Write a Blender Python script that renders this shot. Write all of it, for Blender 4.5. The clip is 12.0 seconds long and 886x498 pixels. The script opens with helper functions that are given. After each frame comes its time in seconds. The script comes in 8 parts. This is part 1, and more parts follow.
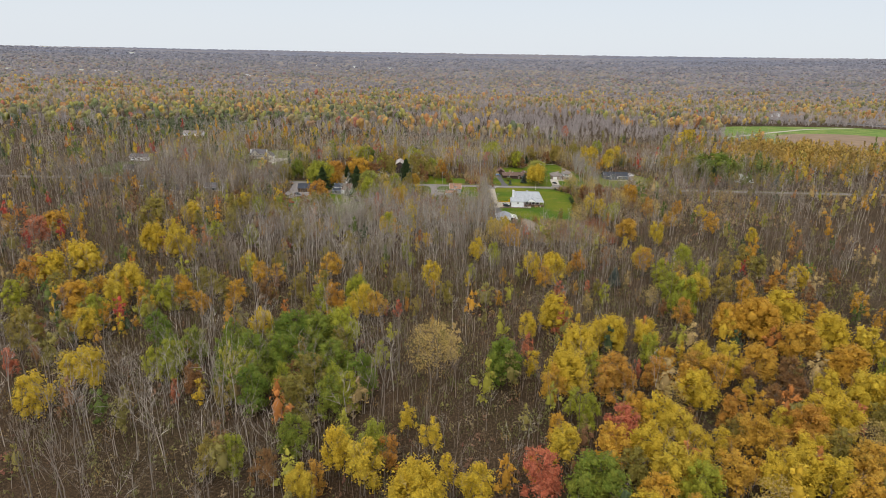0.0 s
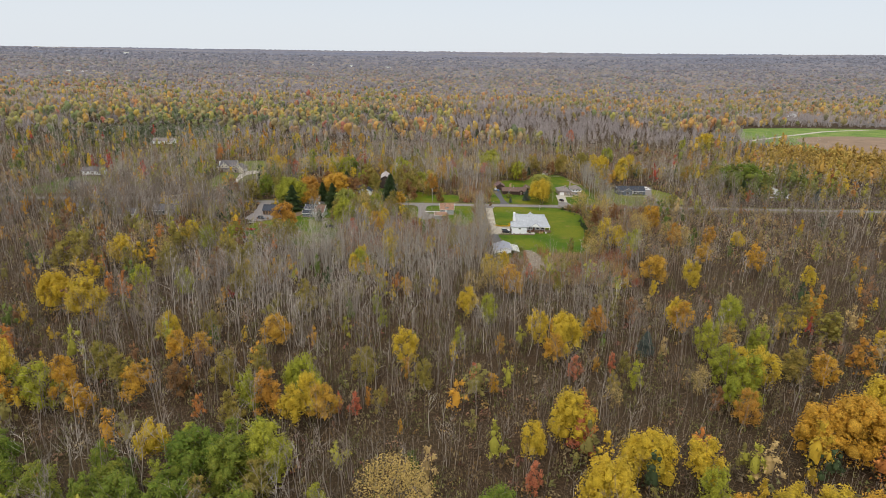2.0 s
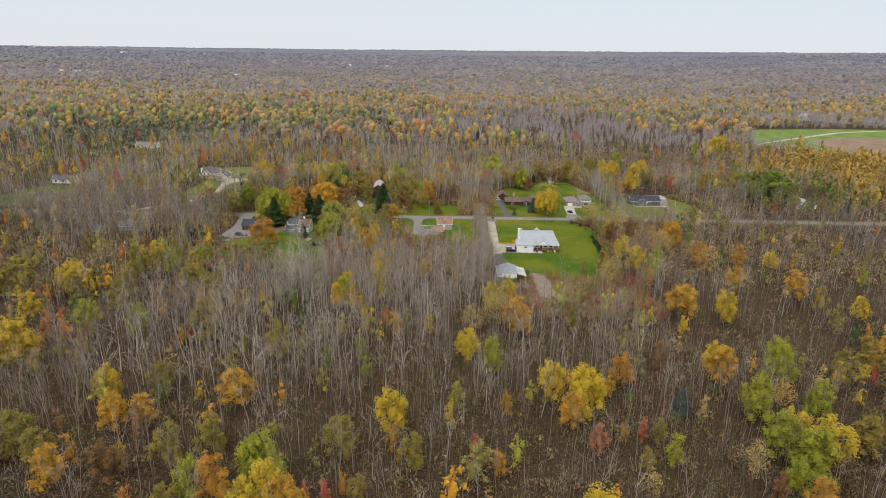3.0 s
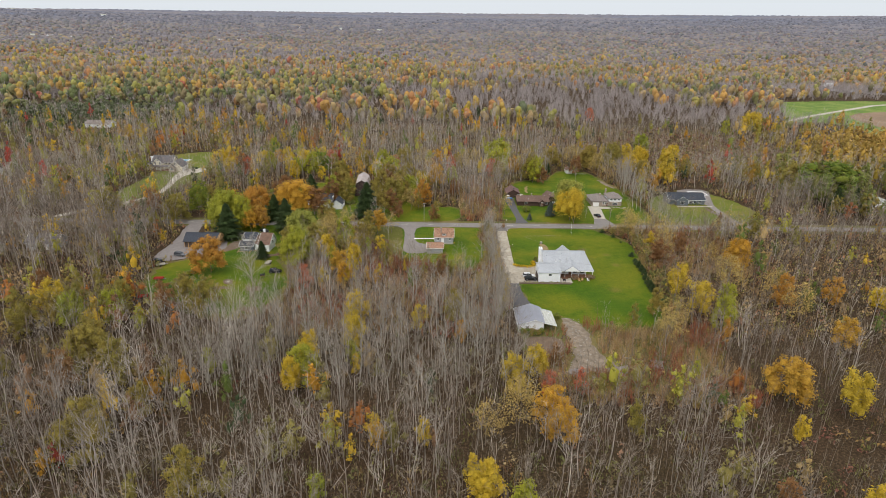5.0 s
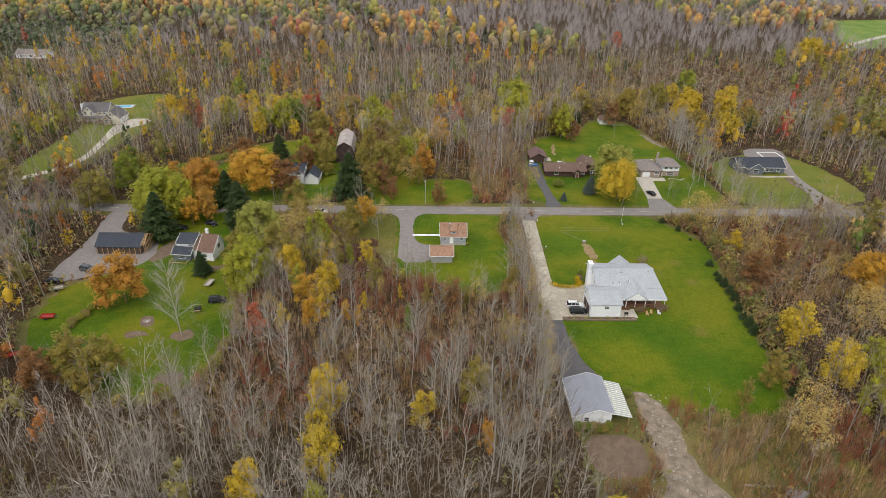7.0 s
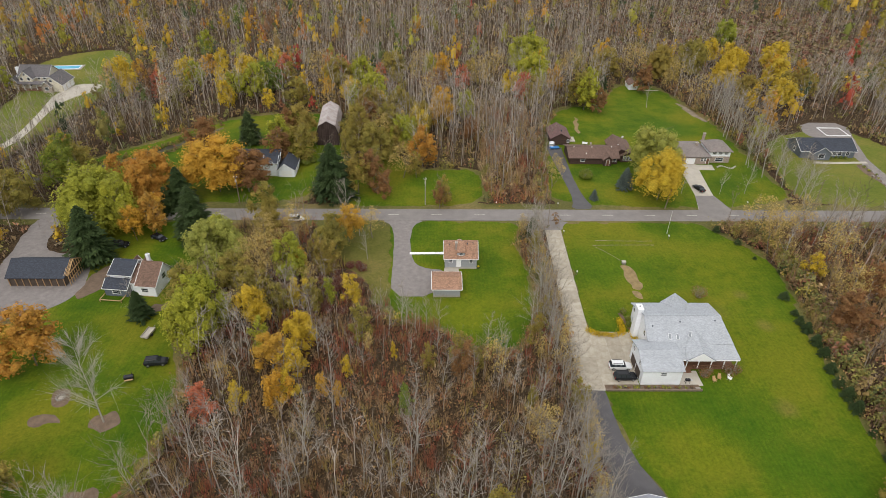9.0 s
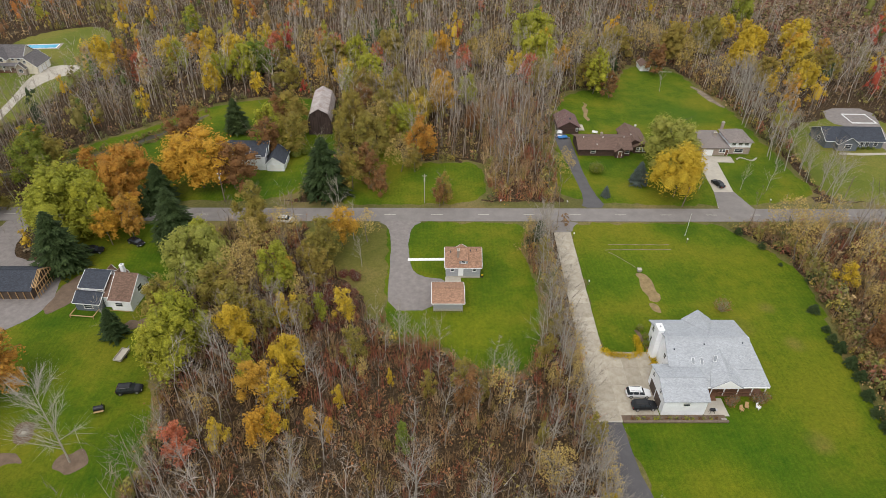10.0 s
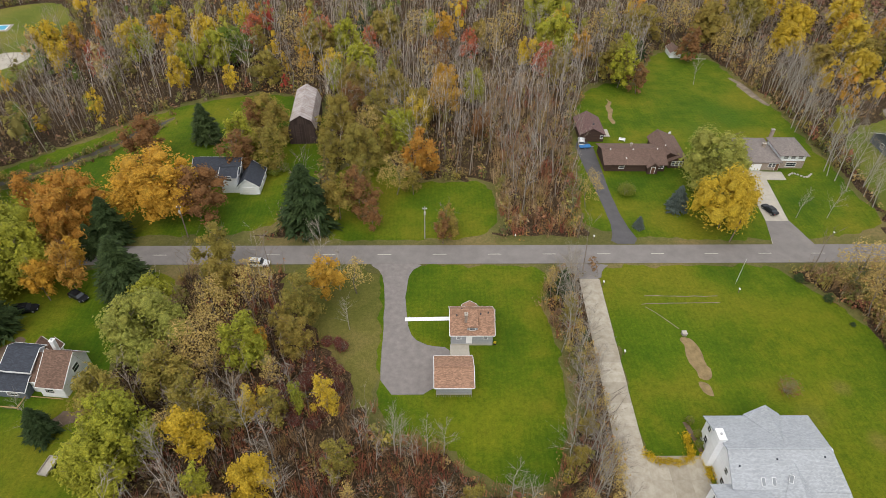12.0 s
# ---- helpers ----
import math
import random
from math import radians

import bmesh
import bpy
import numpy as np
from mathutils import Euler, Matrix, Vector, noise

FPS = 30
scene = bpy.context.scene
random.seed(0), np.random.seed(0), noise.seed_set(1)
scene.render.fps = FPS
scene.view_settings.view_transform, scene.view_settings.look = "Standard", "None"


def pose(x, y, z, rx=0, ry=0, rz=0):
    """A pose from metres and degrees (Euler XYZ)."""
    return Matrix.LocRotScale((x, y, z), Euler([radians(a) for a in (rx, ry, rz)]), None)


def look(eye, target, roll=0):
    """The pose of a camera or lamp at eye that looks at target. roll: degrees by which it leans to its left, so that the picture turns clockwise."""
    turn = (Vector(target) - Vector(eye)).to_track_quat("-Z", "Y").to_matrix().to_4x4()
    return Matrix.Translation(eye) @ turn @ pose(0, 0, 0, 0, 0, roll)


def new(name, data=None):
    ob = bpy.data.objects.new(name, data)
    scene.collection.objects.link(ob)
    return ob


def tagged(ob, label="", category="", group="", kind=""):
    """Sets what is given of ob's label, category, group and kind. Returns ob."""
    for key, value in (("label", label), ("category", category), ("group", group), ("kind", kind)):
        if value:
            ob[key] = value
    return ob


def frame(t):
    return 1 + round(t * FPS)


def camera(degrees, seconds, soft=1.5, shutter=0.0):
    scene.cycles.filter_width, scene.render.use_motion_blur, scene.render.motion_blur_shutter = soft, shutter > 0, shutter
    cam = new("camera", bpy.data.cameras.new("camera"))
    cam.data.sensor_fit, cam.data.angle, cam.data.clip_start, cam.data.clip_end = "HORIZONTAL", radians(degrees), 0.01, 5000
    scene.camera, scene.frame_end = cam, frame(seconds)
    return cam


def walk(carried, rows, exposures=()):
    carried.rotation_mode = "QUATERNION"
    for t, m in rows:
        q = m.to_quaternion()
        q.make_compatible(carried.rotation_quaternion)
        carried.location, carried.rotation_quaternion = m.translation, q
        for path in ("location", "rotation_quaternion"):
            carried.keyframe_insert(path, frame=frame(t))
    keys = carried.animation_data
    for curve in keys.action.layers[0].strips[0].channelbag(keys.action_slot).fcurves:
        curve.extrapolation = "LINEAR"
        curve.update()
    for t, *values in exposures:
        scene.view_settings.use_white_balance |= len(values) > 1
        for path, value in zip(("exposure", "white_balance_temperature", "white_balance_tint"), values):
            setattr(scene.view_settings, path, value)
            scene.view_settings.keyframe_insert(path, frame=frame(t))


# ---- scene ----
cam = camera(70.9, 12.0, soft=0.5)
METRES, EYE, TILT, LEAN, TURN = 340.0, 87.4, 0.0, 0.0, -0.6
ROWS = [
    (0.0, 0.0, 0.0, 0.0, 0.43, -16.99, -1.41),
    (0.5, 0.0045, 0.0428, 0.0006, 0.38, -17.02, -1.27),
    (1.0, 0.0095, 0.0879, 0.0012, 0.4, -17.05, -1.19),
    (1.5, 0.0154, 0.1351, 0.0017, 0.4, -17.07, -1.16),
    (2.0, 0.0199, 0.1835, 0.0025, 0.52, -17.13, -1.13),
    (2.5, 0.0227, 0.2338, 0.003, 0.55, -17.19, -1.08),
    (3.0, 0.0237, 0.2859, 0.0033, 0.55, -17.25, -1.03),
    (3.5, 0.0231, 0.3388, 0.0035, 0.47, -17.33, -1.0),
    (5.5, 0.0147, 0.5584, 0.0048, 0.03, -22.09, -1.05),
    (6.0, 0.0118, 0.6139, 0.0051, -0.0, -24.09, -1.03),
    (6.5, 0.0088, 0.6662, 0.0054, -0.11, -25.93, -1.08),
    (7.0, 0.0062, 0.7225, 0.0057, -0.19, -27.88, -1.08),
    (7.5, 0.0039, 0.7767, 0.0062, -0.3, -29.73, -1.07),
    (9.5, 0.0016, 0.8762, 0.0069, -0.39, -34.95, -1.1),
    (10.0, 0.0011, 0.9009, 0.0072, -0.43, -36.4, -1.12),
    (10.5, 0.0007, 0.9254, 0.0076, -0.44, -37.86, -1.12),
    (11.0, 0.0002, 0.9497, 0.0077, -0.48, -39.24, -1.11),
    (11.5, -0.0001, 0.9741, 0.0083, -0.43, -40.46, -1.08),
    (12.0, -0.0006, 0.9983, 0.0086, -0.44, -40.49, -1.09),
]
walk(cam, [(t, pose(0, 0, EYE, TILT, LEAN, TURN) @ pose(METRES * x, METRES * y, METRES * z, 90 + pitch, roll, yaw)) for t, x, y, z, yaw, pitch, roll in ROWS])

# ---------------------------------------------------------------- sky and sun
SUN_ELEV, SUN_TURN = radians(48), radians(200)
world = bpy.data.worlds.new("overcast_sky")
scene.world = world
world.use_nodes = True
wn, wl = world.node_tree.nodes, world.node_tree.links
wn.clear()
w_out = wn.new("ShaderNodeOutputWorld")
w_bg = wn.new("ShaderNodeBackground")
w_sky = wn.new("ShaderNodeTexSky")
w_sky.sky_type, w_sky.sun_disc = "NISHITA", False
w_sky.sun_elevation, w_sky.sun_rotation = SUN_ELEV, SUN_TURN
w_sky.air_density, w_sky.dust_density = 1.0, 2.0
w_dim = wn.new("ShaderNodeVectorMath")
w_dim.operation = "SCALE"
w_dim.inputs["Scale"].default_value = 0.08
# a closed cloud layer over the clear sky, a little brighter and whiter towards the horizon
w_geo = wn.new("ShaderNodeTexCoord")
w_sep = wn.new("ShaderNodeSeparateXYZ")
w_ramp = wn.new("ShaderNodeValToRGB")
w_ramp.color_ramp.elements[0].position, w_ramp.color_ramp.elements[0].color = 0.0, (0.86, 0.91, 0.965, 1)
w_ramp.color_ramp.elements[1].position, w_ramp.color_ramp.elements[1].color = 0.6, (1.25, 1.25, 1.25, 1)
w_mid = w_ramp.color_ramp.elements.new(0.10)
w_mid.color = (0.79, 0.855, 0.935, 1)
w_mix = wn.new("ShaderNodeMix")
w_mix.data_type = "RGBA"
w_mix.inputs[0].default_value = 0.85
wl.new(w_sky.outputs["Color"], w_dim.inputs[0])
wl.new(w_geo.outputs["Generated"], w_sep.inputs[0])
wl.new(w_sep.outputs["Z"], w_ramp.inputs[0])
wl.new(w_dim.outputs[0], w_mix.inputs[6])
wl.new(w_ramp.outputs["Color"], w_mix.inputs[7])
wl.new(w_mix.outputs[2], w_bg.inputs["Color"])
w_bg.inputs["Strength"].default_value = 1.0
wl.new(w_bg.outputs[0], w_out.inputs["Surface"])

sun = new("sun", bpy.data.lights.new("sun", "SUN"))
sun.data.energy, sun.data.angle, sun.data.color = 1.5, radians(40), (1.0, 0.95, 0.88)
sun.matrix_world = look((0, 0, 0), (-math.sin(SUN_TURN) * math.cos(SUN_ELEV), -math.cos(SUN_TURN) * math.cos(SUN_ELEV), -math.sin(SUN_ELEV)))

# ---------------------------------------------------------------- materials


def material(name, rough=0.8, metal=0.0, spec=0.3):
    m = bpy.data.materials.new(name)
    m.use_nodes = True
    b = m.node_tree.nodes["Principled BSDF"]
    b.inputs["Roughness"].default_value, b.inputs["Metallic"].default_value = rough, metal
    b.inputs["Specular IOR Level"].default_value = spec
    return m, m.node_tree.nodes, m.node_tree.links, b


def noise_fac(n, l, scale, detail=4.0, rough=0.6, coords="Object", stretch=None):
    tc = n.new("ShaderNodeTexCoord")
    nt = n.new("ShaderNodeTexNoise")
    nt.inputs["Scale"].default_value, nt.inputs["Detail"].default_value, nt.inputs["Roughness"].default_value = scale, detail, rough
    src = tc.outputs[coords]
    if stretch:
        mp = n.new("ShaderNodeMapping")
        mp.inputs["Scale"].default_value = stretch
        l.new(src, mp.inputs["Vector"])
        src = mp.outputs[0]
    l.new(src, nt.inputs["Vector"])
    return nt.outputs["Fac"]


def ramp(n, l, fac, stops):
    r = n.new("ShaderNodeValToRGB")
    e = r.color_ramp.elements
    while len(e) < len(stops):
        e.new(0.5)
    for el, (p, c) in zip(e, stops):
        el.position, el.color = p, (*c, 1)
    l.new(fac, r.inputs[0])
    return r.outputs["Color"]


def mix(n, l, fac, a, b, blend="MIX"):
    m = n.new("ShaderNodeMix")
    m.data_type, m.blend_type = "RGBA", blend
    for sock, v in ((m.inputs[0], fac), (m.inputs[6], a), (m.inputs[7], b)):
        if isinstance(v, (int, float)):
            sock.default_value = v
        elif isinstance(v, tuple):
            sock.default_value = (*v, 1)
        else:
            l.new(v, sock)
    return m.outputs[2]


def bump(n, l, b, height, strength=0.4, dist=0.05):
    bp = n.new("ShaderNodeBump")
    bp.inputs["Strength"].default_value, bp.inputs["Distance"].default_value = strength, dist
    l.new(height, bp.inputs["Height"])
    l.new(bp.outputs[0], b.inputs["Normal"])


def plain(name, colour, rough=0.6, metal=0.0, vary=0.12, scale=1.5, bump_by=0.0):
    """A paint, metal or plastic with soft blotches and a fine grain."""
    m, n, l, b = material(name, rough, metal)
    dark = tuple(c * (1 - vary) for c in colour)
    lite = tuple(min(1, c * (1 + vary * 0.6)) for c in colour)
    c1 = ramp(n, l, noise_fac(n, l, scale, 5), [(0.3, dark), (0.7, lite)])
    fine = noise_fac(n, l, scale * 14, 2)
    c2 = mix(n, l, 0.25, c1, ramp(n, l, fine, [(0.35, dark), (0.65, lite)]))
    l.new(c2, b.inputs["Base Color"])
    if bump_by:
        bump(n, l, b, fine, bump_by)
    return m


def rows(name, colour, gap, size, axis, rough=0.75, vary=0.25, metal=0.0):
    """Shingles, siding or ribbed sheet: courses of a given height along one axis, each piece a little different."""
    m, n, l, b = material(name, rough, metal)
    tc = n.new("ShaderNodeTexCoord")
    mp = n.new("ShaderNodeMapping")
    if axis == "z":
        mp.inputs["Rotation"].default_value = (radians(90), 0, 0)
    l.new(tc.outputs["Object"], mp.inputs["Vector"])
    br = n.new("ShaderNodeTexBrick")
    br.inputs["Scale"].default_value = 1.0
    br.inputs["Brick Width"].default_value, br.inputs["Row Height"].default_value = size
    br.inputs["Mortar Size"].default_value, br.inputs["Mortar Smooth"].default_value = 0.012, 0.3
    lo, hi = tuple(c * (1 - vary) for c in colour), tuple(min(1, c * (1 + vary)) for c in colour)
    br.inputs["Color1"].default_value, br.inputs["Color2"].default_value = (*lo, 1), (*hi, 1)
    br.inputs["Mortar"].default_value = (*gap, 1)
    l.new(mp.outputs[0], br.inputs["Vector"])
    stain = ramp(n, l, noise_fac(n, l, 0.35, 5), [(0.3, (0.88, 0.88, 0.88)), (0.7, (1, 1, 1))])
    l.new(mix(n, l, 1.0, br.outputs["Color"], stain, "MULTIPLY"), b.inputs["Base Color"])
    bump(n, l, b, br.outputs["Fac"], 0.3, -0.02)
    return m


def leaf_material(name, a, b_col, c):
    """Leaves: each clump takes its own shade, and each tree leans to one end of its range."""
    m, n, l, b = material(name, 0.75, 0.0, 0.2)
    geo, info = n.new("ShaderNodeNewGeometry"), n.new("ShaderNodeObjectInfo")
    leaf = ramp(n, l, geo.outputs["Random Per Island"], [(0.0, a), (0.5, b_col), (1.0, c)])
    tree = ramp(n, l, info.outputs["Random"], [(0.0, a), (0.5, b_col), (1.0, c)])
    col = mix(n, l, 0.5, leaf, tree)
    patch = ramp(n, l, noise_fac(n, l, 0.45, 3), [(0.3, (0.72, 0.72, 0.7)), (0.7, (1.12, 1.1, 1.0))])
    col = mix(n, l, 1.0, col, patch, "MULTIPLY")
    speck = ramp(n, l, noise_fac(n, l, 5.0, 2, 0.7), [(0.38, (0.62, 0.64, 0.6)), (0.5, (1, 1, 1)), (0.64, (1.4, 1.36, 1.2))])
    col = mix(n, l, 1.0, col, speck, "MULTIPLY")
    l.new(col, b.inputs["Base Color"])
    tr = n.new("ShaderNodeBsdfTranslucent")
    l.new(col, tr.inputs["Color"])
    ms = n.new("ShaderNodeMixShader")
    ms.inputs[0].default_value = 0.22
    l.new(b.outputs[0], ms.inputs[1])
    l.new(tr.outputs[0], ms.inputs[2])
    l.new(ms.outputs[0], n["Material Output"].inputs["Surface"])
    return m


def tinted_material(name, spread=0.35, rough=0.85):
    """Woods joined into one mesh: the colour of each tree comes with it, each clump a little lighter or darker."""
    m, n, l, b = material(name, rough, 0.0, 0.15)
    at = n.new("ShaderNodeAttribute")
    at.attribute_name = "tint"
    geo = n.new("ShaderNodeNewGeometry")
    v = ramp(n, l, geo.outputs["Random Per Island"], [(0.0, (1 - spread,) * 3), (1.0, (1 + spread,) * 3)])
    l.new(mix(n, l, 1.0, at.outputs["Color"], v, "MULTIPLY"), b.inputs["Base Color"])
    return m


LEAVES = {
    "Y": leaf_material("leaves_yellow", (0.49, 0.335, 0.03), (0.58, 0.415, 0.04), (0.47, 0.36, 0.05)),
    "G": leaf_material("leaves_gold", (0.47, 0.25, 0.032), (0.56, 0.315, 0.04), (0.47, 0.30, 0.055)),
    "O": leaf_material("leaves_orange", (0.43, 0.19, 0.04), (0.50, 0.26, 0.045), (0.38, 0.25, 0.06)),
    "R": leaf_material("leaves_red", (0.44, 0.11, 0.065), (0.52, 0.165, 0.10), (0.46, 0.19, 0.10)),
    "g": leaf_material("leaves_green", (0.10, 0.165, 0.022), (0.17, 0.215, 0.03), (0.25, 0.25, 0.04)),
    "l": leaf_material("leaves_yellow_green", (0.26, 0.285, 0.032), (0.38, 0.365, 0.04), (0.20, 0.24, 0.04)),
    "o": leaf_material("leaves_olive", (0.21, 0.19, 0.045), (0.29, 0.24, 0.055), (0.30, 0.21, 0.055)),
    "n": leaf_material("leaves_russet", (0.22, 0.11, 0.05), (0.28, 0.14, 0.06), (0.20, 0.12, 0.05)),
    "t": leaf_material("leaves_tan", (0.45, 0.335, 0.12), (0.53, 0.395, 0.15), (0.42, 0.29, 0.10)),
    "p": leaf_material("leaves_pale_green", (0.20, 0.245, 0.05), (0.28, 0.31, 0.07), (0.35, 0.34, 0.08)),
    "s": leaf_material("needles_blue_green", (0.075, 0.10, 0.095), (0.11, 0.14, 0.135), (0.14, 0.17, 0.16)),
    "c": leaf_material("needles_dark_green", (0.03, 0.056, 0.02), (0.05, 0.08, 0.028), (0.07, 0.10, 0.036)),
}
M_WOODS = tinted_material("woods_foliage")
M_FAR = tinted_material("distant_woods", 0.12)
M_CANOPY = tinted_material("distant_canopy", 0.0)
M_BARE = tinted_material("bare_branches", 0.2)
M_BARK = plain("bark_grey", (0.20, 0.17, 0.14), 0.9, vary=0.35, scale=3, bump_by=0.5)
M_TWIG = plain("twig_grey", (0.31, 0.27, 0.225), 0.9, vary=0.3, scale=2)
M_BARK_PALE = plain("bark_pale", (0.40, 0.37, 0.32), 0.9, vary=0.3, scale=3, bump_by=0.4)


def ground_material():
    m, n, l, b = material("leaf_litter", 0.95, 0.0, 0.1)
    big = noise_fac(n, l, 0.02, 5, 0.65)
    mid = noise_fac(n, l, 0.25, 5, 0.7)
    fine = noise_fac(n, l, 1.6, 5, 0.8)
    c = ramp(n, l, mid, [(0.25, (0.042, 0.029, 0.018)), (0.5, (0.08, 0.054, 0.031)), (0.75, (0.13, 0.088, 0.05))])
    tone = ramp(n, l, big, [(0.35, (0.15, 0.08, 0.048)), (0.55, (0.125, 0.092, 0.052)), (0.7, (0.105, 0.1, 0.042))])
    c = mix(n, l, 0.45, c, tone)
    c = mix(n, l, 0.65, c, ramp(n, l, fine, [(0.40, (0.014, 0.010, 0.007)), (0.5, (0.065, 0.045, 0.027)), (0.6, (0.20, 0.138, 0.08))]))
    # all litter darkened, putting the dense wood's missing shade into the colour
    c = mix(n, l, 1.0, c, (0.72, 0.70, 0.69), "MULTIPLY")
    l.new(c, b.inputs["Base Color"])
    bump(n, l, b, fine, 0.6, 0.3)
    return m


def grass_material(name, lush, dry, dark, stripe=True, spots=()):
    """Grass: broad and small patches of growth, fine tufts, mowing lanes; spots: (x, y, radius, shade) of lusher or drier growth."""
    m, n, l, b = material(name, 0.9, 0.0, 0.15)
    big = noise_fac(n, l, 0.045, 4, 0.6)
    mid = noise_fac(n, l, 0.35, 5, 0.65)
    tuft = noise_fac(n, l, 1.3, 4, 0.75)
    fine = noise_fac(n, l, 4.5, 3, 0.75)
    c = ramp(n, l, big, [(0.38, dark), (0.5, lush), (0.62, dry)])
    tc = n.new("ShaderNodeTexCoord")
    for x, y, r, shade in spots:
        d = n.new("ShaderNodeVectorMath")
        d.operation = "DISTANCE"
        d.inputs[1].default_value = (x, y, 0)
        l.new(tc.outputs["Object"], d.inputs[0])
        mr = n.new("ShaderNodeMapRange")
        mr.interpolation_type = "SMOOTHSTEP"
        mr.inputs["From Min"].default_value, mr.inputs["From Max"].default_value = 0.1 * r, r
        mr.inputs["To Min"].default_value, mr.inputs["To Max"].default_value = 1.0, 0.0
        l.new(d.outputs["Value"], mr.inputs["Value"])
        mu = n.new("ShaderNodeMath")
        mu.operation = "MULTIPLY"
        l.new(mr.outputs[0], mu.inputs[0])
        l.new(ramp(n, l, mid, [(0.3, (0.35,) * 3), (0.65, (1, 1, 1))]), mu.inputs[1])
        c = mix(n, l, mu.outputs[0], c, shade)
    c = mix(n, l, 0.22, c, ramp(n, l, mid, [(0.36, dark), (0.5, lush), (0.66, dry)]))
    if stripe:
        wv = n.new("ShaderNodeTexWave")
        wv.inputs["Scale"].default_value, wv.inputs["Distortion"].default_value = 0.35, 1.5
        l.new(tc.outputs["Object"], wv.inputs["Vector"])
        c = mix(n, l, 0.06, c, ramp(n, l, wv.outputs["Fac"], [(0.3, dark), (0.7, dry)]))
    c = mix(n, l, 1.0, c, ramp(n, l, tuft, [(0.36, (0.82, 0.86, 0.8)), (0.64, (1.2, 1.15, 1.2))]), "MULTIPLY")
    c = mix(n, l, 1.0, c, ramp(n, l, fine, [(0.36, (0.80, 0.84, 0.81)), (0.64, (1.2, 1.16, 1.18))]), "MULTIPLY")
    l.new(c, b.inputs["Base Color"])
    bump(n, l, b, fine, 0.5, 0.06)
    return m


M_GROUND = ground_material()
# far floor in hazy grey: distance haze put into its base colour
M_PLAIN = plain("hazed_woodland_floor", (0.225, 0.21, 0.215), 0.95, vary=0.25, scale=0.006)
M_LAWN = grass_material("mown_lawn", (0.080, 0.122, 0.004), (0.155, 0.152, 0.010), (0.036, 0.084, 0.002), True, ((59, 372, 17, (0.040, 0.100, 0.002)), (68, 360, 13, (0.030, 0.094, 0.002)), (76, 352, 9, (0.034, 0.098, 0.002)), (50, 420, 16, (0.06, 0.118, 0.003)), (75, 388, 22, (0.128, 0.142, 0.006)), (76, 418, 18, (0.125, 0.142, 0.005)), (72, 372, 3.5, (0.17, 0.135, 0.03)), (79, 396, 3.0, (0.17, 0.14, 0.03)), (70, 401, 4.0, (0.15, 0.14, 0.02)), (78, 407, 2.5, (0.16, 0.13, 0.03)), (53, 362, 10, (0.13, 0.152, 0.005)), (93, 508, 14, (0.022, 0.088, 0.004)), (84, 498, 9, (0.03, 0.095, 0.004)), (14, 400, 12, (0.14, 0.16, 0.006))))
M_LAWN_THIN = grass_material("thin_lawn", (0.125, 0.145, 0.022), (0.175, 0.16, 0.035), (0.09, 0.12, 0.015), True)
M_ROUGH = grass_material("rough_grass", (0.125, 0.12, 0.036), (0.19, 0.148, 0.062), (0.085, 0.085, 0.026), False)
M_LONGGRASS = grass_material("long_grass", (0.135, 0.125, 0.03), (0.18, 0.14, 0.05), (0.095, 0.10, 0.02), False)
M_FIELD = grass_material("field_grass", (0.14, 0.21, 0.04), (0.20, 0.24, 0.06), (0.10, 0.17, 0.03), False)
M_STUBBLE = plain("field_stubble", (0.25, 0.17, 0.11), 0.95, vary=0.3, scale=0.05)
M_SOIL = plain("bare_soil", (0.17, 0.12, 0.085), 0.95, vary=0.35, scale=0.6, bump_by=0.4)
M_TRACK = plain("dirt_track", (0.25, 0.20, 0.15), 0.95, vary=0.6, scale=0.5, bump_by=0.5)
M_WORN = plain("worn_turf", (0.27, 0.195, 0.095), 0.95, vary=0.4, scale=0.8, bump_by=0.4)
M_ASPHALT = plain("worn_asphalt", (0.225, 0.205, 0.195), 0.9, vary=0.18, scale=0.4, bump_by=0.2)
M_ASPHALT_DARK = plain("dark_asphalt", (0.105, 0.10, 0.105), 0.9, vary=0.2, scale=0.5, bump_by=0.2)
M_GRAVEL = plain("gravel", (0.24, 0.215, 0.205), 0.95, vary=0.25, scale=0.8, bump_by=0.5)
M_CONCRETE = plain("concrete", (0.46, 0.42, 0.36), 0.9, vary=0.2, scale=0.5, bump_by=0.1)
def slab_material():
    m, n, l, b = material("concrete_slab", 0.9, 0.0, 0.2)
    info = n.new("ShaderNodeObjectInfo")
    tone = ramp(n, l, info.outputs["Random"], [(0.0, (0.38, 0.34, 0.275)), (1.0, (0.48, 0.435, 0.36))])
    stain = ramp(n, l, noise_fac(n, l, 0.7, 6, 0.7), [(0.32, (0.74, 0.71, 0.66)), (0.6, (1, 1, 1))])
    l.new(mix(n, l, 1.0, tone, stain, "MULTIPLY"), b.inputs["Base Color"])
    return m


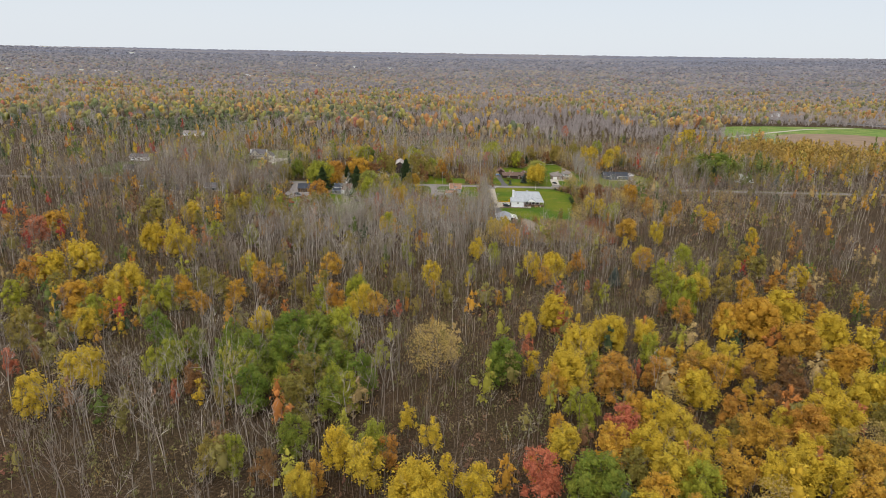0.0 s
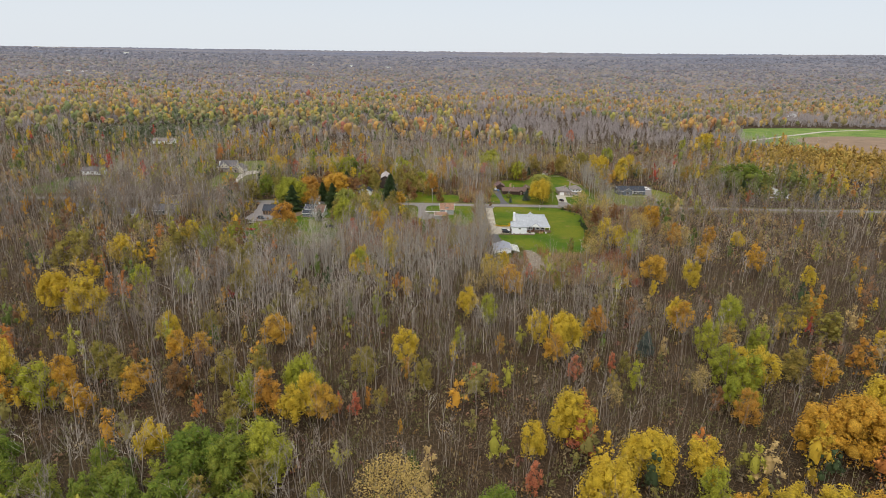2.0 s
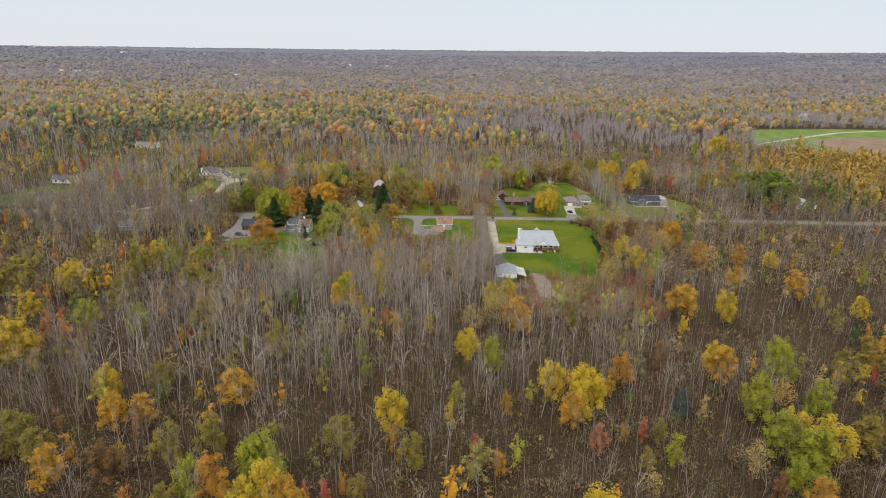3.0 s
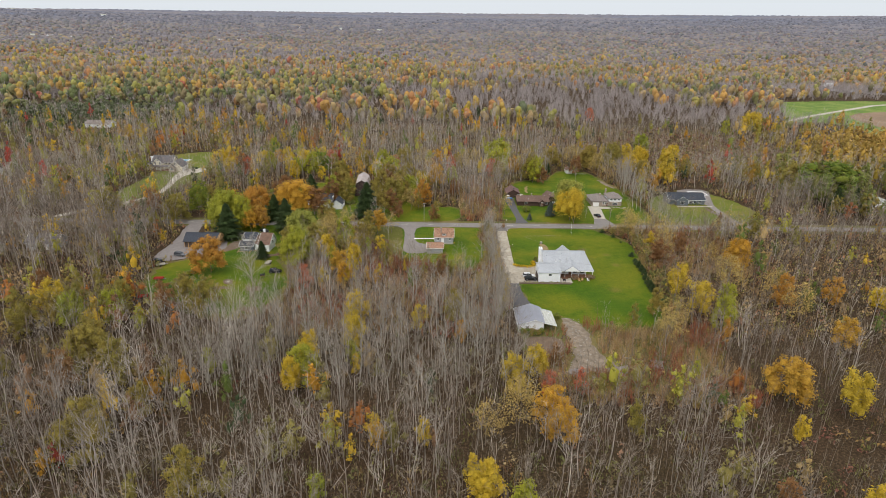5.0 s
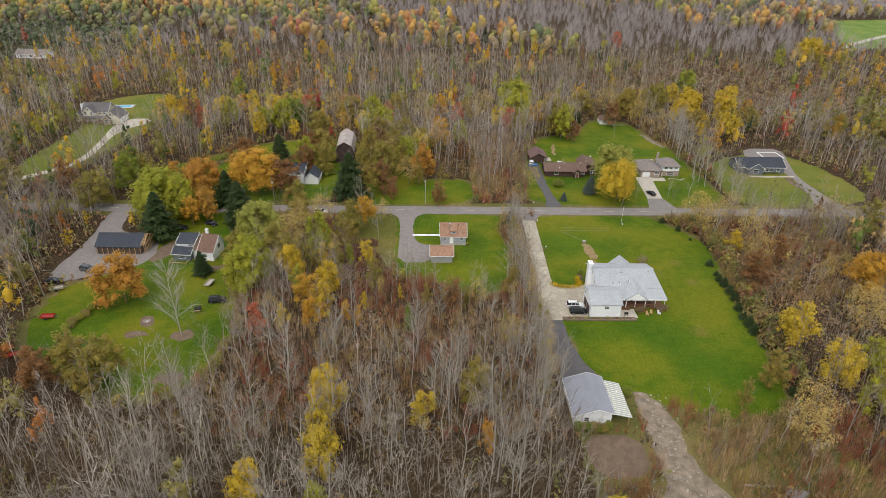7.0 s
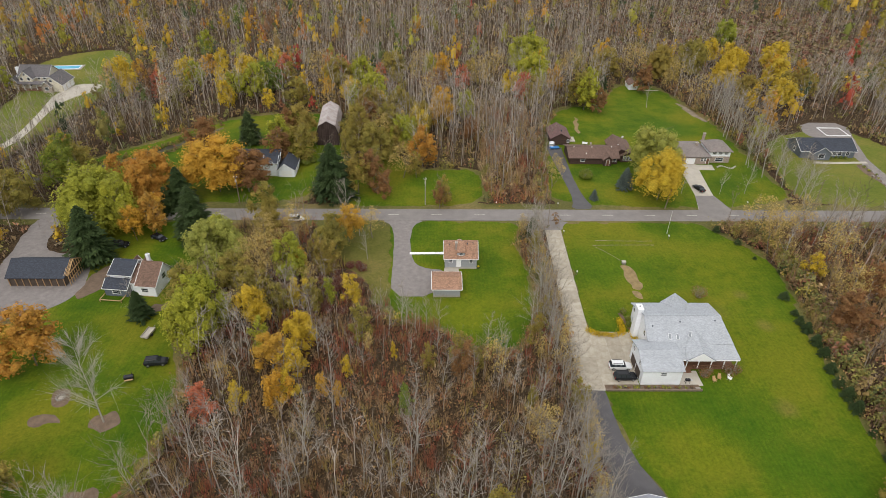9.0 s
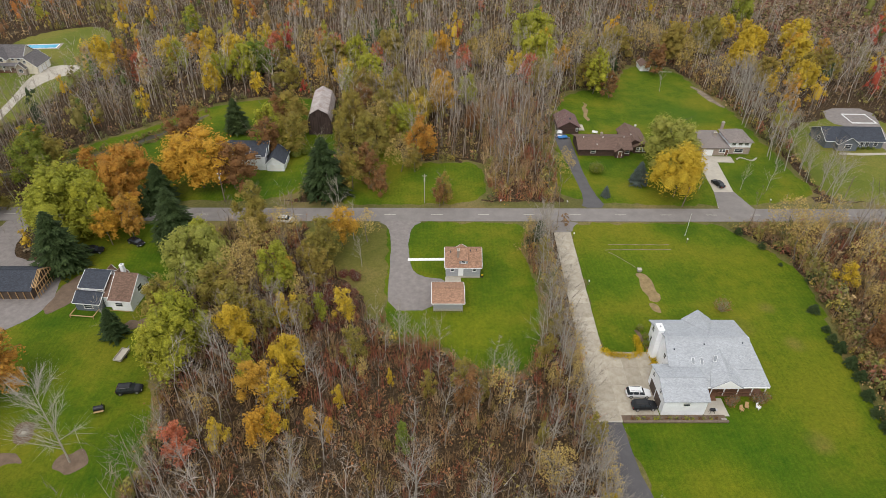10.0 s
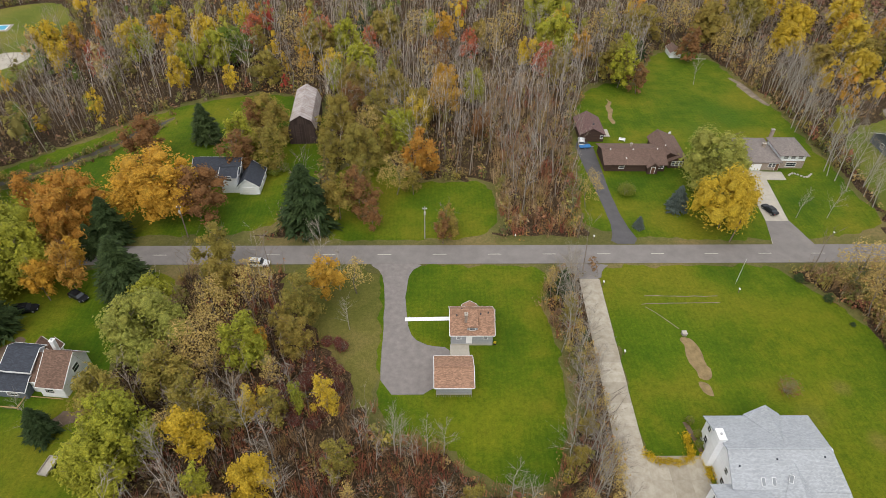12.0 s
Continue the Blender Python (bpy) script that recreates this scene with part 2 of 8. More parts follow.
M_SLAB = slab_material()
M_LINE = plain("road_paint", (0.62, 0.60, 0.52), 0.8, vary=0.2)
M_WATER = plain("pool_water", (0.10, 0.42, 0.62), 0.08, vary=0.1)
M_CREEK = plain("creek_water", (0.05, 0.043, 0.03), 0.35, vary=0.4)
M_WHITE = rows("white_siding", (0.90, 0.92, 0.95), (0.79, 0.81, 0.85), (6.0, 0.2), "z", 0.6, 0.03)
M_GREYSIDE = rows("grey_siding", (0.36, 0.37, 0.39), (0.25, 0.26, 0.28), (6.0, 0.2), "z", 0.6, 0.05)
M_BLUESIDE = rows("slate_blue_siding", (0.14, 0.16, 0.19), (0.09, 0.1, 0.12), (6.0, 0.2), "z", 0.6, 0.05)
M_BROWNSIDE = rows("dark_brown_siding", (0.075, 0.045, 0.035), (0.04, 0.025, 0.02), (6.0, 0.25), "z", 0.75, 0.15)
M_BARNWOOD = rows("weathered_barn_boards", (0.06, 0.04, 0.035), (0.025, 0.018, 0.015), (0.3, 6.0), "z", 0.9, 0.3)
M_BRICK = rows("buff_brick", (0.34, 0.26, 0.21), (0.4, 0.36, 0.32), (0.22, 0.08), "z", 0.85, 0.2)
M_TRIM = plain("white_trim", (0.84, 0.84, 0.84), 0.5, vary=0.05)
M_ROOF_PALE = rows("pale_grey_shingle", (0.42, 0.44, 0.47), (0.30, 0.32, 0.35), (0.33, 0.15), "x", 0.85, 0.14)
M_ROOF_BROWN = rows("brown_shingle", (0.36, 0.21, 0.14), (0.2, 0.12, 0.08), (0.33, 0.15), "x", 0.9, 0.3)
M_ROOF_RUSSET = rows("russet_shingle", (0.185, 0.115, 0.085), (0.12, 0.075, 0.055), (0.33, 0.15), "x", 0.9, 0.3)
M_ROOF_DARKBROWN = rows("dark_brown_shingle", (0.17, 0.11, 0.088), (0.11, 0.072, 0.058), (0.33, 0.15), "x", 0.9, 0.2)
M_ROOF_GREY = rows("grey_brown_shingle", (0.25, 0.215, 0.20), (0.16, 0.14, 0.13), (0.33, 0.15), "x", 0.9, 0.2)
M_ROOF_SLATE = rows("slate_shingle", (0.055, 0.062, 0.08), (0.035, 0.04, 0.05), (0.33, 0.15), "x", 0.9, 0.2)
M_ROOF_METAL = rows("grey_ribbed_metal", (0.27, 0.28, 0.325), (0.21, 0.22, 0.25), (0.25, 8.0), "x", 0.5, 0.05)
M_ROOF_LEAN = rows("pale_corrugated_sheet", (0.43, 0.44, 0.38), (0.34, 0.35, 0.31), (0.35, 8.0), "x", 0.55, 0.06)
M_ROOF_MAROON = rows("maroon_shingle", (0.175, 0.105, 0.098), (0.11, 0.07, 0.065), (0.33, 0.15), "x", 0.9, 0.18)
M_ROOF_CHARCOAL = rows("charcoal_shingle", (0.15, 0.138, 0.142), (0.09, 0.085, 0.09), (0.33, 0.15), "x", 0.9, 0.2)
M_CREAM = rows("cream_siding", (0.70, 0.64, 0.52), (0.58, 0.53, 0.43), (6.0, 0.2), "z", 0.6, 0.04)


def rusty_sheet():
    """Old galvanised roof sheets: pale zinc with brown rust running down the slope, seams across."""
    m, n, l, b = material("rusting_roof_sheet", 0.6, 0.0, 0.35)
    streak = noise_fac(n, l, 1.0, 6, 0.7, "Object", (0.25, 2.2, 0.25))
    blot = noise_fac(n, l, 0.5, 5, 0.65)
    c = ramp(n, l, streak, [(0.36, (0.24, 0.17, 0.145)), (0.5, (0.42, 0.36, 0.34)), (0.62, (0.56, 0.52, 0.52))])
    c = mix(n, l, 0.5, c, ramp(n, l, blot, [(0.35, (0.26, 0.19, 0.165)), (0.62, (0.52, 0.48, 0.475))]))
    wv = n.new("ShaderNodeTexWave")
    wv.bands_direction = "Y"
    wv.inputs["Scale"].default_value = 0.55
    tc = n.new("ShaderNodeTexCoord")
    l.new(tc.outputs["Object"], wv.inputs["Vector"])
    c = mix(n, l, 1.0, c, ramp(n, l, wv.outputs["Fac"], [(0.0, (0.72, 0.7, 0.69)), (0.06, (1, 1, 1))]), "MULTIPLY")
    l.new(c, b.inputs["Base Color"])
    return m


M_ROOF_RUST = rusty_sheet()
# dark colour standing for the shade inside open garages
M_OPEN_SHADE = plain("open_interior_shade", (0.10, 0.075, 0.06), 0.9, vary=0.3)
M_TIMBER = plain("new_timber", (0.50, 0.32, 0.16), 0.75, vary=0.2)
M_DECK = plain("stained_deck", (0.17, 0.085, 0.05), 0.75, vary=0.25)
M_POLE = plain("weathered_pole", (0.19, 0.145, 0.11), 0.9, vary=0.3)
M_STONE = plain("landscape_stone", (0.33, 0.30, 0.27), 0.9, vary=0.3, scale=3)
M_GLASS, _gn, _gl, _gb = material("window_glass", 0.06, 0.0, 0.6)
_gb.inputs["Base Color"].default_value = (0.035, 0.042, 0.05, 1)
M_RUBBER = plain("tyre_rubber", (0.03, 0.03, 0.03), 0.85)
M_ALLOY = plain("alloy", (0.5, 0.5, 0.52), 0.35, 0.8)
PAINT = {k: plain("car_paint_" + k, c, 0.25, vary=0.04) for k, c in dict(white=(0.72, 0.73, 0.74), black=(0.018, 0.019, 0.022), grey=(0.12, 0.125, 0.14), red=(0.34, 0.04, 0.03), silver=(0.42, 0.43, 0.45), blue=(0.04, 0.12, 0.3)).items()}
M_FLOWER = leaf_material("flowers_yellow", (0.62, 0.42, 0.02), (0.7, 0.52, 0.03), (0.5, 0.36, 0.05))

# ---------------------------------------------------------------- helpers for meshes


def link_mesh(name, verts, faces, mat):
    me = bpy.data.meshes.new(name)
    me.from_pydata([tuple(v) for v in verts], [], faces)
    me.materials.append(mat)
    me.update()
    return me


def tri_mesh(name, verts, tris, mat, tint=None):
    """A large mesh of triangles straight from arrays; tint: a colour for every vertex."""
    me = bpy.data.meshes.new(name)
    n = len(tris)
    me.vertices.add(len(verts))
    me.vertices.foreach_set("co", np.asarray(verts, np.float32).ravel())
    me.loops.add(3 * n)
    me.loops.foreach_set("vertex_index", np.asarray(tris, np.int32).ravel())
    me.polygons.add(n)
    me.polygons.foreach_set("loop_start", np.arange(0, 3 * n, 3, dtype=np.int32))
    if tint is not None:
        at = me.attributes.new("tint", "FLOAT_COLOR", "POINT")
        at.data.foreach_set("color", np.concatenate([tint, np.ones((len(tint), 1))], 1).astype(np.float32).ravel())
    me.materials.append(mat)
    me.update(calc_edges=True)
    return me


def bm_mesh(name, bm, mat):
    me = bpy.data.meshes.new(name)
    bm.normal_update()
    bm.to_mesh(me)
    bm.free()
    me.materials.append(mat)
    return me


def part(name, data, mat, parent, label="", at=None):
    """Links a bmesh or a ready mesh as one part under a thing or a part."""
    me = bm_mesh(name, data, mat) if isinstance(data, bmesh.types.BMesh) else data
    ob = new(name, me)
    ob.parent = parent
    if at is not None:
        ob.matrix_basis = at
    if label:
        ob["label"] = label
    return ob


def thing(name, m, label, category, group="", kind=""):
    ob = new(name)
    ob.matrix_basis = m
    ob.empty_display_size = 0.5
    return tagged(ob, label, category, group, kind)


def box(bm, x0, x1, y0, y1, z0, z1, bevel=0.0):
    r = bmesh.ops.create_cube(bm, size=1.0, matrix=Matrix.Translation(((x0 + x1) / 2, (y0 + y1) / 2, (z0 + z1) / 2)) @ Matrix.Diagonal((x1 - x0, y1 - y0, z1 - z0, 1)))
    if bevel:
        es = list({e for v in r["verts"] for e in v.link_edges})
        bmesh.ops.bevel(bm, geom=es, offset=bevel, segments=1, affect="EDGES")
    return bm


def boxes(*specs, bevel=0.0):
    bm = bmesh.new()
    for s in specs:
        box(bm, *s, bevel=bevel)
    return bm


def beam(bm, a, b, w):
    """A square bar from a to b."""
    a, b = Vector(a), Vector(b)
    m = Matrix.Translation((a + b) / 2) @ (b - a).to_track_quat("Z", "Y").to_matrix().to_4x4() @ Matrix.Diagonal((w, w, (b - a).length, 1))
    bmesh.ops.create_cube(bm, size=1.0, matrix=m)


def rounded(poly, times=2):
    p = [Vector(q) for q in poly]
    for _ in range(times):
        q = []
        for a, b in zip(p, p[1:] + p[:1]):
            q += [a * 0.78 + b * 0.22, a * 0.22 + b * 0.78]
        p = q
    return p


def sheet(name, poly, z, mat, label, category, smooth=2, ragged=0.0, depth=0.0):
    """A flat piece of ground; its edge wanders by ragged metres."""
    p = rounded(poly, smooth) if smooth else [Vector(q) for q in poly]
    if ragged:
        fine = []
        for a, b in zip(p, p[1:] + p[:1]):
            k = max(1, int((b - a).length / 1.2))
            fine += [a.lerp(b, i / k) for i in range(k)]
        p = [q + ragged * Vector((noise.noise((q.x * 0.35, q.y * 0.35, 3.0)), noise.noise((q.x * 0.35, q.y * 0.35, 9.0)))) for q in fine]
    bm = bmesh.new()
    vs = [bm.verts.new((q.x, q.y, z)) for q in p]
    f = bm.faces.new(vs)
    f.normal_update()
    if f.normal.z < 0:
        f.normal_flip()
    if depth:
        r = bmesh.ops.extrude_face_region(bm, geom=[f])
        bmesh.ops.translate(bm, vec=(0, 0, -depth), verts=[v for v in r["geom"] if isinstance(v, bmesh.types.BMVert)])
    bmesh.ops.triangulate(bm, faces=bm.faces[:])
    bmesh.ops.recalc_face_normals(bm, faces=bm.faces[:])
    ob = new(name, bm_mesh(name, bm, mat))
    return tagged(ob, label, category, kind="structure")


def inside(px, py, poly):
    """Which of the points lie in a polygon."""
    q = np.asarray([tuple(p)[:2] for p in poly], float)
    res = np.zeros(len(px), bool)
    j = len(q) - 1
    for i in range(len(q)):
        xi, yi, xj, yj = *q[i], *q[j]
        if yi != yj:
            res ^= ((yi > py) != (yj > py)) & (px < (xj - xi) * (py - yi) / (yj - yi) + xi)
        j = i
    return res


# ---------------------------------------------------------------- the land
def land_height(r, x):
    """Level round the houses; far off raised in one long swell, a little higher to the east, to fit the skyline in the
    camera's view.
    """
    u = np.clip((r - 1150.0) / 3550.0, 0, 1)
    return 122.0 * u ** 1.2 + 0.0095 * x * u


CENTRE = (0.0, 200.0)
radii = np.concatenate([[0.0], np.linspace(60, 1150, 16), np.linspace(1250, 4700, 44)])
n_ang = 144
gv, gf = [(CENTRE[0], CENTRE[1], 0.0)], []
for i, r in enumerate(radii[1:]):
    for k in range(n_ang):
        a = 2 * math.pi * k / n_ang
        x, y = CENTRE[0] + r * math.cos(a), CENTRE[1] + r * math.sin(a)
        swell = 5.0 * noise.noise((x * 0.0011, y * 0.0011, 2.0)) * max(0.0, min(1.0, (r - 1150) / 1500))
        gv.append((x, y, float(land_height(r, x)) + swell))
        if i == 0:
            gf.append((0, 1 + k, 1 + (k + 1) % n_ang))
        else:
            b0, b1 = 1 + (i - 1) * n_ang, 1 + i * n_ang
            gf.append((b0 + k, b1 + k, b1 + (k + 1) % n_ang, b0 + (k + 1) % n_ang))
land = link_mesh("ground", gv, gf, M_GROUND)
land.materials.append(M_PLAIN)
# past 1050 m the ground takes the haze-coloured floor
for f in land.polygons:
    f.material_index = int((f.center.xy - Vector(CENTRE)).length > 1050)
ground = tagged(new("ground", land), "brown leaf-littered ground of the wide wooded plain", "ground", kind="structure")


def road_y(x):
    return 443.2 + 0.0085 * x


LAWN_HOUSE = [(40.2, 439.6), (60, 439.8), (78.5, 439.8), (83, 435.5), (86, 430), (90, 425), (91.2, 417), (90.6, 408), (89, 399), (87, 391), (86, 380), (84.6, 367), (82.4, 346), (72, 341.5), (60.6, 343), (51, 347), (45, 351), (41, 357), (38.8, 368), (38.2, 377), (38.8, 394), (40.2, 434)]
LAWN_CAPE = [(-7.0, 439.6), (10, 439.6), (31.5, 439.6), (26, 429), (28.4, 416), (28.3, 405.6), (26, 396), (23.8, 389.6), (16, 387.8), (10, 391.6), (7.0, 396.5), (-1, 397.5), (-4.8, 400), (-5.4, 412), (-6.0, 430)]
LONG_GRASS = [(-25, 440), (-6.2, 440), (-5.2, 411), (-6.5, 402), (-9, 404), (-12, 412), (-17, 418), (-22, 424), (-27, 432)]
LAWN_MEADOW = [(-22, 448), (-22, 466), (-20, 478), (-7, 485), (-2, 471), (10, 471.5), (20, 472), (20, 449.2), (0, 448.3)]
LAWN_RANCH = [(39.5, 448.4), (42, 470), (47, 500), (53, 522), (62, 530), (73, 527), (80, 545), (86, 556), (103, 553), (107, 530), (111.5, 513), (112, 493), (112.5, 470), (113.5, 449.2)]
LAWN_BLUE = [(115, 449.2), (117, 470), (123, 496), (140, 506), (160, 510), (172, 480), (168, 452)]
LAWN_YARD = [(-95, 389), (-92, 367), (-79, 356.5), (-56, 345.5), (-46, 352), (-43.5, 368), (-45, 380), (-51, 392), (-54, 399), (-54, 412), (-50, 425), (-48, 438.5), (-84, 438.3), (-84, 424), (-79, 402), (-86, 396)]
LAWN_BACK = [(-114, 464), (-108, 474), (-97, 484), (-86, 494), (-78, 504), (-68, 512.5), (-53, 518.5), (-40, 519), (-26, 510), (-24, 470), (-33, 450), (-62, 449), (-84, 450), (-92, 457), (-100, 460)]
LAWN_FARM = [(-161, 482), (-158, 537), (-176, 560), (-168, 588), (-145, 601), (-128, 572), (-126, 540), (-132, 490), (-134, 474), (-146, 462)]
LAWN_WEST = [(-268, 455), (-262, 500), (-262, 512), (-235, 514), (-226, 480), (-232, 452)]
FIELD = [(350, 783), (385, 850), (412, 925), (432, 955), (531, 977), (660, 985), (760, 900), (640, 790), (512, 705), (405, 632), (388, 638), (396, 712), (400, 786)]
STUBBLE = [(437, 827), (478, 866), (560, 884), (640, 830), (505, 716), (437, 678), (428, 745)]
FIELD_PATH = [(349, 784), (386, 821), (448, 869), (498, 907), (540, 939), (641, 977), (642, 972), (543, 933), (501, 901), (450, 863), (389, 816), (352, 781)]
TRACK = [(48.4, 350), (51.5, 349.5), (54.0, 345), (55.0, 338), (55.2, 330), (57.5, 323), (61, 318), (57, 315.5), (52, 317.5), (46, 314.5), (42, 316), (46.5, 320), (48.0, 326), (48.3, 338)]
GARDEN = [(34.6, 336.5), (46.4, 336.5), (46, 326.3), (36, 325.3)]
CONCRETE = [(35.8, 435.5), (40.1, 435.5), (38.9, 393.6), (48, 393.4), (48, 386.2), (45.6, 386.0), (45.6, 376.4), (33.6, 376.4), (34.5, 392)]
ASPHALT_LANE = [(33.7, 376.38), (38.4, 376.38), (38.9, 366), (40.5, 359), (43.0, 353.5), (43.0, 351), (33.8, 351), (34.4, 358)]
DRIVE_CAPE = [(-9.5, 440.4), (-6.2, 437.5), (-5.3, 432), (-5.0, 420), (-4.9, 405.8), (4.9, 405.8), (4.9, 412.8), (7.7, 412.9), (7.7, 416.6), (4, 416.8), (0.8, 418.6), (-0.5, 423), (-1.0, 432), (-0.2, 437.5), (3.0, 440.4)]
DRIVE_RANCH = [(45.2, 447.1), (52.2, 447.1), (50.2, 455), (49.4, 468), (49.6, 478), (49.6, 492), (44.5, 492), (45.2, 478), (46.5, 462), (46.8, 452)]
DRIVE_GREY = [(82.6, 447.3), (91.5, 447.4), (90.2, 456), (92.6, 477.5), (86.4, 477.5), (84.6, 456)]
DRIVE_BLUE = [(143.5, 447.9), (155.5, 448.0), (153.2, 460), (153.0, 480), (157, 494), (164, 515), (146, 515), (142, 503), (149, 498), (150.2, 482), (149, 465)]
DRIVE_FARM = [(-170, 447), (-165, 447), (-156, 459), (-146, 469.5), (-138, 480), (-135.5, 494), (-139.5, 520), (-138, 532), (-131.5, 540), (-132, 549), (-144, 548), (-146, 534), (-142.5, 518), (-139, 495), (-141, 482), (-149, 472), (-160, 461)]
DRIVE_TIMBER = [(-104, 440), (-96, 440), (-94.5, 424), (-80, 421), (-76, 408), (-80.5, 400), (-88, 397), (-98, 391.5), (-102, 398), (-100, 415)]
ROAD_STRIP = [(-700, road_y(-700) - 4.2), (700, road_y(700) - 4.2), (700, road_y(700) + 5.0), (-700, road_y(-700) + 5.0)]
CREEK = [(-118, 460.5), (-106, 466.5), (-100, 470.0), (-96, 473.6), (-91, 477.0), (-85.5, 482.0), (-81, 488.0), (-77, 494.4), (-70, 503), (-70.8, 503.6), (-78.2, 495.2), (-82.3, 489.0), (-86.6, 483.4), (-92, 478.4), (-97, 474.9), (-101, 471.5), (-107, 467.9), (-118, 462)]

for nm, poly, lab in (("lawn_white_house", LAWN_HOUSE, "broad mown green lawn round the white house"), ("lawn_small_house", LAWN_CAPE, "mown green lawn round the small house"), ("lawn_meadow", LAWN_MEADOW, "mown grass opening beyond the road"),
                      ("lawn_ranch", LAWN_RANCH, "long green lawn behind the brown ranch house"), ("lawn_blue_house", LAWN_BLUE, "thin green lawn before the blue house"), ("lawn_yard", LAWN_YARD, "green yard with scattered leaves and old vehicles"),
                      ("lawn_back", LAWN_BACK, "green lawn along a creek behind the maples"), ("lawn_farmhouse", LAWN_FARM, "green lawn round the farmhouse with a pool"), ("lawn_west", LAWN_WEST, "green lawn before a low ranch house")):
    sheet(nm, poly, 0.03, M_LAWN_THIN if nm in ("lawn_blue_house", "lawn_farmhouse") else M_LAWN, lab, "lawn", 2, 1.6)
for nm, poly in (("edge_house", LAWN_HOUSE), ("edge_cape", LAWN_CAPE), ("edge_meadow", LAWN_MEADOW), ("edge_ranch", LAWN_RANCH), ("edge_yard", LAWN_YARD), ("edge_back", LAWN_BACK)):
    mid = sum((Vector(q) for q in poly), Vector((0, 0))) / len(poly)
    sheet("lawn_" + nm, [Vector(q) + 2.6 * (Vector(q) - mid).normalized() for q in poly], 0.014, M_ROUGH, "rough weedy grass margin round the lawn", "grass margin", 2, 3.0)
sheet("field_grass", FIELD, 0.05, M_FIELD, "wide green farm field among the woods", "field", 1, 4.0)
sheet("field_stubble", STUBBLE, 0.12, M_STUBBLE, "brown harvested strip in the farm field", "field", 1, 3.0)
sheet("field_path", FIELD_PATH, 0.16, M_CONCRETE, "pale farm track curving through the field", "track", 1, 1.0)
sheet("long_grass", LONG_GRASS, 0.026, M_LONGGRASS, "long olive grass under bare trees beside the gravel", "grass", 2, 2.4)
sheet("verge", [(-300, road_y(-300) - 6.0), (300, road_y(300) - 6.0), (300, road_y(300) + 6.5), (-300, road_y(-300) + 6.5)], 0.018, M_ROUGH, "rough dry grass verge along the road", "verge", 0, 0.8)
sheet("rough_clearing", [(47, 352), (60, 344), (84, 340), (88, 322), (76, 306), (52, 308), (36, 312), (33, 336), (36, 350)], 0.012, M_ROUGH, "rough weedy clearing with rubble", "clearing", 2, 2.5)
sheet("dirt_track", TRACK, 0.045, M_TRACK, "bare rutted dirt and gravel track", "track", 2, 1.6)
for poly in ([(43, 317.6), (46.5, 319.4), (49, 318), (46, 315.4), (43.4, 315.6)], [(56, 318.5), (60.5, 320.5), (63.5, 318), (60, 315), (56.5, 315.6)], [(66, 321), (70, 324), (74, 321.5), (70.5, 318.8)]):
    sheet("rubble_patch", poly, 0.06, M_GRAVEL, "pale heap of gravel and rubble", "rubble", 2, 1.8)
sheet("garden_bed", GARDEN, 0.05, M_SOIL, "dug brown vegetable garden bed", "garden bed", 1, 0.2)
bank = [Vector(q) + (Vector((-0.9, 1.1)) if i > 8 else Vector((0.9, -1.1))) for i, q in enumerate(CREEK)]
sheet("creek_bank", bank, 0.045, M_ROUGH, "brown weedy banks of the creek", "bank", 1, 2.2)
sheet("creek", CREEK, 0.06, M_CREEK, "narrow dark creek through the lawn", "creek", 1, 1.3)
road = sheet("road", [(-700, road_y(-700) - 3.1), (700, road_y(700) - 3.1), (700, road_y(700) + 3.1), (-700, road_y(-700) + 3.1)], 0.10, M_ASPHALT, "worn grey two-lane asphalt road", "road", 0, 0.0, 0.09)
sheet("driveway_small_house", DRIVE_CAPE, 0.07, M_GRAVEL, "grey gravel driveway and turning area", "driveway", 1, 0.2)
sheet("driveway_mouth", [(31.0, 440.3), (34.6, 437.5), (35.6, 435.3), (40.5, 435.3), (41.2, 438), (43.5, 440.3)], 0.08, M_ASPHALT, "worn asphalt mouth of the driveway", "driveway", 1)
concrete = sheet("driveway_concrete", CONCRETE, 0.075, M_CONCRETE, "long pale stained concrete driveway with a parking apron", "driveway", 0, 0.08)
slab_rng = random.Random(3)
for k in range(13):
    y1 = 435.4 - 4.52 * k
    y0 = y1 - 4.46
    w0, w1 = 35.8 - 0.036 * (435.5 - y1), 35.8 - 0.036 * (435.5 - y0)
    e0, e1 = 40.05 - 0.028 * (435.5 - y1), 40.05 - 0.028 * (435.5 - y0)
    part("concrete_slab", link_mesh("concrete_slab", [(w1, y0, 0.1), (e1, y0, 0.1), (e0, y1, 0.1), (w0, y1, 0.1), (w1, y0, 0.07), (e1, y0, 0.07), (e0, y1, 0.07), (w0, y1, 0.07)], [(0, 1, 2, 3), (0, 4, 5, 1), (1, 5, 6, 2), (2, 6, 7, 3), (3, 7, 4, 0)], M_SLAB), M_SLAB, concrete)
apron_slab = bm_mesh("concrete_slab", boxes((-1.55, 1.55, -2.11, 2.11, 0, 0.03)), M_SLAB)
for i in range(3):
    for j in range(4):
        if i < 2 or j != 0:
            part("concrete_slab", apron_slab, M_SLAB, concrete, at=pose(40.05 + 3.16 * i + 0.1 * j - (0.1 if i == 2 else 0), 378.7 + 4.26 * j, 0.07 + 0.004 * slab_rng.random()))
sheet("driveway_lane", ASPHALT_LANE, 0.075, M_ASPHALT_DARK, "dark asphalt lane to the garage", "driveway", 0, 0.1)
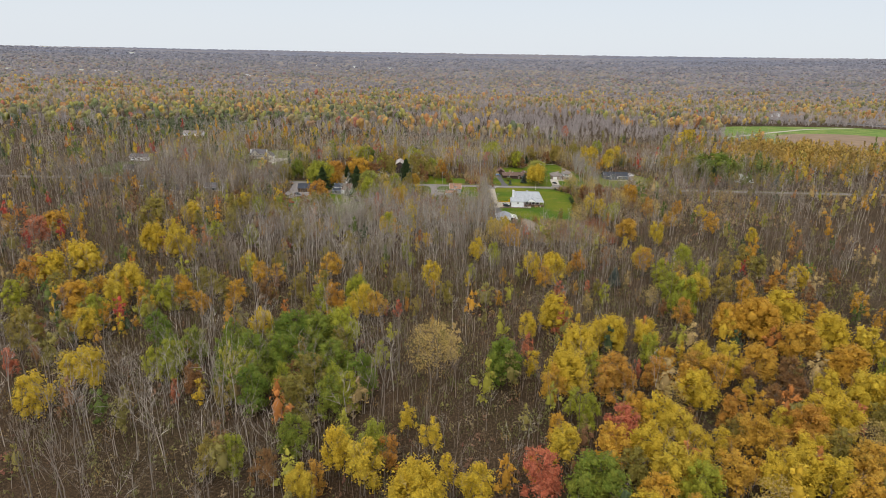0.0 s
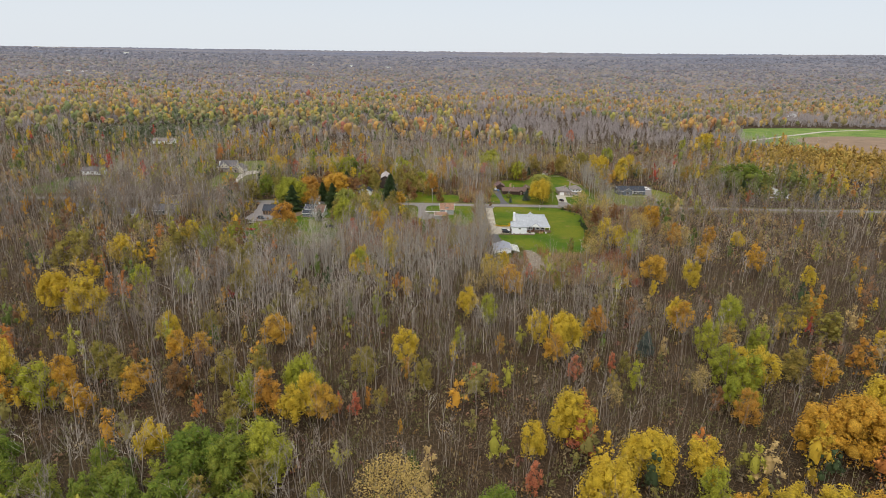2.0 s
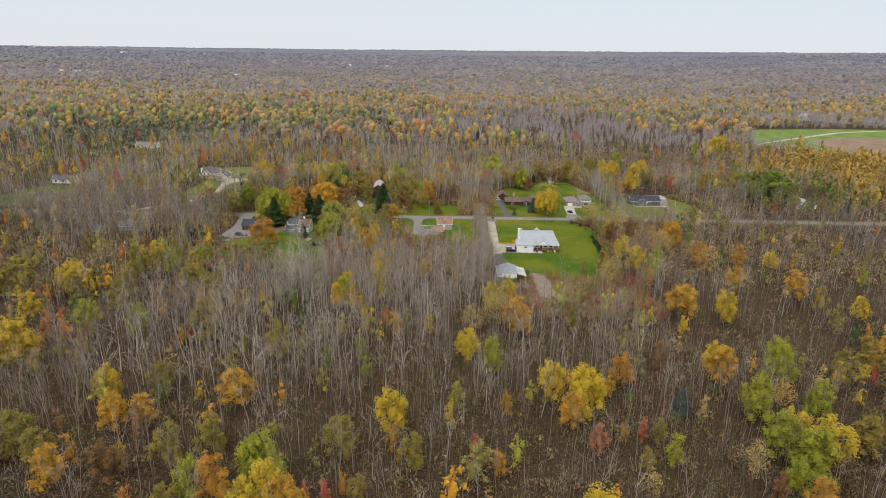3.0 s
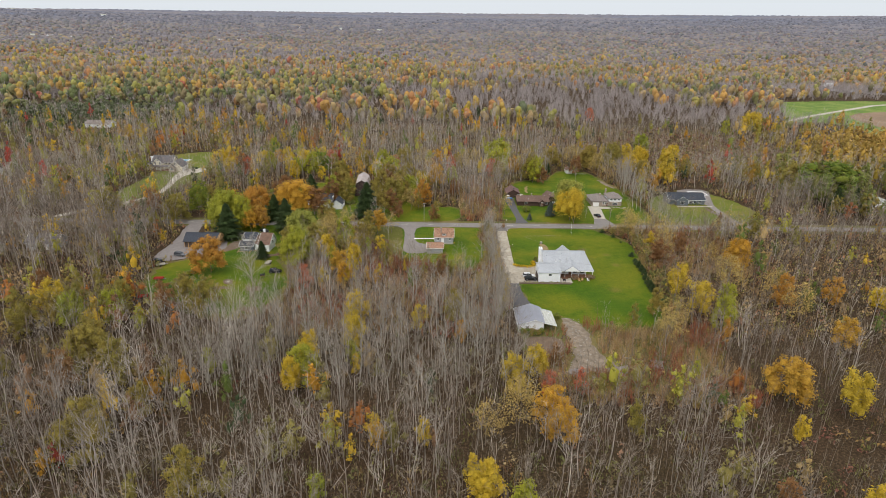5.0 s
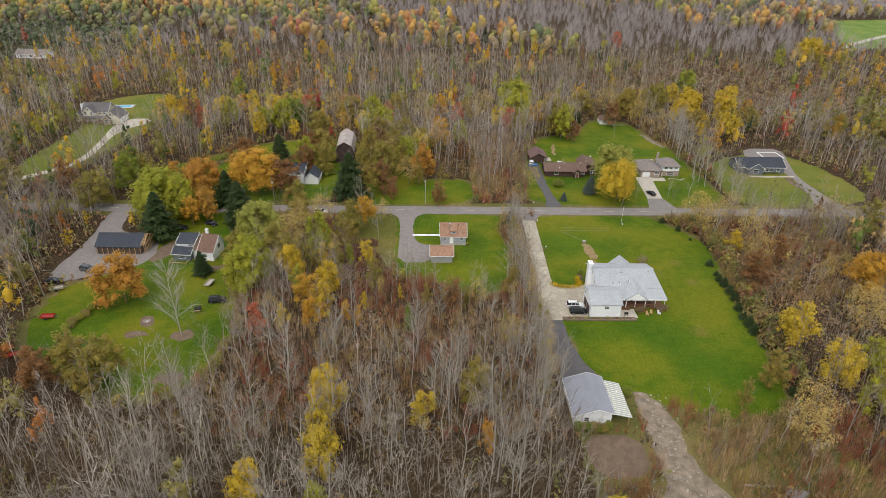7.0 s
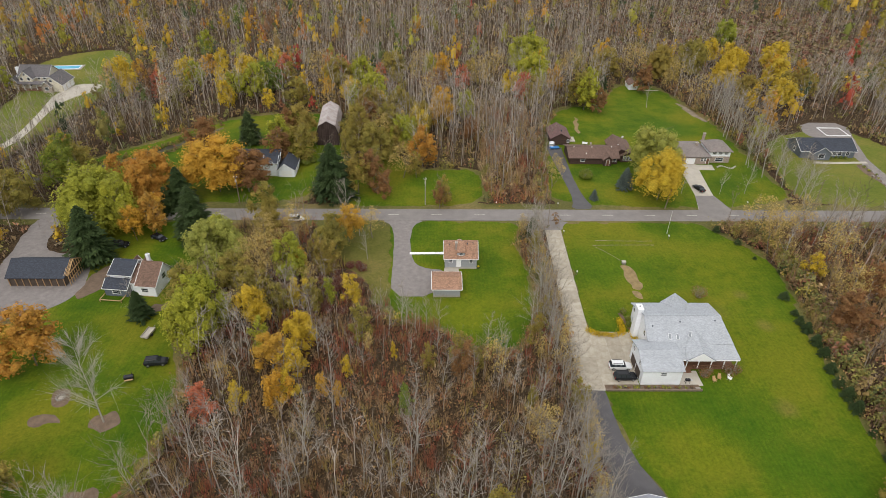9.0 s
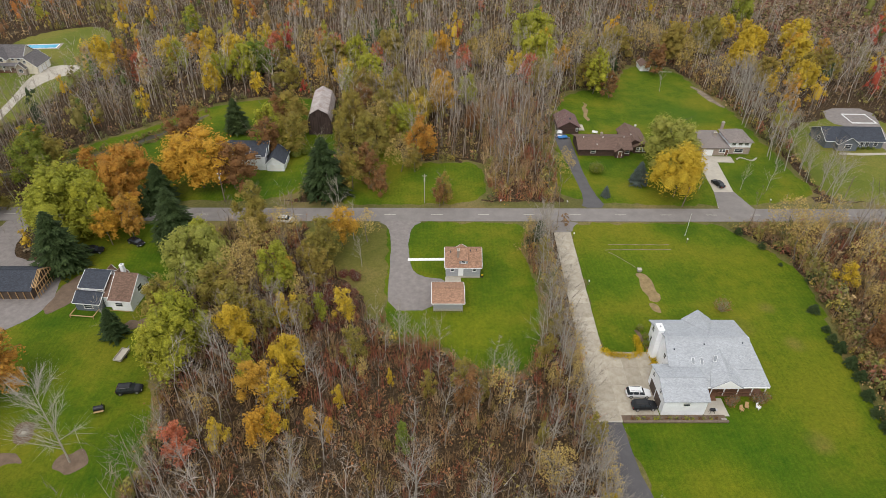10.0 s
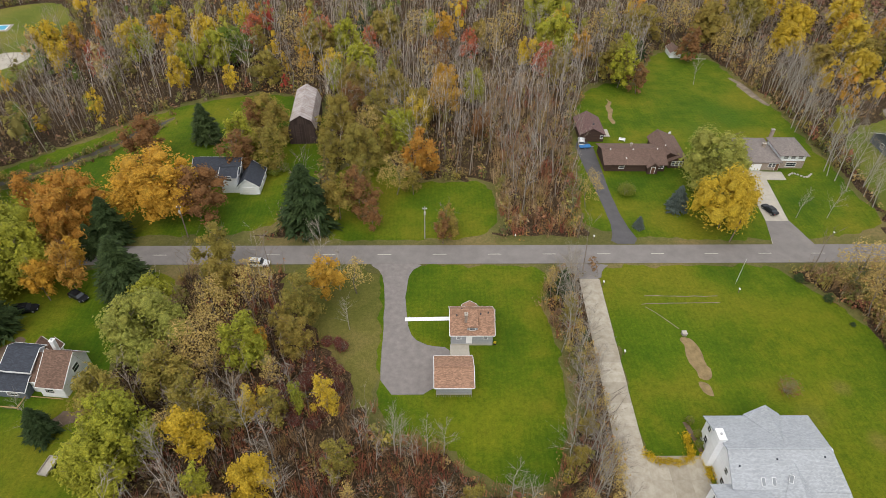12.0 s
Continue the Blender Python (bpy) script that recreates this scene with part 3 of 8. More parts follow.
sheet("driveway_ranch", DRIVE_RANCH, 0.075, M_ASPHALT_DARK, "narrow dark asphalt driveway", "driveway", 1, 0.1)
sheet("driveway_grey_house", DRIVE_GREY, 0.075, M_CONCRETE, "pale concrete driveway", "driveway", 0, 0.05)
sheet("driveway_apron", [(82.6, 446.6), (92.4, 446.8), (90.3, 455.8), (84.5, 455.8)], 0.09, M_ASPHALT, "grey asphalt driveway apron", "driveway", 0)
sheet("driveway_blue_house", DRIVE_BLUE, 0.075, M_GRAVEL, "wide grey gravel driveway", "driveway", 1, 0.2)
sheet("driveway_farmhouse", DRIVE_FARM, 0.075, M_CONCRETE, "long pale concrete driveway", "driveway", 2, 0.1)
sheet("driveway_yard", DRIVE_TIMBER, 0.07, M_GRAVEL, "grey gravel yard drive", "driveway", 2, 0.6)
sheet("patio", [(53.7, 377.5), (58.3, 377.7), (58.3, 381.8), (53.7, 381.8)], 0.09, M_CONCRETE, "small pale concrete patio by the porch", "patio", 0, 0.1)
sheet("front_walk", [(-0.9, 423.2), (7.9, 423.4), (7.9, 424.4), (-0.9, 424.2)], 0.10, M_TRIM, "narrow white concrete front walk", "path", 0)
sheet("breezeway_slab", [(7.8, 412.4), (11.4, 412.4), (11.4, 417.2), (7.8, 417.2)], 0.12, M_CONCRETE, "pale concrete slab between house and garage", "path", 0)
# painted dashes along the middle of the road
dash_me = bm_mesh("dash", boxes((-1.5, 1.5, -0.07, 0.07, 0.0, 0.006)), M_LINE)
for i in range(44):
    x = -250 + 12.2 * i
    part("lane_dash", dash_me, M_LINE, road, at=pose(x, road_y(x), 0.102, 0, 0, 0.5))
for nm_, q0, q1 in (("a", (48.4, 430.3), (64.0, 430.3)), ("b", (47.3, 428.1), (63.6, 428.4)), ("c", (47.8, 427.4), (50.6, 424.4)), ("d", (50.6, 424.4), (52.9, 421.2))):
    a, b = Vector(q0), Vector(q1)
    side = Vector((-(b - a).y, (b - a).x)).normalized() * 0.09
    sheet("worn_line", [a - side, b - side, b + side, a + side], 0.046, M_TRACK, "thin worn line across the lawn", "bare patch", 0, 0.25)
# worn patches in the lawns
for k, (x, y, a, b, turn, mat, lab) in enumerate([(53.8, 414.0, 1.95, 5.4, 4, M_WORN, "worn brown strip in the lawn"), (-51.9, 352.6, 3.4, 2.4, 10, M_SOIL, "worn bare patch in the yard"), (-65.5, 368.8, 3.0, 1.5, 0, M_SOIL, "worn bare patch in the yard"), (-54.7, 368.7, 2.7, 2.3, 0, M_SOIL, "round mulch bed under the bare tree"), (-65.2, 374.5, 1.9, 1.7, 0, M_SOIL, "round ash bed of a fire pit"), (-56, 401.5, 4.5, 1.6, 28, M_SOIL, "bare earth beside the house"), (-74.5, 412, 2.6, 7.5, -12, M_SOIL, "dark turned earth beside the gravel"), (53.4, 406.3, 1.0, 1.4, 4, M_WORN, "worn sandy spot in the lawn"), (107.6, 524, 1.6, 10.5, 12, M_TRACK, "pale bare strip along the lawn's edge"), (-48.5, 430.0, 3.2, 2.0, 5, M_WORN, "patch of bare orange soil in the grass"), (59.0, 510, 0.9, 8.0, -8, M_WORN, "faint worn path across the back lawn")]):
    t = radians(turn)
    ring = [(x + a * math.cos(q) * math.cos(t) - b * math.sin(q) * math.sin(t), y + a * math.cos(q) * math.sin(t) + b * math.sin(q) * math.cos(t)) for q in (2 * math.pi * i / 12 for i in range(12))]
    sheet("worn_patch", ring, 0.05, mat, lab, "bare patch", 1, 1.4)

# ---------------------------------------------------------------- buildings
M_SKYLIGHT = plain("skylight_pane", (0.26, 0.28, 0.30), 0.3, vary=0.05)

def window(parent, x, y, z, w, h, face, name="window"):
    """A window on a wall that faces n, s, e or w: frame and sill proud of the wall, the pane set back in the frame."""
    turn = {"s": 0, "e": 90, "n": 180, "w": -90}[face]
    f = boxes((-w / 2 - 0.09, w / 2 + 0.09, -0.07, 0.0, h / 2, h / 2 + 0.1), (-w / 2 - 0.12, w / 2 + 0.12, -0.10, 0.0, -h / 2 - 0.1, -h / 2),
              (-w / 2 - 0.09, -w / 2, -0.07, 0.0, -h / 2, h / 2), (w / 2, w / 2 + 0.09, -0.07, 0.0, -h / 2, h / 2), (-w / 2, w / 2, -0.055, -0.012, -0.03, 0.03))
    fr = part(name, f, M_TRIM, parent, "white framed window", pose(x, y, z, 0, 0, turn))
    part("pane", boxes((-w / 2, w / 2, -0.028, -0.008, -h / 2, h / 2)), M_GLASS, fr)
    return fr


def door(parent, x, y, z0, w, h, face, mat=None, name="door"):
    turn = {"s": 0, "e": 90, "n": 180, "w": -90}[face]
    d = part(name, boxes((-w / 2, w / 2, -0.06, 0.0, 0.0, h), bevel=0.02), mat or M_TRIM, parent, "", pose(x, y, z0, 0, 0, turn))
    if w > 1.6:
        for k in range(4):
            part("panel", boxes((-w / 2 + 0.08, w / 2 - 0.08, -0.085, -0.06, h * (k + 0.06) / 4, h * (k + 0.94) / 4)), mat or M_TRIM, d)
    else:
        part("door_handle", boxes((w / 2 - 0.18, w / 2 - 0.1, -0.12, -0.06, 0.95, 1.05)), M_ALLOY, d)
        part("door_frame", boxes((-w / 2 - 0.1, -w / 2, -0.08, 0, 0, h + 0.1), (w / 2, w / 2 + 0.1, -0.08, 0, 0, h + 0.1), (-w / 2, w / 2, -0.08, 0, h, h + 0.1)), M_TRIM, d)
    return d


def slab(bm, quad, thick):
    """A roof plane with thickness below it; quad runs round the plane."""
    q = [Vector(v) for v in quad]
    n = (q[1] - q[0]).cross(q[-1] - q[0]).normalized()
    if n.z < 0:
        q.reverse()
        n = -n
    top = [bm.verts.new(v) for v in q]
    low = [bm.verts.new(v - Vector((0, 0, thick))) for v in q]
    bm.faces.new(top)
    bm.faces.new(low[::-1])
    k = len(q)
    for i in range(k):
        bm.faces.new((top[i], low[i], low[(i + 1) % k], top[(i + 1) % k]))


def gable(parent, x0, x1, y0, y1, eave, ridge, axis, wall, roof, over=0.45, base=0.0, ridge_at=None, eave2=None, trim=True):
    """Walls with gable ends and two roof planes. axis: the way the ridge runs. eave2: the height of the far eave where it differs."""
    e2 = eave if eave2 is None else eave2
    if axis == "x":
        c = (y0 + y1) / 2 if ridge_at is None else ridge_at
        P = lambda u, v, z: (u, v, z)
        u0, u1, v0, v1 = x0, x1, y0, y1
    else:
        c = (x0 + x1) / 2 if ridge_at is None else ridge_at
        P = lambda u, v, z: (v, u, z)
        u0, u1, v0, v1 = y0, y1, x0, x1
    bm = bmesh.new()
    ends = []
    for u in (u0, u1):
        ends.append([bm.verts.new(P(u, v, z)) for v, z in ((v0, base), (v1, base), (v1, e2 - 0.03), (c, ridge - 0.2), (v0, eave - 0.03))])
    bm.faces.new(ends[0])
    bm.faces.new(ends[1][::-1])
    for i in range(5):
        bm.faces.new((ends[0][i], ends[0][(i + 1) % 5], ends[1][(i + 1) % 5], ends[1][i]))
    bmesh.ops.recalc_face_normals(bm, faces=bm.faces[:])
    part("wall", bm, wall, parent)
    s0, s1 = (ridge - eave) / (c - v0), (ridge - e2) / (v1 - c)
    for v, e, s, sg in ((v0, eave, s0, -1), (v1, e2, s1, 1)):
        bm = bmesh.new()
        slab(bm, [P(u0 - over, c, ridge), P(u1 + over, c, ridge), P(u1 + over, v + sg * over, e - s * over), P(u0 - over, v + sg * over, e - s * over)], 0.14)
        part("roof", bm, roof, parent)
        if trim:
            bm = bmesh.new()
            a, b = sorted((v + sg * (over + 0.01), v + sg * (over + 0.08)))
            lo, hi = P(u0 - over, a, e - s * over - 0.19), P(u1 + over, b, e - s * over - 0.03)
            box(bm, lo[0], hi[0], lo[1], hi[1], lo[2], hi[2])
            part("gutter", bm, M_TRIM, parent)
    if trim:
        for u, d in ((u0, -1), (u1, 1)):
            bm = bmesh.new()
            for v, e, s, sg in ((v0, eave, s0, -1), (v1, e2, s1, 1)):
                beam(bm, P(u + d * (over + 0.05), c, ridge - 0.07), P(u + d * (over + 0.05), v + sg * over, e - s * over - 0.07), 0.1)
            part("bargeboard", bm, M_TRIM, parent)
    part("ridge_cap", boxes((u0 - over, u1 + over, c - 0.14, c + 0.14, ridge - 0.02, ridge + 0.03)) if axis == "x" else boxes((c - 0.14, c + 0.14, u0 - over, u1 + over, ridge - 0.02, ridge + 0.03)), roof, parent)


def hip(parent, x0, x1, y0, y1, eave, ridge, wall, roof, over=0.6, base=0.0):
    part("wall", boxes((x0, x1, y0, y1, base, eave - 0.02)), wall, parent)
    X0, X1, Y0, Y1 = x0 - over, x1 + over, y0 - over, y1 + over
    e = eave - 0.1
    if X1 - X0 >= Y1 - Y0:
        h = (Y1 - Y0) / 2
        a, b = (X0 + h, (Y0 + Y1) / 2, ridge), (X1 - h, (Y0 + Y1) / 2, ridge)
        planes = [[(X0, Y0, e), (X1, Y0, e), b, a], [(X1, Y1, e), (X0, Y1, e), a, b], [(X0, Y1, e), (X0, Y0, e), a], [(X1, Y0, e), (X1, Y1, e), b]]
    else:
        h = (X1 - X0) / 2
        a, b = ((X0 + X1) / 2, Y0 + h, ridge), ((X0 + X1) / 2, Y1 - h, ridge)
        planes = [[(X0, Y1, e), (X0, Y0, e), a, b], [(X1, Y0, e), (X1, Y1, e), b, a], [(X0, Y0, e), (X1, Y0, e), a], [(X1, Y1, e), (X0, Y1, e), b]]
    for p in planes:
        bm = bmesh.new()
        slab(bm, p, 0.15)
        part("roof", bm, roof, parent)


def chimney(parent, x, y, z0, z1, w, d, mat):
    c = part("chimney", boxes((x - w / 2, x + w / 2, y - d / 2, y + d / 2, z0, z1)), mat, parent)
    part("cap", boxes((x - w / 2 - 0.08, x + w / 2 + 0.08, y - d / 2 - 0.08, y + d / 2 + 0.08, z1, z1 + 0.12)), M_TRIM if mat is M_WHITE else M_CONCRETE, c)
    part("flue", boxes((x - 0.13, x + 0.13, y - 0.13, y + 0.13, z1 + 0.12, z1 + 0.4)), M_ALLOY if mat is M_WHITE else M_BRICK, c)


def vent(parent, x, y, z):
    part("roof_vent", boxes((x - 0.11, x + 0.11, y - 0.11, y + 0.11, z - 0.3, z + 0.18), bevel=0.03), M_ROOF_SLATE, parent)


O = Matrix.Identity(4)

# the white house with its wing, cross gables and deck porch
wh = thing("white_house", pose(56, 388, 0), "large white-sided house with pale grey shingle roof on the lawn", "house")


def W(x, y):
    return x - 56, y - 388


def wh_slab(quad, name="roof"):
    bm = bmesh.new()
    slab(bm, [(*W(x, y), z) for x, y, z in quad], 0.16)
    return part(name, bm, M_ROOF_PALE, wh)


wall = bmesh.new()
ends = []
for x in (48.9, 64.6):
    ends.append([wall.verts.new((*W(x, y), z)) for y, z in ((385.3, 0.0), (397.4, 0.0), (397.4, 4.9), (390.0, 7.7), (385.3, 4.9))])
wall.faces.new(ends[0])
wall.faces.new(ends[1][::-1])
for i in range(5):
    wall.faces.new((ends[0][i], ends[0][(i + 1) % 5], ends[1][(i + 1) % 5], ends[1][i]))
bmesh.ops.recalc_face_normals(wall, faces=wall.faces[:])
part("wall", wall, M_WHITE, wh)
wh_slab([(48.4, 390.0, 7.95), (64.3, 390.0, 7.95), (65.7, 398.0, 4.75), (48.4, 398.0, 4.75)])
wh_slab([(48.4, 390.0, 7.95), (48.4, 385.15, 4.98), (66.0, 384.6, 4.65), (64.3, 390.0, 7.95)])
wh_slab([(53.6, 386.0, 5.45), (53.6, 382.0, 3.0), (66.8, 382.0, 3.0), (66.0, 384.75, 4.6)])
# the north cross gable
wh_slab([(57.8, 391.4, 7.45), (57.8, 398.25, 7.3), (55.0, 398.2, 4.85), (55.2, 397.6, 4.92)])
wh_slab([(57.8, 391.4, 7.45), (57.8, 398.25, 7.3), (61.0, 398.2, 4.85), (60.8, 397.6, 4.92)])
bm = bmesh.new()
f = [bm.verts.new((*W(x, y), z)) for x, y, z in ((55.2, 397.95, 0), (60.8, 397.95, 0), (60.8, 397.95, 4.75), (57.8, 397.95, 7.0), (55.2, 397.95, 4.75))]
g = [bm.verts.new(v.co - Vector((0, 0.7, 0))) for v in f]
bm.faces.new(f)
bm.faces.new(g[::-1])
for i in range(5):
    bm.faces.new((f[i], f[(i + 1) % 5], g[(i + 1) % 5], g[i]))
bmesh.ops.recalc_face_normals(bm, faces=bm.faces[:])
part("gable_wall", bm, M_WHITE, wh)
# the south porch gable
wh_slab([(58.6, 381.7, 5.0), (58.2, 388.4, 7.0), (55.9, 384.0, 4.35), (55.6, 381.7, 2.95)])
wh_slab([(58.6, 381.7, 5.0), (58.2, 388.4, 7.0), (61.3, 384.0, 4.35), (61.7, 381.7, 2.95)])
bm = bmesh.new()
f = [bm.verts.new((*W(x, 381.62), z)) for x, z in ((55.9, 2.85), (61.5, 2.85), (58.7, 4.86))]
g = [bm.verts.new(v.co + Vector((0, 0.15, 0))) for v in f]
bm.faces.new(f)
bm.faces.new(g[::-1])
for i in range(3):
    bm.faces.new((f[i], f[(i + 1) % 3], g[(i + 1) % 3], g[i]))
bmesh.ops.recalc_face_normals(bm, faces=bm.faces[:])
part("gable_wall", bm, M_TRIM, wh)
part("ridge_cap", boxes((48.4 - 56, 64.3 - 56, 1.85, 2.15, 7.94, 7.99)), M_ROOF_PALE, wh)
part("fascia", boxes((53.7 - 56, 66.6 - 56, 381.86 - 388, 381.98 - 388, 2.7, 2.95)), M_TRIM, wh)
for x in (54.4, 56.2, 58.6, 61.2, 63.8, 66.3):
    part("porch_post", boxes((x - 56.08, x - 55.92, 382.2 - 388, 382.36 - 388, 0.3, 2.86)), M_TRIM, wh)
deck = part("deck", boxes((54.0 - 56, 66.4 - 56, 382.1 - 388, 385.25 - 388, 0.22, 0.34)), M_DECK, wh, "stained wooden porch deck")
for k in range(26):
    x = 57.6 + k * 0.34
    part("baluster", boxes((x - 56.03, x - 55.97, -5.82, -5.76, 0.34, 1.2)), M_DECK, deck)
part("handrail", boxes((57.5 - 56, 66.3 - 56, -5.84, -5.74, 1.2, 1.28)), M_DECK, deck)
for k in range(3):
    part("step", boxes((55.0 - 56, 57.2 - 56, -6.2 - 0.3 * k, -5.9 - 0.3 * k, 0.0, 0.26 - 0.08 * k)), M_DECK, deck)
for x in (56.5, 60.5, 63.2):
    window(wh, *W(x, 385.3), 1.6, 1.5, 1.3, "s")
door(wh, *W(58.6, 385.3), 0.3, 1.0, 2.05, "s", M_DECK)
for y in (388.2, 395.6):
    window(wh, *W(48.9, y), 1.7, 1.0, 1.2, "w")
    window(wh, *W(48.9, y + 0.3), 4.2, 0.9, 1.0, "w")
chimney(wh, *W(48.3, 392.4), 0.0, 8.0, 1.1, 1.9, M_WHITE)
wing = wh
gable(wing, 45.8 - 56, 53.6 - 56, 378.0 - 388, 386.0 - 388, 4.0, 5.75, "x", M_WHITE, M_ROOF_PALE, 0.3, trim=False, eave2=4.6)
# two dark panels stand for the shaded interior behind open garage doors
door(wing, *W(45.8, 383.6), 0.0, 2.6, 2.2, "w", M_OPEN_SHADE, "garage_door")
door(wing, *W(45.8, 380.6), 0.0, 2.6, 2.2, "w", M_OPEN_SHADE, "garage_door")
window(wing, *W(45.8, 384.4), 3.7, 0.8, 0.9, "w")
window(wing, *W(45.8, 380.4), 3.7, 0.8, 0.9, "w")
window(wing, *W(49.9, 378.0), 2.9, 1.1, 0.7, "s")
for x, y, z in ((49.9, 387.9, 6.66), (55.7, 388.7, 7.15), (63.0, 388.9, 7.28)):
    vent(wh, *W(x, y), z)
for x, y, z, tilt in ((53.1, 386.0, 5.52, 31.5), (54.7, 386.0, 5.52, 31.5), (57.2, 386.1, 6.02, 30)):
    sk = part("skylight", boxes((-0.3, 0.3, -0.6, 0.6, 0, 0.1)), M_TRIM, wh, "pale framed skylight", Matrix.Translation((*W(x, y), z)) @ pose(0, 0, 0, tilt, -22 if x > 56 else 0, -35 if x > 56 else 0))
    part("pane", boxes((-0.25, 0.25, -0.55, 0.55, 0.1, 0.11)), M_SKYLIGHT, sk)

# the low stone edge and beds round the white house
stonewall = tagged(new("retaining_wall", bm_mesh("retaining_wall", boxes((38.6, 57.6, 376.2, 376.6, 0.0, 0.45), bevel=0.05), M_POLE)), "low dark timber edging of the bed by the white house", "wall", kind="structure")

sheet("planting_bed", [(38.7, 376.6), (57.5, 376.6), (57.4, 377.95), (38.7, 377.95)], 0.11, M_SOIL, "weedy brown planting bed along the low wall", "garden bed", 0, 0.15)
sheet("side_walk", [(46.9, 400.0), (47.8, 400.0), (48.7, 394.0), (47.9, 394.0)], 0.06, M_SOIL, "narrow brown walk along the white house", "path", 0, 0.1)

# the grey metal-roofed garage by the lane
dg = thing("detached_garage", pose(39.4, 345, 0), "grey metal-roofed garage with a pale lean-to beside the lane", "garage")
gable(dg, 33.9 - 39.4, 41.4 - 39.4, 339.4 - 345, 350.2 - 345, 2.7, 4.3, "y", M_WHITE, M_ROOF_METAL, 0.4, ridge_at=38.6 - 39.4, eave2=3.35)
bm = bmesh.new()
slab(bm, [(42.0 - 39.4, -6.0, 3.1), (42.0 - 39.4, 4.4, 3.1), (45.4 - 39.4, 4.4, 2.25), (45.4 - 39.4, -6.0, 2.25)], 0.1)
part("lean_to_roof", bm, M_ROOF_LEAN, dg, "pale corrugated lean-to roof")
part("wall", boxes((41.45 - 39.4, 45.0 - 39.4, 3.4, 3.5, 0, 2.25)), M_BROWNSIDE, dg)
for k in range(17):
    y = -5.9 + 0.64 * k
    bm = bmesh.new()
    slab(bm, [(42.05 - 39.4, y, 3.13), (42.05 - 39.4, y + 0.1, 3.13), (45.45 - 39.4, y + 0.1, 2.28), (45.45 - 39.4, y, 2.28)], 0.03)
    part("slat", bm, M_TRIM, dg)
for y in (-5.6, -2.5, 0.6, 3.8):
    part("post", boxes((5.5, 5.62, y, y + 0.12, 0, 2.2)), M_TIMBER, dg)
door(dg, -2.5, 5.2, 0.0, 2.7, 2.2, "n", M_TRIM, "garage_door")
window(dg, -3.0, -5.6, 1.5, 0.9, 0.9, "s")
part("roof_vent", boxes((4.2, 4.5, 0.4, 0.7, 2.5, 3.4)), M_TRIM, dg, "white roof vent")

# the small house with the brown roof, and its garage
ch = thing("small_house", pose(11.9, 420.6, 0), "small grey-sided house with brown shingle roof and dormer", "house")
gable(ch, -3.9, 3.9, -3.5, 3.5, 3.3, 6.1, "x", M_GREYSIDE, M_ROOF_BROWN, 0.3)
part("dormer_wall", boxes((-0.95, 0.95, -3.0, -0.3, 3.3, 4.75)), M_GREYSIDE, ch)
bm = bmesh.new()
slab(bm, [(-1.05, -3.25, 4.72), (1.05, -3.25, 4.72), (1.05, 0.05, 6.1), (-1.05, 0.05, 6.1)], 0.14)
part("dormer_roof", bm, M_ROOF_BROWN, ch)
window(ch, 0, -3.0, 4.1, 0.9, 0.6, "s")
chimney(ch, -1.2, -1.6, 4.2, 6.5, 0.5, 0.7, M_BRICK)
for x in (-2.5, 2.5):
    window(ch, x, -3.5, 2.3, 0.75, 0.8, "s")
door(ch, -0.55, -3.5, 0.6, 0.95, 2.05, "s", M_TRIM)
part("foundation", boxes((-3.94, 3.94, -3.54, 3.54, 0, 0.45)), M_CONCRETE, ch)
for y in (-1.5, 1.5):
    window(ch, -3.9, y, 1.7, 0.9, 1.2, "w")
    window(ch, 3.9, y, 1.7, 0.9, 1.2, "e")
gable(ch, -1.4, 1.2, 3.5, 4.8, 2.5, 3.4, "y", M_GREYSIDE, M_ROOF_BROWN, 0.2)
for x in (-2.9, 0.2):
    part("porch_railing", boxes((x - 0.4 if x < 0 else 1.3, -1.5 if x < 0 else 3.4, 5.4, 5.46, 0.95, 1.05), (x - 0.4 if x < 0 else 1.3, x - 0.3 if x < 0 else 1.4, 5.4, 5.46, 0, 0.95)), M_TRIM, ch)
for x, y, z in ((-2.9, -0.9, 5.55), (-1.9, 0.5, 5.8), (1.6, -0.7, 5.7), (3.0, -0.5, 5.8)):
    vent(ch, x, y, z)
cg = thing("small_garage", pose(8.2, 409, 0), "small grey garage with brown shingle roof by the gravel", "garage")
gable(cg, -3.1, 3.1, -3.2, 3.2, 2.55, 3.7, "x", M_GREYSIDE, M_ROOF_BROWN, 0.4)
door(cg, -3.1, 0, 0, 2.8, 2.15, "w", M_TRIM, "garage_door")
part("foundation", boxes((-3.14, 3.14, -3.24, 3.24, 0, 0.3)), M_CONCRETE, cg)
rail = part("deck_railing", boxes((-3.1, 3.1, -3.75, -3.69, 0.85, 0.92)), M_BARK_PALE, cg)
for k in range(16):
    part("baluster", boxes((-3.1 + k * 0.41, -3.05 + k * 0.41, -3.74, -3.7, 0, 0.85)), M_BARK_PALE, rail)

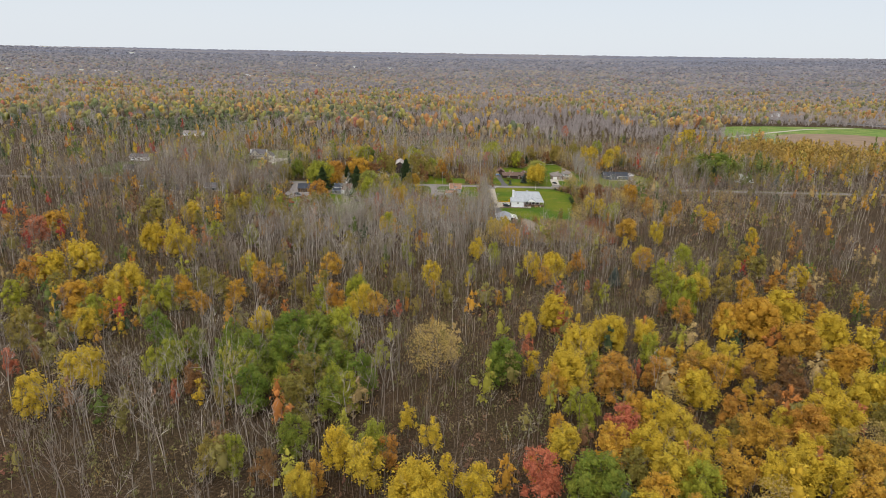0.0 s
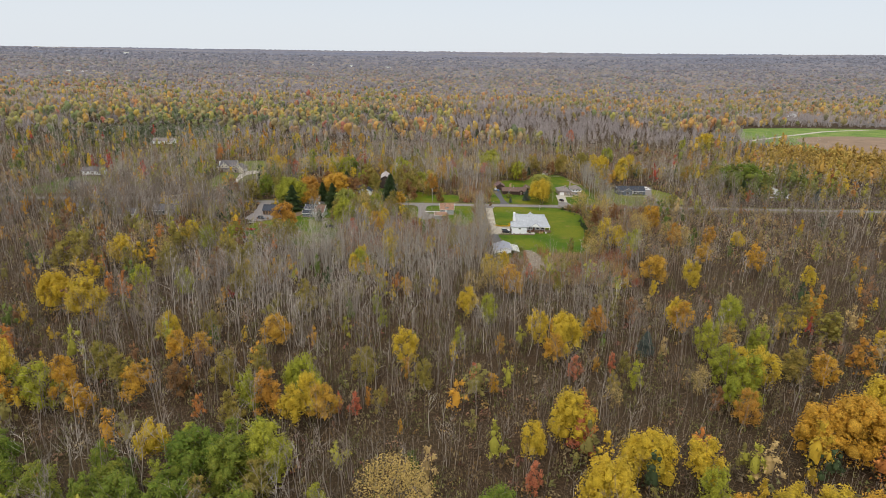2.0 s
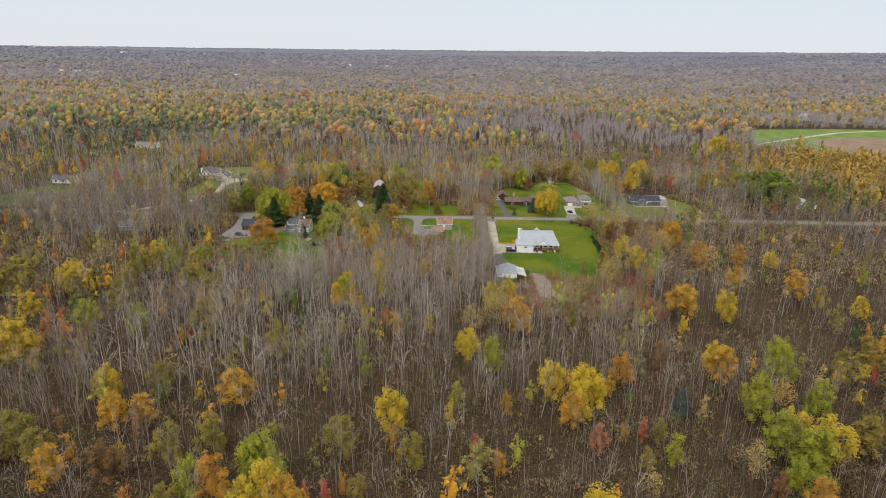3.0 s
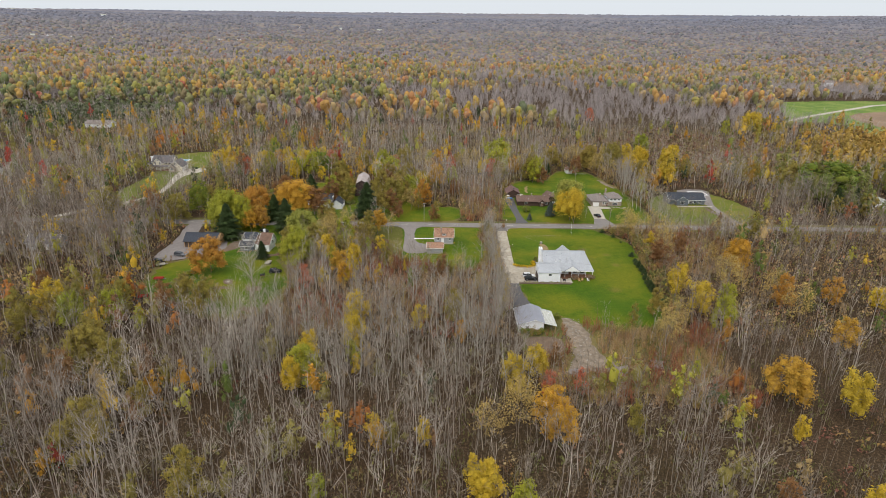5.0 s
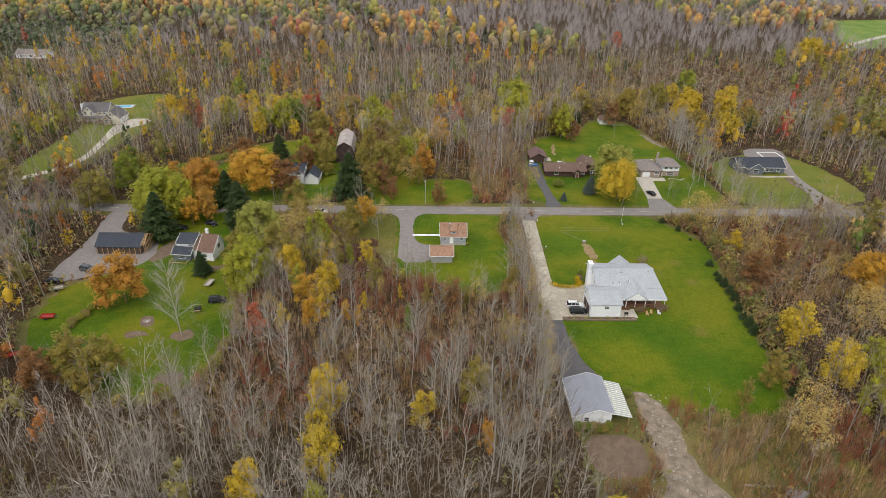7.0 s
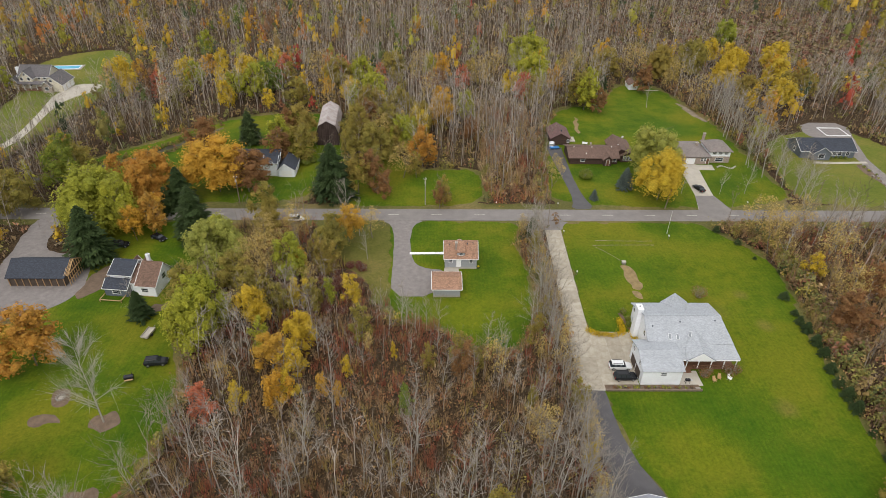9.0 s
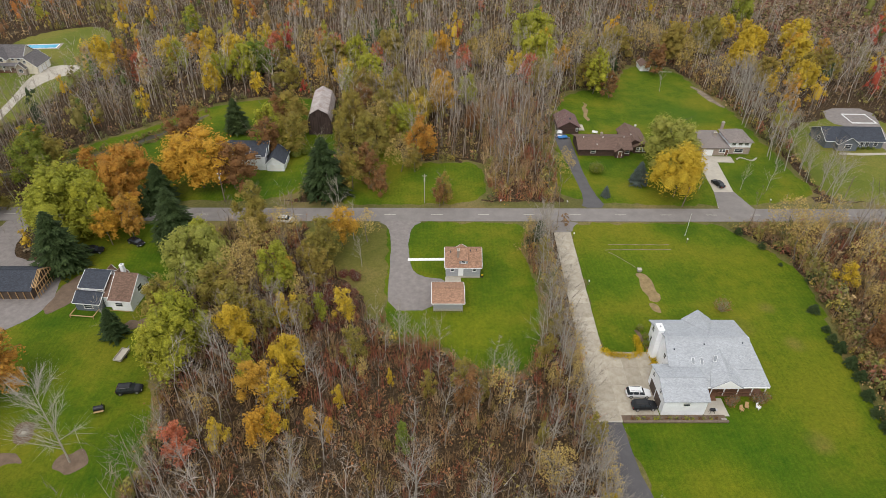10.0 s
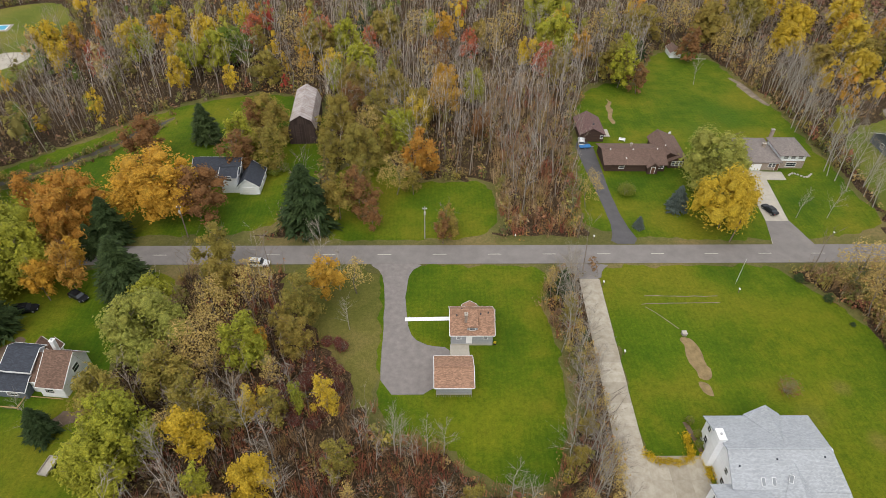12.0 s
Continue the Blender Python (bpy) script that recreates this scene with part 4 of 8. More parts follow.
# the house of many roofs in the western yard
yh = thing("yard_house", pose(-63.5, 409.3, 0, 0, 0, -6), "white house with brown and dark shingle roofs, being extended", "house")
gable(yh, 1.2, 5.6, -3.4, 4.4, 3.1, 6.3, "x", M_WHITE, M_ROOF_RUSSET, 0.3, ridge_at=1.6)
gable(yh, -0.75, 1.15, -2.6, 4.0, 2.9, 5.2, "x", M_WHITE, M_ROOF_RUSSET, 0.1, ridge_at=1.8)
gable(yh, -5.8, -0.7, -1.6, 3.4, 4.4, 6.0, "x", M_WHITE, M_ROOF_SLATE, 0.3, ridge_at=2.2, eave2=5.2)
gable(yh, -6.2, -0.9, -4.2, -1.7, 2.4, 3.6, "x", M_BLUESIDE, M_ROOF_SLATE, 0.3, eave2=3.4, ridge_at=-2.2)
for x in (-2.6, -0.2):
    gable(yh, x - 0.9, x + 0.9, 3.4, 5.4, 3.6, 4.9, "y", M_WHITE, M_ROOF_RUSSET, 0.25)
window(yh, 1.2, 1.2, 5.1, 0.7, 0.8, "w")
window(yh, 3.0, -3.4, 1.7, 1.5, 0.9, "s")
window(yh, 5.6, 1.0, 3.0, 1.6, 1.3, "e")
window(yh, -1.6, -1.6, 3.9, 1.2, 0.6, "s")
window(yh, -3.4, -4.2, 1.3, 1.8, 1.0, "s")
chimney(yh, 1.6, 3.2, 3.6, 7.0, 0.7, 0.7, M_WHITE)
frame_porch = part("porch_frame", boxes((-6.4, -6.25, -6.6, -6.45, 0, 0.7), (-1.4, -1.25, -6.6, -6.45, 0, 0.7), (-6.4, -1.25, -6.6, -6.45, 0.55, 0.7), (-6.4, -6.25, -6.6, -4.2, 0.55, 0.7), (-1.4, -1.25, -6.6, -4.2, 0.55, 0.7), (-0.6, 5.2, -4.0, -3.9, 0.4, 0.5)), M_TIMBER, yh, "unfinished timber porch frame")

tg = thing("timber_garage", pose(-84, 413, 0), "unfinished timber-framed garage with dark shingle roof", "garage")
# solid dark walls stand for the shaded interior of the open front
gable(tg, -9.5, 3.2, -3.8, 3.9, 2.8, 5.1, "x", M_OPEN_SHADE, M_ROOF_SLATE, 0.45, trim=False, ridge_at=0.15, eave2=2.9)
for k in range(9):
    part("stud", boxes((-9.5 + 1.58 * k, -9.38 + 1.58 * k, -4.05, -3.9, 0, 2.5)), M_TIMBER, tg)
part("header_beam", boxes((-9.6, 3.4, -4.07, -3.87, 2.3, 2.5)), M_TIMBER, tg)
bm = bmesh.new()
for k in range(9):
    y = -3.6 + k * 0.94
    top = 2.9 + 2.1 * (1 - abs(y - 0.15) / 3.75)
    beam(bm, (4.3, y, 0), (4.3, y, max(2.6, top)), 0.12)
beam(bm, (4.3, -3.6, 2.9), (4.3, 3.9, 2.9), 0.16)
beam(bm, (4.3, -3.6, 1.4), (4.3, 3.9, 1.4), 0.12)
for y in (-3.6, 3.9):
    beam(bm, (4.3, 0.15, 5.0), (4.3, y, 2.9), 0.16)
part("timber_frame", bm, M_TIMBER, tg, "open pale stud wall")
for k in range(4):
    bm = bmesh.new()
    for y in (-3.6, 3.9):
        beam(bm, (3.4 + 0.3 * k, 0.15, 5.0), (3.4 + 0.3 * k, y, 2.9), 0.1)
    part("rafter", bm, M_TIMBER, tg)

# the white house behind the maples
nh = thing("maple_house", pose(-46.0, 470.2, 0), "white house with dark shingle roof behind the maples", "house")
gable(nh, -8.2, 3.0, -1.4, 6.0, 4.2, 6.3, "x", M_WHITE, M_ROOF_SLATE, 0.35)
gable(nh, 3.3, 8.3, -4.5, 3.4, 2.7, 4.7, "y", M_WHITE, M_ROOF_SLATE, 0.35, ridge_at=5.4)
gable(nh, -1.0, 3.0, -3.9, 1.2, 4.6, 5.9, "x", M_WHITE, M_ROOF_SLATE, 0.25)
window(nh, 1.2, -3.9, 4.2, 1.2, 1.1, "s")
window(nh, -3.5, -1.4, 2.0, 1.2, 1.1, "s")
window(nh, -6.0, -1.4, 2.0, 1.2, 1.1, "s")
door(nh, 5.8, -4.5, 0, 3.2, 2.1, "s", M_TRIM, "garage_door")
window(nh, 8.3, 0.2, 1.6, 1.2, 1.1, "e")

# the old barn
bn = thing("old_barn", pose(-31.2, 500, 0, 0, 0, 3), "old dark wooden barn with weathered rusty gambrel roof", "barn")
prof = [(-3.9, 4.4), (-2.9, 7.2), (0.0, 8.9), (2.9, 7.2), (3.9, 4.4)]
bm = bmesh.new()
ends = []
for y in (-10.2, 8.0):
    ends.append([bm.verts.new((x, y, z)) for x, z in [(-3.7, 0)] + [(px * 0.95, pz - 0.15) for px, pz in prof] + [(3.7, 0)]])
bm.faces.new(ends[0])
bm.faces.new(ends[1][::-1])
for i in range(7):
    bm.faces.new((ends[0][i], ends[0][(i + 1) % 7], ends[1][(i + 1) % 7], ends[1][i]))
bmesh.ops.recalc_face_normals(bm, faces=bm.faces[:])
part("wall", bm, M_BARNWOOD, bn)
for a, b in zip(prof, prof[1:]):
    bm = bmesh.new()
    slab(bm, [(a[0], -10.6, a[1]), (b[0], -10.6, b[1]), (b[0], 8.4, b[1]), (a[0], 8.4, a[1])], 0.08)
    part("roof", bm, M_ROOF_RUST, bn)
door(bn, 0.0, -10.2, 0, 3.4, 3.6, "s", M_BARNWOOD, "barn_door")

# the brown ranch house and its garage
rh = thing("ranch_house", pose(61, 482, 0), "long low dark brown ranch house with brown roof", "house")
gable(rh, -10.8, 5.0, -5.0, 4.6, 2.6, 4.3, "x", M_BROWNSIDE, M_ROOF_DARKBROWN, 0.6, trim=False, ridge_at=-0.6)
gable(rh, 4.4, 11.0, -2.4, 9.0, 2.65, 4.5, "y", M_BROWNSIDE, M_ROOF_DARKBROWN, 0.5, trim=False, ridge_at=6.4)
gable(rh, 6.6, 11.2, -3.2, 1.2, 2.5, 3.7, "y", M_BROWNSIDE, M_ROOF_DARKBROWN, 0.5, trim=False)
gable(rh, 0.2, 2.8, -6.3, -1.0, 2.5, 3.6, "y", M_BROWNSIDE, M_ROOF_DARKBROWN, 0.45, trim=False)
for x in (-6.5, 3.9):
    window(rh, x, -5.0, 1.5, 1.3, 1.0, "s")
for x in (7.8, 8.8, 9.8):
    window(rh, x, -3.2, 1.4, 0.8, 1.3, "s")
door(rh, 1.5, -6.3, 0.1, 0.95, 2.05, "s", M_DECK)
chimney(rh, -3.0, 1.2, 3.5, 4.7, 0.5, 0.5, M_BRICK)
for x, y, z in ((-9.0, -0.9, 4.25), (-3.0, -0.9, 4.25), (3.6, -0.7, 4.25), (-5.2, -3.6, 3.15), (6.2, 1.0, 4.4)):
    part("roof_vent", boxes((x - 0.12, x + 0.12, y - 0.12, y + 0.12, z - 0.2, z + 0.2), bevel=0.03), M_TRIM, rh)
part("dish", boxes((9.4, 10.1, 8.6, 8.7, 3.6, 4.2), bevel=0.08), M_TRIM, rh, "white satellite dish")
rg = thing("ranch_garage", pose(50.6, 497, 0), "dark brown garage with maroon gable roof", "garage")
gable(rg, -4.2, 2.4, -4.9, 4.6, 2.6, 4.4, "y", M_BROWNSIDE, M_ROOF_MAROON, 0.45, trim=False, ridge_at=-1.0)
door(rg, -1.0, -4.9, 0, 4.4, 2.1, "s", M_BROWNSIDE, "garage_door")
window(rg, 1.8, -4.9, 1.5, 0.6, 0.9, "s")
part("roof_vent", boxes((-0.7, -0.3, -2.9, -2.5, 3.9, 4.6)), M_ROOF_SLATE, rg)
part("lean_to", boxes((2.45, 5.0, -2.4, 1.6, 0, 0.35), bevel=0.04), M_CONCRETE, rg, "pale low deck beside the garage")
bench = thing("garden_bench", pose(58.5, 492.5, 0.03, 0, 0, -20), "white garden bench on the back lawn", "bench")
part("seat", boxes((-0.9, 0.9, -0.25, 0.25, 0.38, 0.45)), M_TRIM, bench)
part("backrest", boxes((-0.9, 0.9, 0.22, 0.28, 0.45, 0.9)), M_TRIM, bench)
for sx in (-0.8, 0.8):
    part("leg", boxes((sx - 0.05, sx + 0.05, -0.22, 0.22, 0, 0.38)), M_TRIM, bench)
M_TARP = plain("blue_tarp", (0.05, 0.20, 0.48), 0.5, vary=0.2)
tarp = thing("covered_boat", pose(47.2, 488.6, 0.0, 0, 0, 8), "small boat under a blue tarp beside the drive", "boat")
bm = boxes((-1.6, 1.6, -0.7, 0.7, 0.3, 0.95), bevel=0.22)
part("tarp", bm, M_TARP, tarp)
part("trailer_frame", boxes((-1.7, 2.6, -0.08, 0.08, 0.18, 0.3), (-0.2, 0.0, -0.9, 0.9, 0.0, 0.3)), M_ROOF_METAL, tarp)

sd = thing("garden_shed", pose(91.2, 552.5, 0), "small white shed with brown roof at the lawn's end", "shed")
gable(sd, -1.9, 1.9, -2.6, 3.0, 2.1, 3.4, "y", M_WHITE, M_ROOF_DARKBROWN, 0.25)
door(sd, 0, -2.6, 0, 1.9, 1.9, "s", M_TRIM)
tagged(new("board_edging", bm_mesh("board_edging", boxes((93.5, 102.0, 549.0, 549.3, 0, 0.2)), M_CONCRETE)), "pale board edging at the lawn's end", "edging")

gh = thing("grey_roof_house", pose(98, 483, 0), "brick split-level house with hipped grey-brown roof", "house")
hip(gh, -9.6, -1.2, -5.2, 6.6, 2.9, 4.9, M_BRICK, M_ROOF_GREY, 0.5)
hip(gh, -0.8, 6.0, -4.0, 4.4, 4.3, 6.3, M_WHITE, M_ROOF_GREY, 0.6)
part("brick_storey", boxes((-0.86, 6.06, -4.06, 4.46, 0, 2.3)), M_BRICK, gh, "brick lower storey")
door(gh, -7.4, -5.2, 0, 3.0, 2.1, "s", M_TRIM, "garage_door")
for x in (-3.6, -2.6):
    window(gh, x, -5.2, 1.7, 0.8, 1.0, "s")
for x in (0.6, 2.6, 4.6):
    window(gh, x, -4.0, 3.4, 1.2, 0.7, "s")
window(gh, 2.6, -4.06, 1.2, 2.6, 1.1, "s")
door(gh, -1.7, -5.2, 0.1, 0.9, 2.05, "s", M_DECK)
chimney(gh, -4.6, -0.6, 3.8, 5.6, 0.9, 0.7, M_BRICK)
chimney(gh, -0.4, 4.6, 2.0, 6.8, 0.8, 0.6, M_BRICK)
sheet("house_patio", [(91.2, 473.4), (97.4, 473.2), (97.8, 477.2), (91.4, 477.2)], 0.07, M_CONCRETE, "pale concrete patio before the brick house", "patio", 0, 0.1)
for k in range(11):
    rock = thing("garden_rock", pose(99.0 + 0.62 * k, 475.4 + 0.9 * math.sin(0.7 * k), 0.03, 0, 0, 37 * k), "pale edging stone along the planting bed", "rock", "edging stones")
    part("stone", boxes((-0.3, 0.3, -0.22, 0.22, -0.05, 0.32), bevel=0.1), M_CONCRETE, rock)

bh = thing("blue_house", pose(139.5, 488, 0), "single-storey slate-blue house with dark roof and white trim", "house")
gable(bh, -9.0, 9.6, -4.4, 5.2, 2.9, 5.3, "x", M_BLUESIDE, M_ROOF_SLATE, 0.5)
gable(bh, -6.0, 0.2, -6.4, 0.0, 2.8, 4.9, "y", M_BLUESIDE, M_ROOF_SLATE, 0.4)
for x in (2.6, 4.4, 7.2):
    window(bh, x, -4.4, 1.6, 1.2, 1.3, "s")
window(bh, -2.9, -6.4, 1.6, 2.0, 1.4, "s")
door(bh, 0.9, -4.4, 0.1, 1.0, 2.05, "s", M_TRIM)
window(bh, -9.0, 0.0, 1.6, 1.2, 1.2, "w")
sheet("gravel_pad", [(150.4, 502.4), (158.8, 502.4), (158.2, 509.5), (150.2, 509.5)], 0.10, M_GRAVEL, "gravel pad within a white frame behind the house", "slab", 0)
pad = thing("pad_frame", pose(154.4, 506, 0.09), "white board frame round a gravel pad", "frame")
for s4 in ((-4.4, 4.6, -3.8, -3.5, 0, 0.25), (-4.4, 4.2, 3.4, 3.7, 0, 0.25), (-4.4, -4.1, -3.5, 3.4, 0, 0.25), (4.0, 4.3, -3.5, 3.4, 0, 0.25)):
    part("board", boxes(s4), M_TRIM, pad)
sheet("house_walk", [(133.0, 479.0), (140, 478.6), (152, 479.4), (152, 480.8), (140, 480.2), (134.2, 480.6)], 0.10, M_CONCRETE, "curved pale front walk", "path", 0)
sheet("rock_bed", [(146.4, 478.2), (149.4, 478.8), (150.8, 472), (151.6, 464), (151.0, 457), (147.2, 457.2), (147.8, 464), (146.6, 471)], 0.06, M_SOIL, "dark mulch bed with stones beside the drive", "garden bed", 2, 0.6)
rb = random.Random(21)
for k in range(26):
    yy = rb.uniform(457.5, 478)
    rock = thing("garden_rock", pose(149.2 + rb.uniform(-1.6, 1.6), yy, 0.06, 0, 0, rb.uniform(0, 360)), "pale rounded rock in the mulch bed", "rock", "rocks in the mulch bed")
    part("stone", boxes((-0.35, 0.35, -0.25, 0.25, -0.05, 0.4), bevel=0.13), M_STONE, rock)

# the farmhouse with many gables, its garage and pool
fh = thing("farmhouse", pose(-157.5, 545, 0), "cream two-storey farmhouse with charcoal gable roofs and a porch", "house")
gable(fh, -6.0, 6.0, -1.0, 7.6, 4.7, 8.0, "x", M_CREAM, M_ROOF_CHARCOAL, 0.4)
gable(fh, -4.6, 0.8, -3.4, 3.0, 4.7, 7.5, "y", M_CREAM, M_ROOF_CHARCOAL, 0.4)
gable(fh, -8.8, -5.9, -3.0, 3.4, 2.8, 4.6, "y", M_CREAM, M_ROOF_CHARCOAL, 0.3)
gable(fh, 5.6, 13.4, -6.0, 3.6, 3.1, 6.3, "y", M_CREAM, M_ROOF_CHARCOAL, 0.4)
gable(fh, 6.2, 9.6, -7.4, -5.0, 2.8, 4.6, "y", M_BRICK, M_ROOF_CHARCOAL, 0.3)
for x in (-3.4, -0.6):
    for z in (1.8, 4.2):
        window(fh, x, -3.4, z, 1.0, 1.2, "s")
window(fh, -1.9, -3.4, 6.0, 0.8, 0.8, "s")
for x in (2.2, 4.4):
    window(fh, x, -1.0, 3.9, 1.0, 1.1, "s")
window(fh, 9.5, -6.0, 4.5, 1.0, 1.0, "s")
window(fh, 7.9, -7.4, 1.6, 1.4, 1.3, "s")
for y in (-4.2, -1.2, 1.8):
    door(fh, 13.4, y, 0, 2.4, 2.2, "e", M_TRIM, "garage_door")
bm = bmesh.new()
slab(bm, [(-5.0, -5.4, 2.7), (5.4, -5.4, 2.7), (5.4, -3.0, 3.2), (-5.0, -3.0, 3.2)], 0.15)
part("porch_roof", bm, M_ROOF_CHARCOAL, fh)
for x in (-4.8, -2.3, 0.2, 2.7, 5.2):
    part("porch_post", boxes((x - 0.1, x + 0.1, -5.3, -5.1, 0, 2.6)), M_TRIM, fh)
part("porch_floor", boxes((-5.0, 5.4, -5.4, -1.1, 0, 0.3)), M_DECK, fh)
chimney(fh, -7.2, 2.0, 3.0, 7.2, 1.0, 1.0, M_WHITE)
pool = thing("swimming_pool", pose(-158, 569.6, 0, 0, 0, 8), "bright blue swimming pool with pale deck", "pool")
part("pool_deck", boxes((-7.4, 7.4, -3.4, 3.4, 0.0, 0.12), bevel=0.03), M_STONE, pool)
part("water", boxes((-6.0, 6.0, -2.2, 2.2, 0.12, 0.14)), M_WATER, pool)
for k in range(4):
    part("coping", boxes(((-6.3, 6.3, 2.2, 2.5, 0.12, 0.2), (-6.3, 6.3, -2.5, -2.2, 0.12, 0.2), (-6.3, -6.0, -2.2, 2.2, 0.12, 0.2), (6.0, 6.3, -2.2, 2.2, 0.12, 0.2))[k]), M_TRIM, pool)

# houses half hidden in the western woods and lone roofs far off
for x, y, w, d, roof, wallm, ax, lab in ((-148, 408, 12, 8, M_ROOF_CHARCOAL, M_GREYSIDE, "x", "low grey house with worn roof among bare trees"), (-166, 398, 11, 7, M_ROOF_CHARCOAL, M_CREAM, "x", "grey-roofed house among bare trees"),
                                        (-196, 410, 13, 8, M_ROOF_CHARCOAL, M_GREYSIDE, "x", "grey house among bare trees"), (-250, 523, 15, 7, M_ROOF_CHARCOAL, M_WHITE, "x", "long low white ranch house with grey roof"),
                                        (-270, 693, 20, 10, M_ROOF_GREY, M_WHITE, "x", "long white building in the woods"), (241, 487, 13, 12, M_ROOF_LEAN, M_WHITE, "y", "building with pale peaked metal roof among trees"),
                                        (-232, 470, 10, 7, M_ROOF_SLATE, M_BLUESIDE, "x", "dark-roofed house by the road")):
    h = thing("far_house", pose(x, y, 0), lab, "house", "houses among the woods")
    gable(h, -w / 2, w / 2, -d / 2, d / 2, 3.0, 5.4, ax, wallm, roof, 0.5)
    for k in range(3):
        window(h, -w / 3 + k * w / 3, -d / 2, 1.6, 1.4, 1.2, "s")
    door(h, w / 6, -d / 2, 0, 1.0, 2.05, "s", M_TRIM)

# ---------------------------------------------------------------- vehicles and yard things
def car(x, y, turn, paint, label, kind="suv", group=""):
    """A parked car: lofted body, dark glass house, roof, lamps and four wheels. Its nose points along +x before the turn."""
    c = thing("parked_car", pose(x, y, 0.09, 0, 0, turn), label, "car", group)
    L, Wd, belt, top = (4.6, 1.86, 0.98, 1.68) if kind == "suv" else (4.55, 1.8, 0.9, 1.42)
    tail = -L / 2 + (0.12 if kind == "suv" else 0.75)
    secs = [(-L / 2, 0.72, 0.45, belt - 0.12), (-L / 2 + 0.18, 0.93, 0.3, belt), (-0.6, 1.0, 0.25, belt + 0.02), (0.95, 1.0, 0.25, belt), (L / 2 - 0.5, 0.96, 0.27, belt - 0.12), (L / 2 - 0.08, 0.82, 0.32, belt - 0.25), (L / 2, 0.7, 0.4, belt - 0.35)]
    bm = bmesh.new()
    loops = []
    for sx, wf, z0, z1 in secs:
        h = Wd / 2 * wf
        loops.append([bm.verts.new(v) for v in ((sx, -h * 0.94, z0), (sx, -h, (z0 + z1) / 2), (sx, -h * 0.93, z1), (sx, h * 0.93, z1), (sx, h, (z0 + z1) / 2), (sx, h * 0.94, z0))])
    for p, q in zip(loops, loops[1:]):
        for i in range(6):
            bm.faces.new((p[i], q[i], q[(i + 1) % 6], p[(i + 1) % 6]))
    bm.faces.new(loops[0][::-1])
    bm.faces.new(loops[-1])
    bmesh.ops.recalc_face_normals(bm, faces=bm.faces[:])
    part("body", bm, paint, c)
    w0, w1 = Wd / 2 * 0.9, Wd / 2 * 0.72

    def house(x0, x1, x2, x3, a, b, z0, z1):
        m = bmesh.new()
        lo = [m.verts.new(v) for v in ((x0, -a, z0), (x3, -a, z0), (x3, a, z0), (x0, a, z0))]
        hi = [m.verts.new(v) for v in ((x1, -b, z1), (x2, -b, z1), (x2, b, z1), (x1, b, z1))]
        m.faces.new(hi)
        m.faces.new(lo[::-1])
        for i in range(4):
            m.faces.new((lo[i], lo[(i + 1) % 4], hi[(i + 1) % 4], hi[i]))
        return m
    part("glasshouse", house(tail, tail + 0.4, 0.35, 1.05, w0, w1, belt - 0.03, top - 0.05), M_GLASS, c)
    part("roof", house(tail + 0.3, tail + 0.5, 0.25, 0.5, w1 + 0.06, w1 - 0.06, top - 0.09, top), paint, c)
    for sx in (tail + 1.05, -0.1):
        for sy in (-1, 1):
            m = bmesh.new()
            beam(m, (sx, sy * (w0 + 0.005), belt), (sx - 0.02, sy * (w1 + 0.015), top - 0.08), 0.07)
            part("pillar", m, paint, c)
    for sy in (-1, 1):
        part("headlight", boxes((L / 2 - 0.22, L / 2 - 0.03, sy * 0.56 - 0.17, sy * 0.56 + 0.17, belt - 0.4, belt - 0.27), bevel=0.03), M_TRIM, c)
        part("tail_light", boxes((-L / 2 - 0.01, -L / 2 + 0.12, sy * 0.62 - 0.1, sy * 0.62 + 0.1, belt - 0.35, belt - 0.1)), PAINT["red"], c)
        part("mirror", boxes((0.72, 0.86, sy * 1.02 - 0.1, sy * 1.02 + 0.1, belt, belt + 0.14), bevel=0.03), paint, c)
        for sx in (-L / 2 + 0.85, L / 2 - 0.9):
            m = bmesh.new()
            bmesh.ops.create_cone(m, cap_ends=True, segments=18, radius1=0.35, radius2=0.35, depth=0.22, matrix=Matrix.Translation((sx, sy * (Wd / 2 - 0.1), 0.35)) @ Matrix.Rotation(math.pi / 2, 4, "X"))
            wheel = part("wheel", m, M_RUBBER, c)
            m = bmesh.new()
            bmesh.ops.create_cone(m, cap_ends=True, segments=12, radius1=0.21, radius2=0.21, depth=0.24, matrix=Matrix.Translation((sx, sy * (Wd / 2 - 0.1), 0.35)) @ Matrix.Rotation(math.pi / 2, 4, "X"))
            part("rim", m, M_ALLOY, wheel)
    if kind == "suv":
        for sy in (-1, 1):
            part("roof_rail", boxes((tail + 0.5, 0.2, sy * 0.55 - 0.03, sy * 0.55 + 0.03, top, top + 0.07)), M_RUBBER, c)
    return c


car(42.9, 382.6, -2, PAINT["white"], "white SUV parked on the concrete apron")
car(43.2, 379.7, 2, PAINT["black"], "black SUV parked on the concrete apron")
car(87.0, 459.6, 110, PAINT["black"], "black car parked on the pale driveway", "sedan")
car(-75.2, 426.0, 12, PAINT["black"], "black SUV parked on the grass by the spruces")
car(-66.6, 429.6, -28, PAINT["black"], "black car parked on the grass by the spruces", "sedan")
car(-91.6, 399.2, -15, PAINT["grey"], "dark grey pickup parked on the gravel")
car(-50.6, 383.6, 8, PAINT["black"], "black jeep parked at the yard's edge")
car(-97.8, 392.4, 20, PAINT["black"], "black car parked by the scrub", "sedan")
car(-32.6, 439.6, -4, PAINT["white"], "white pickup standing at the roadside")
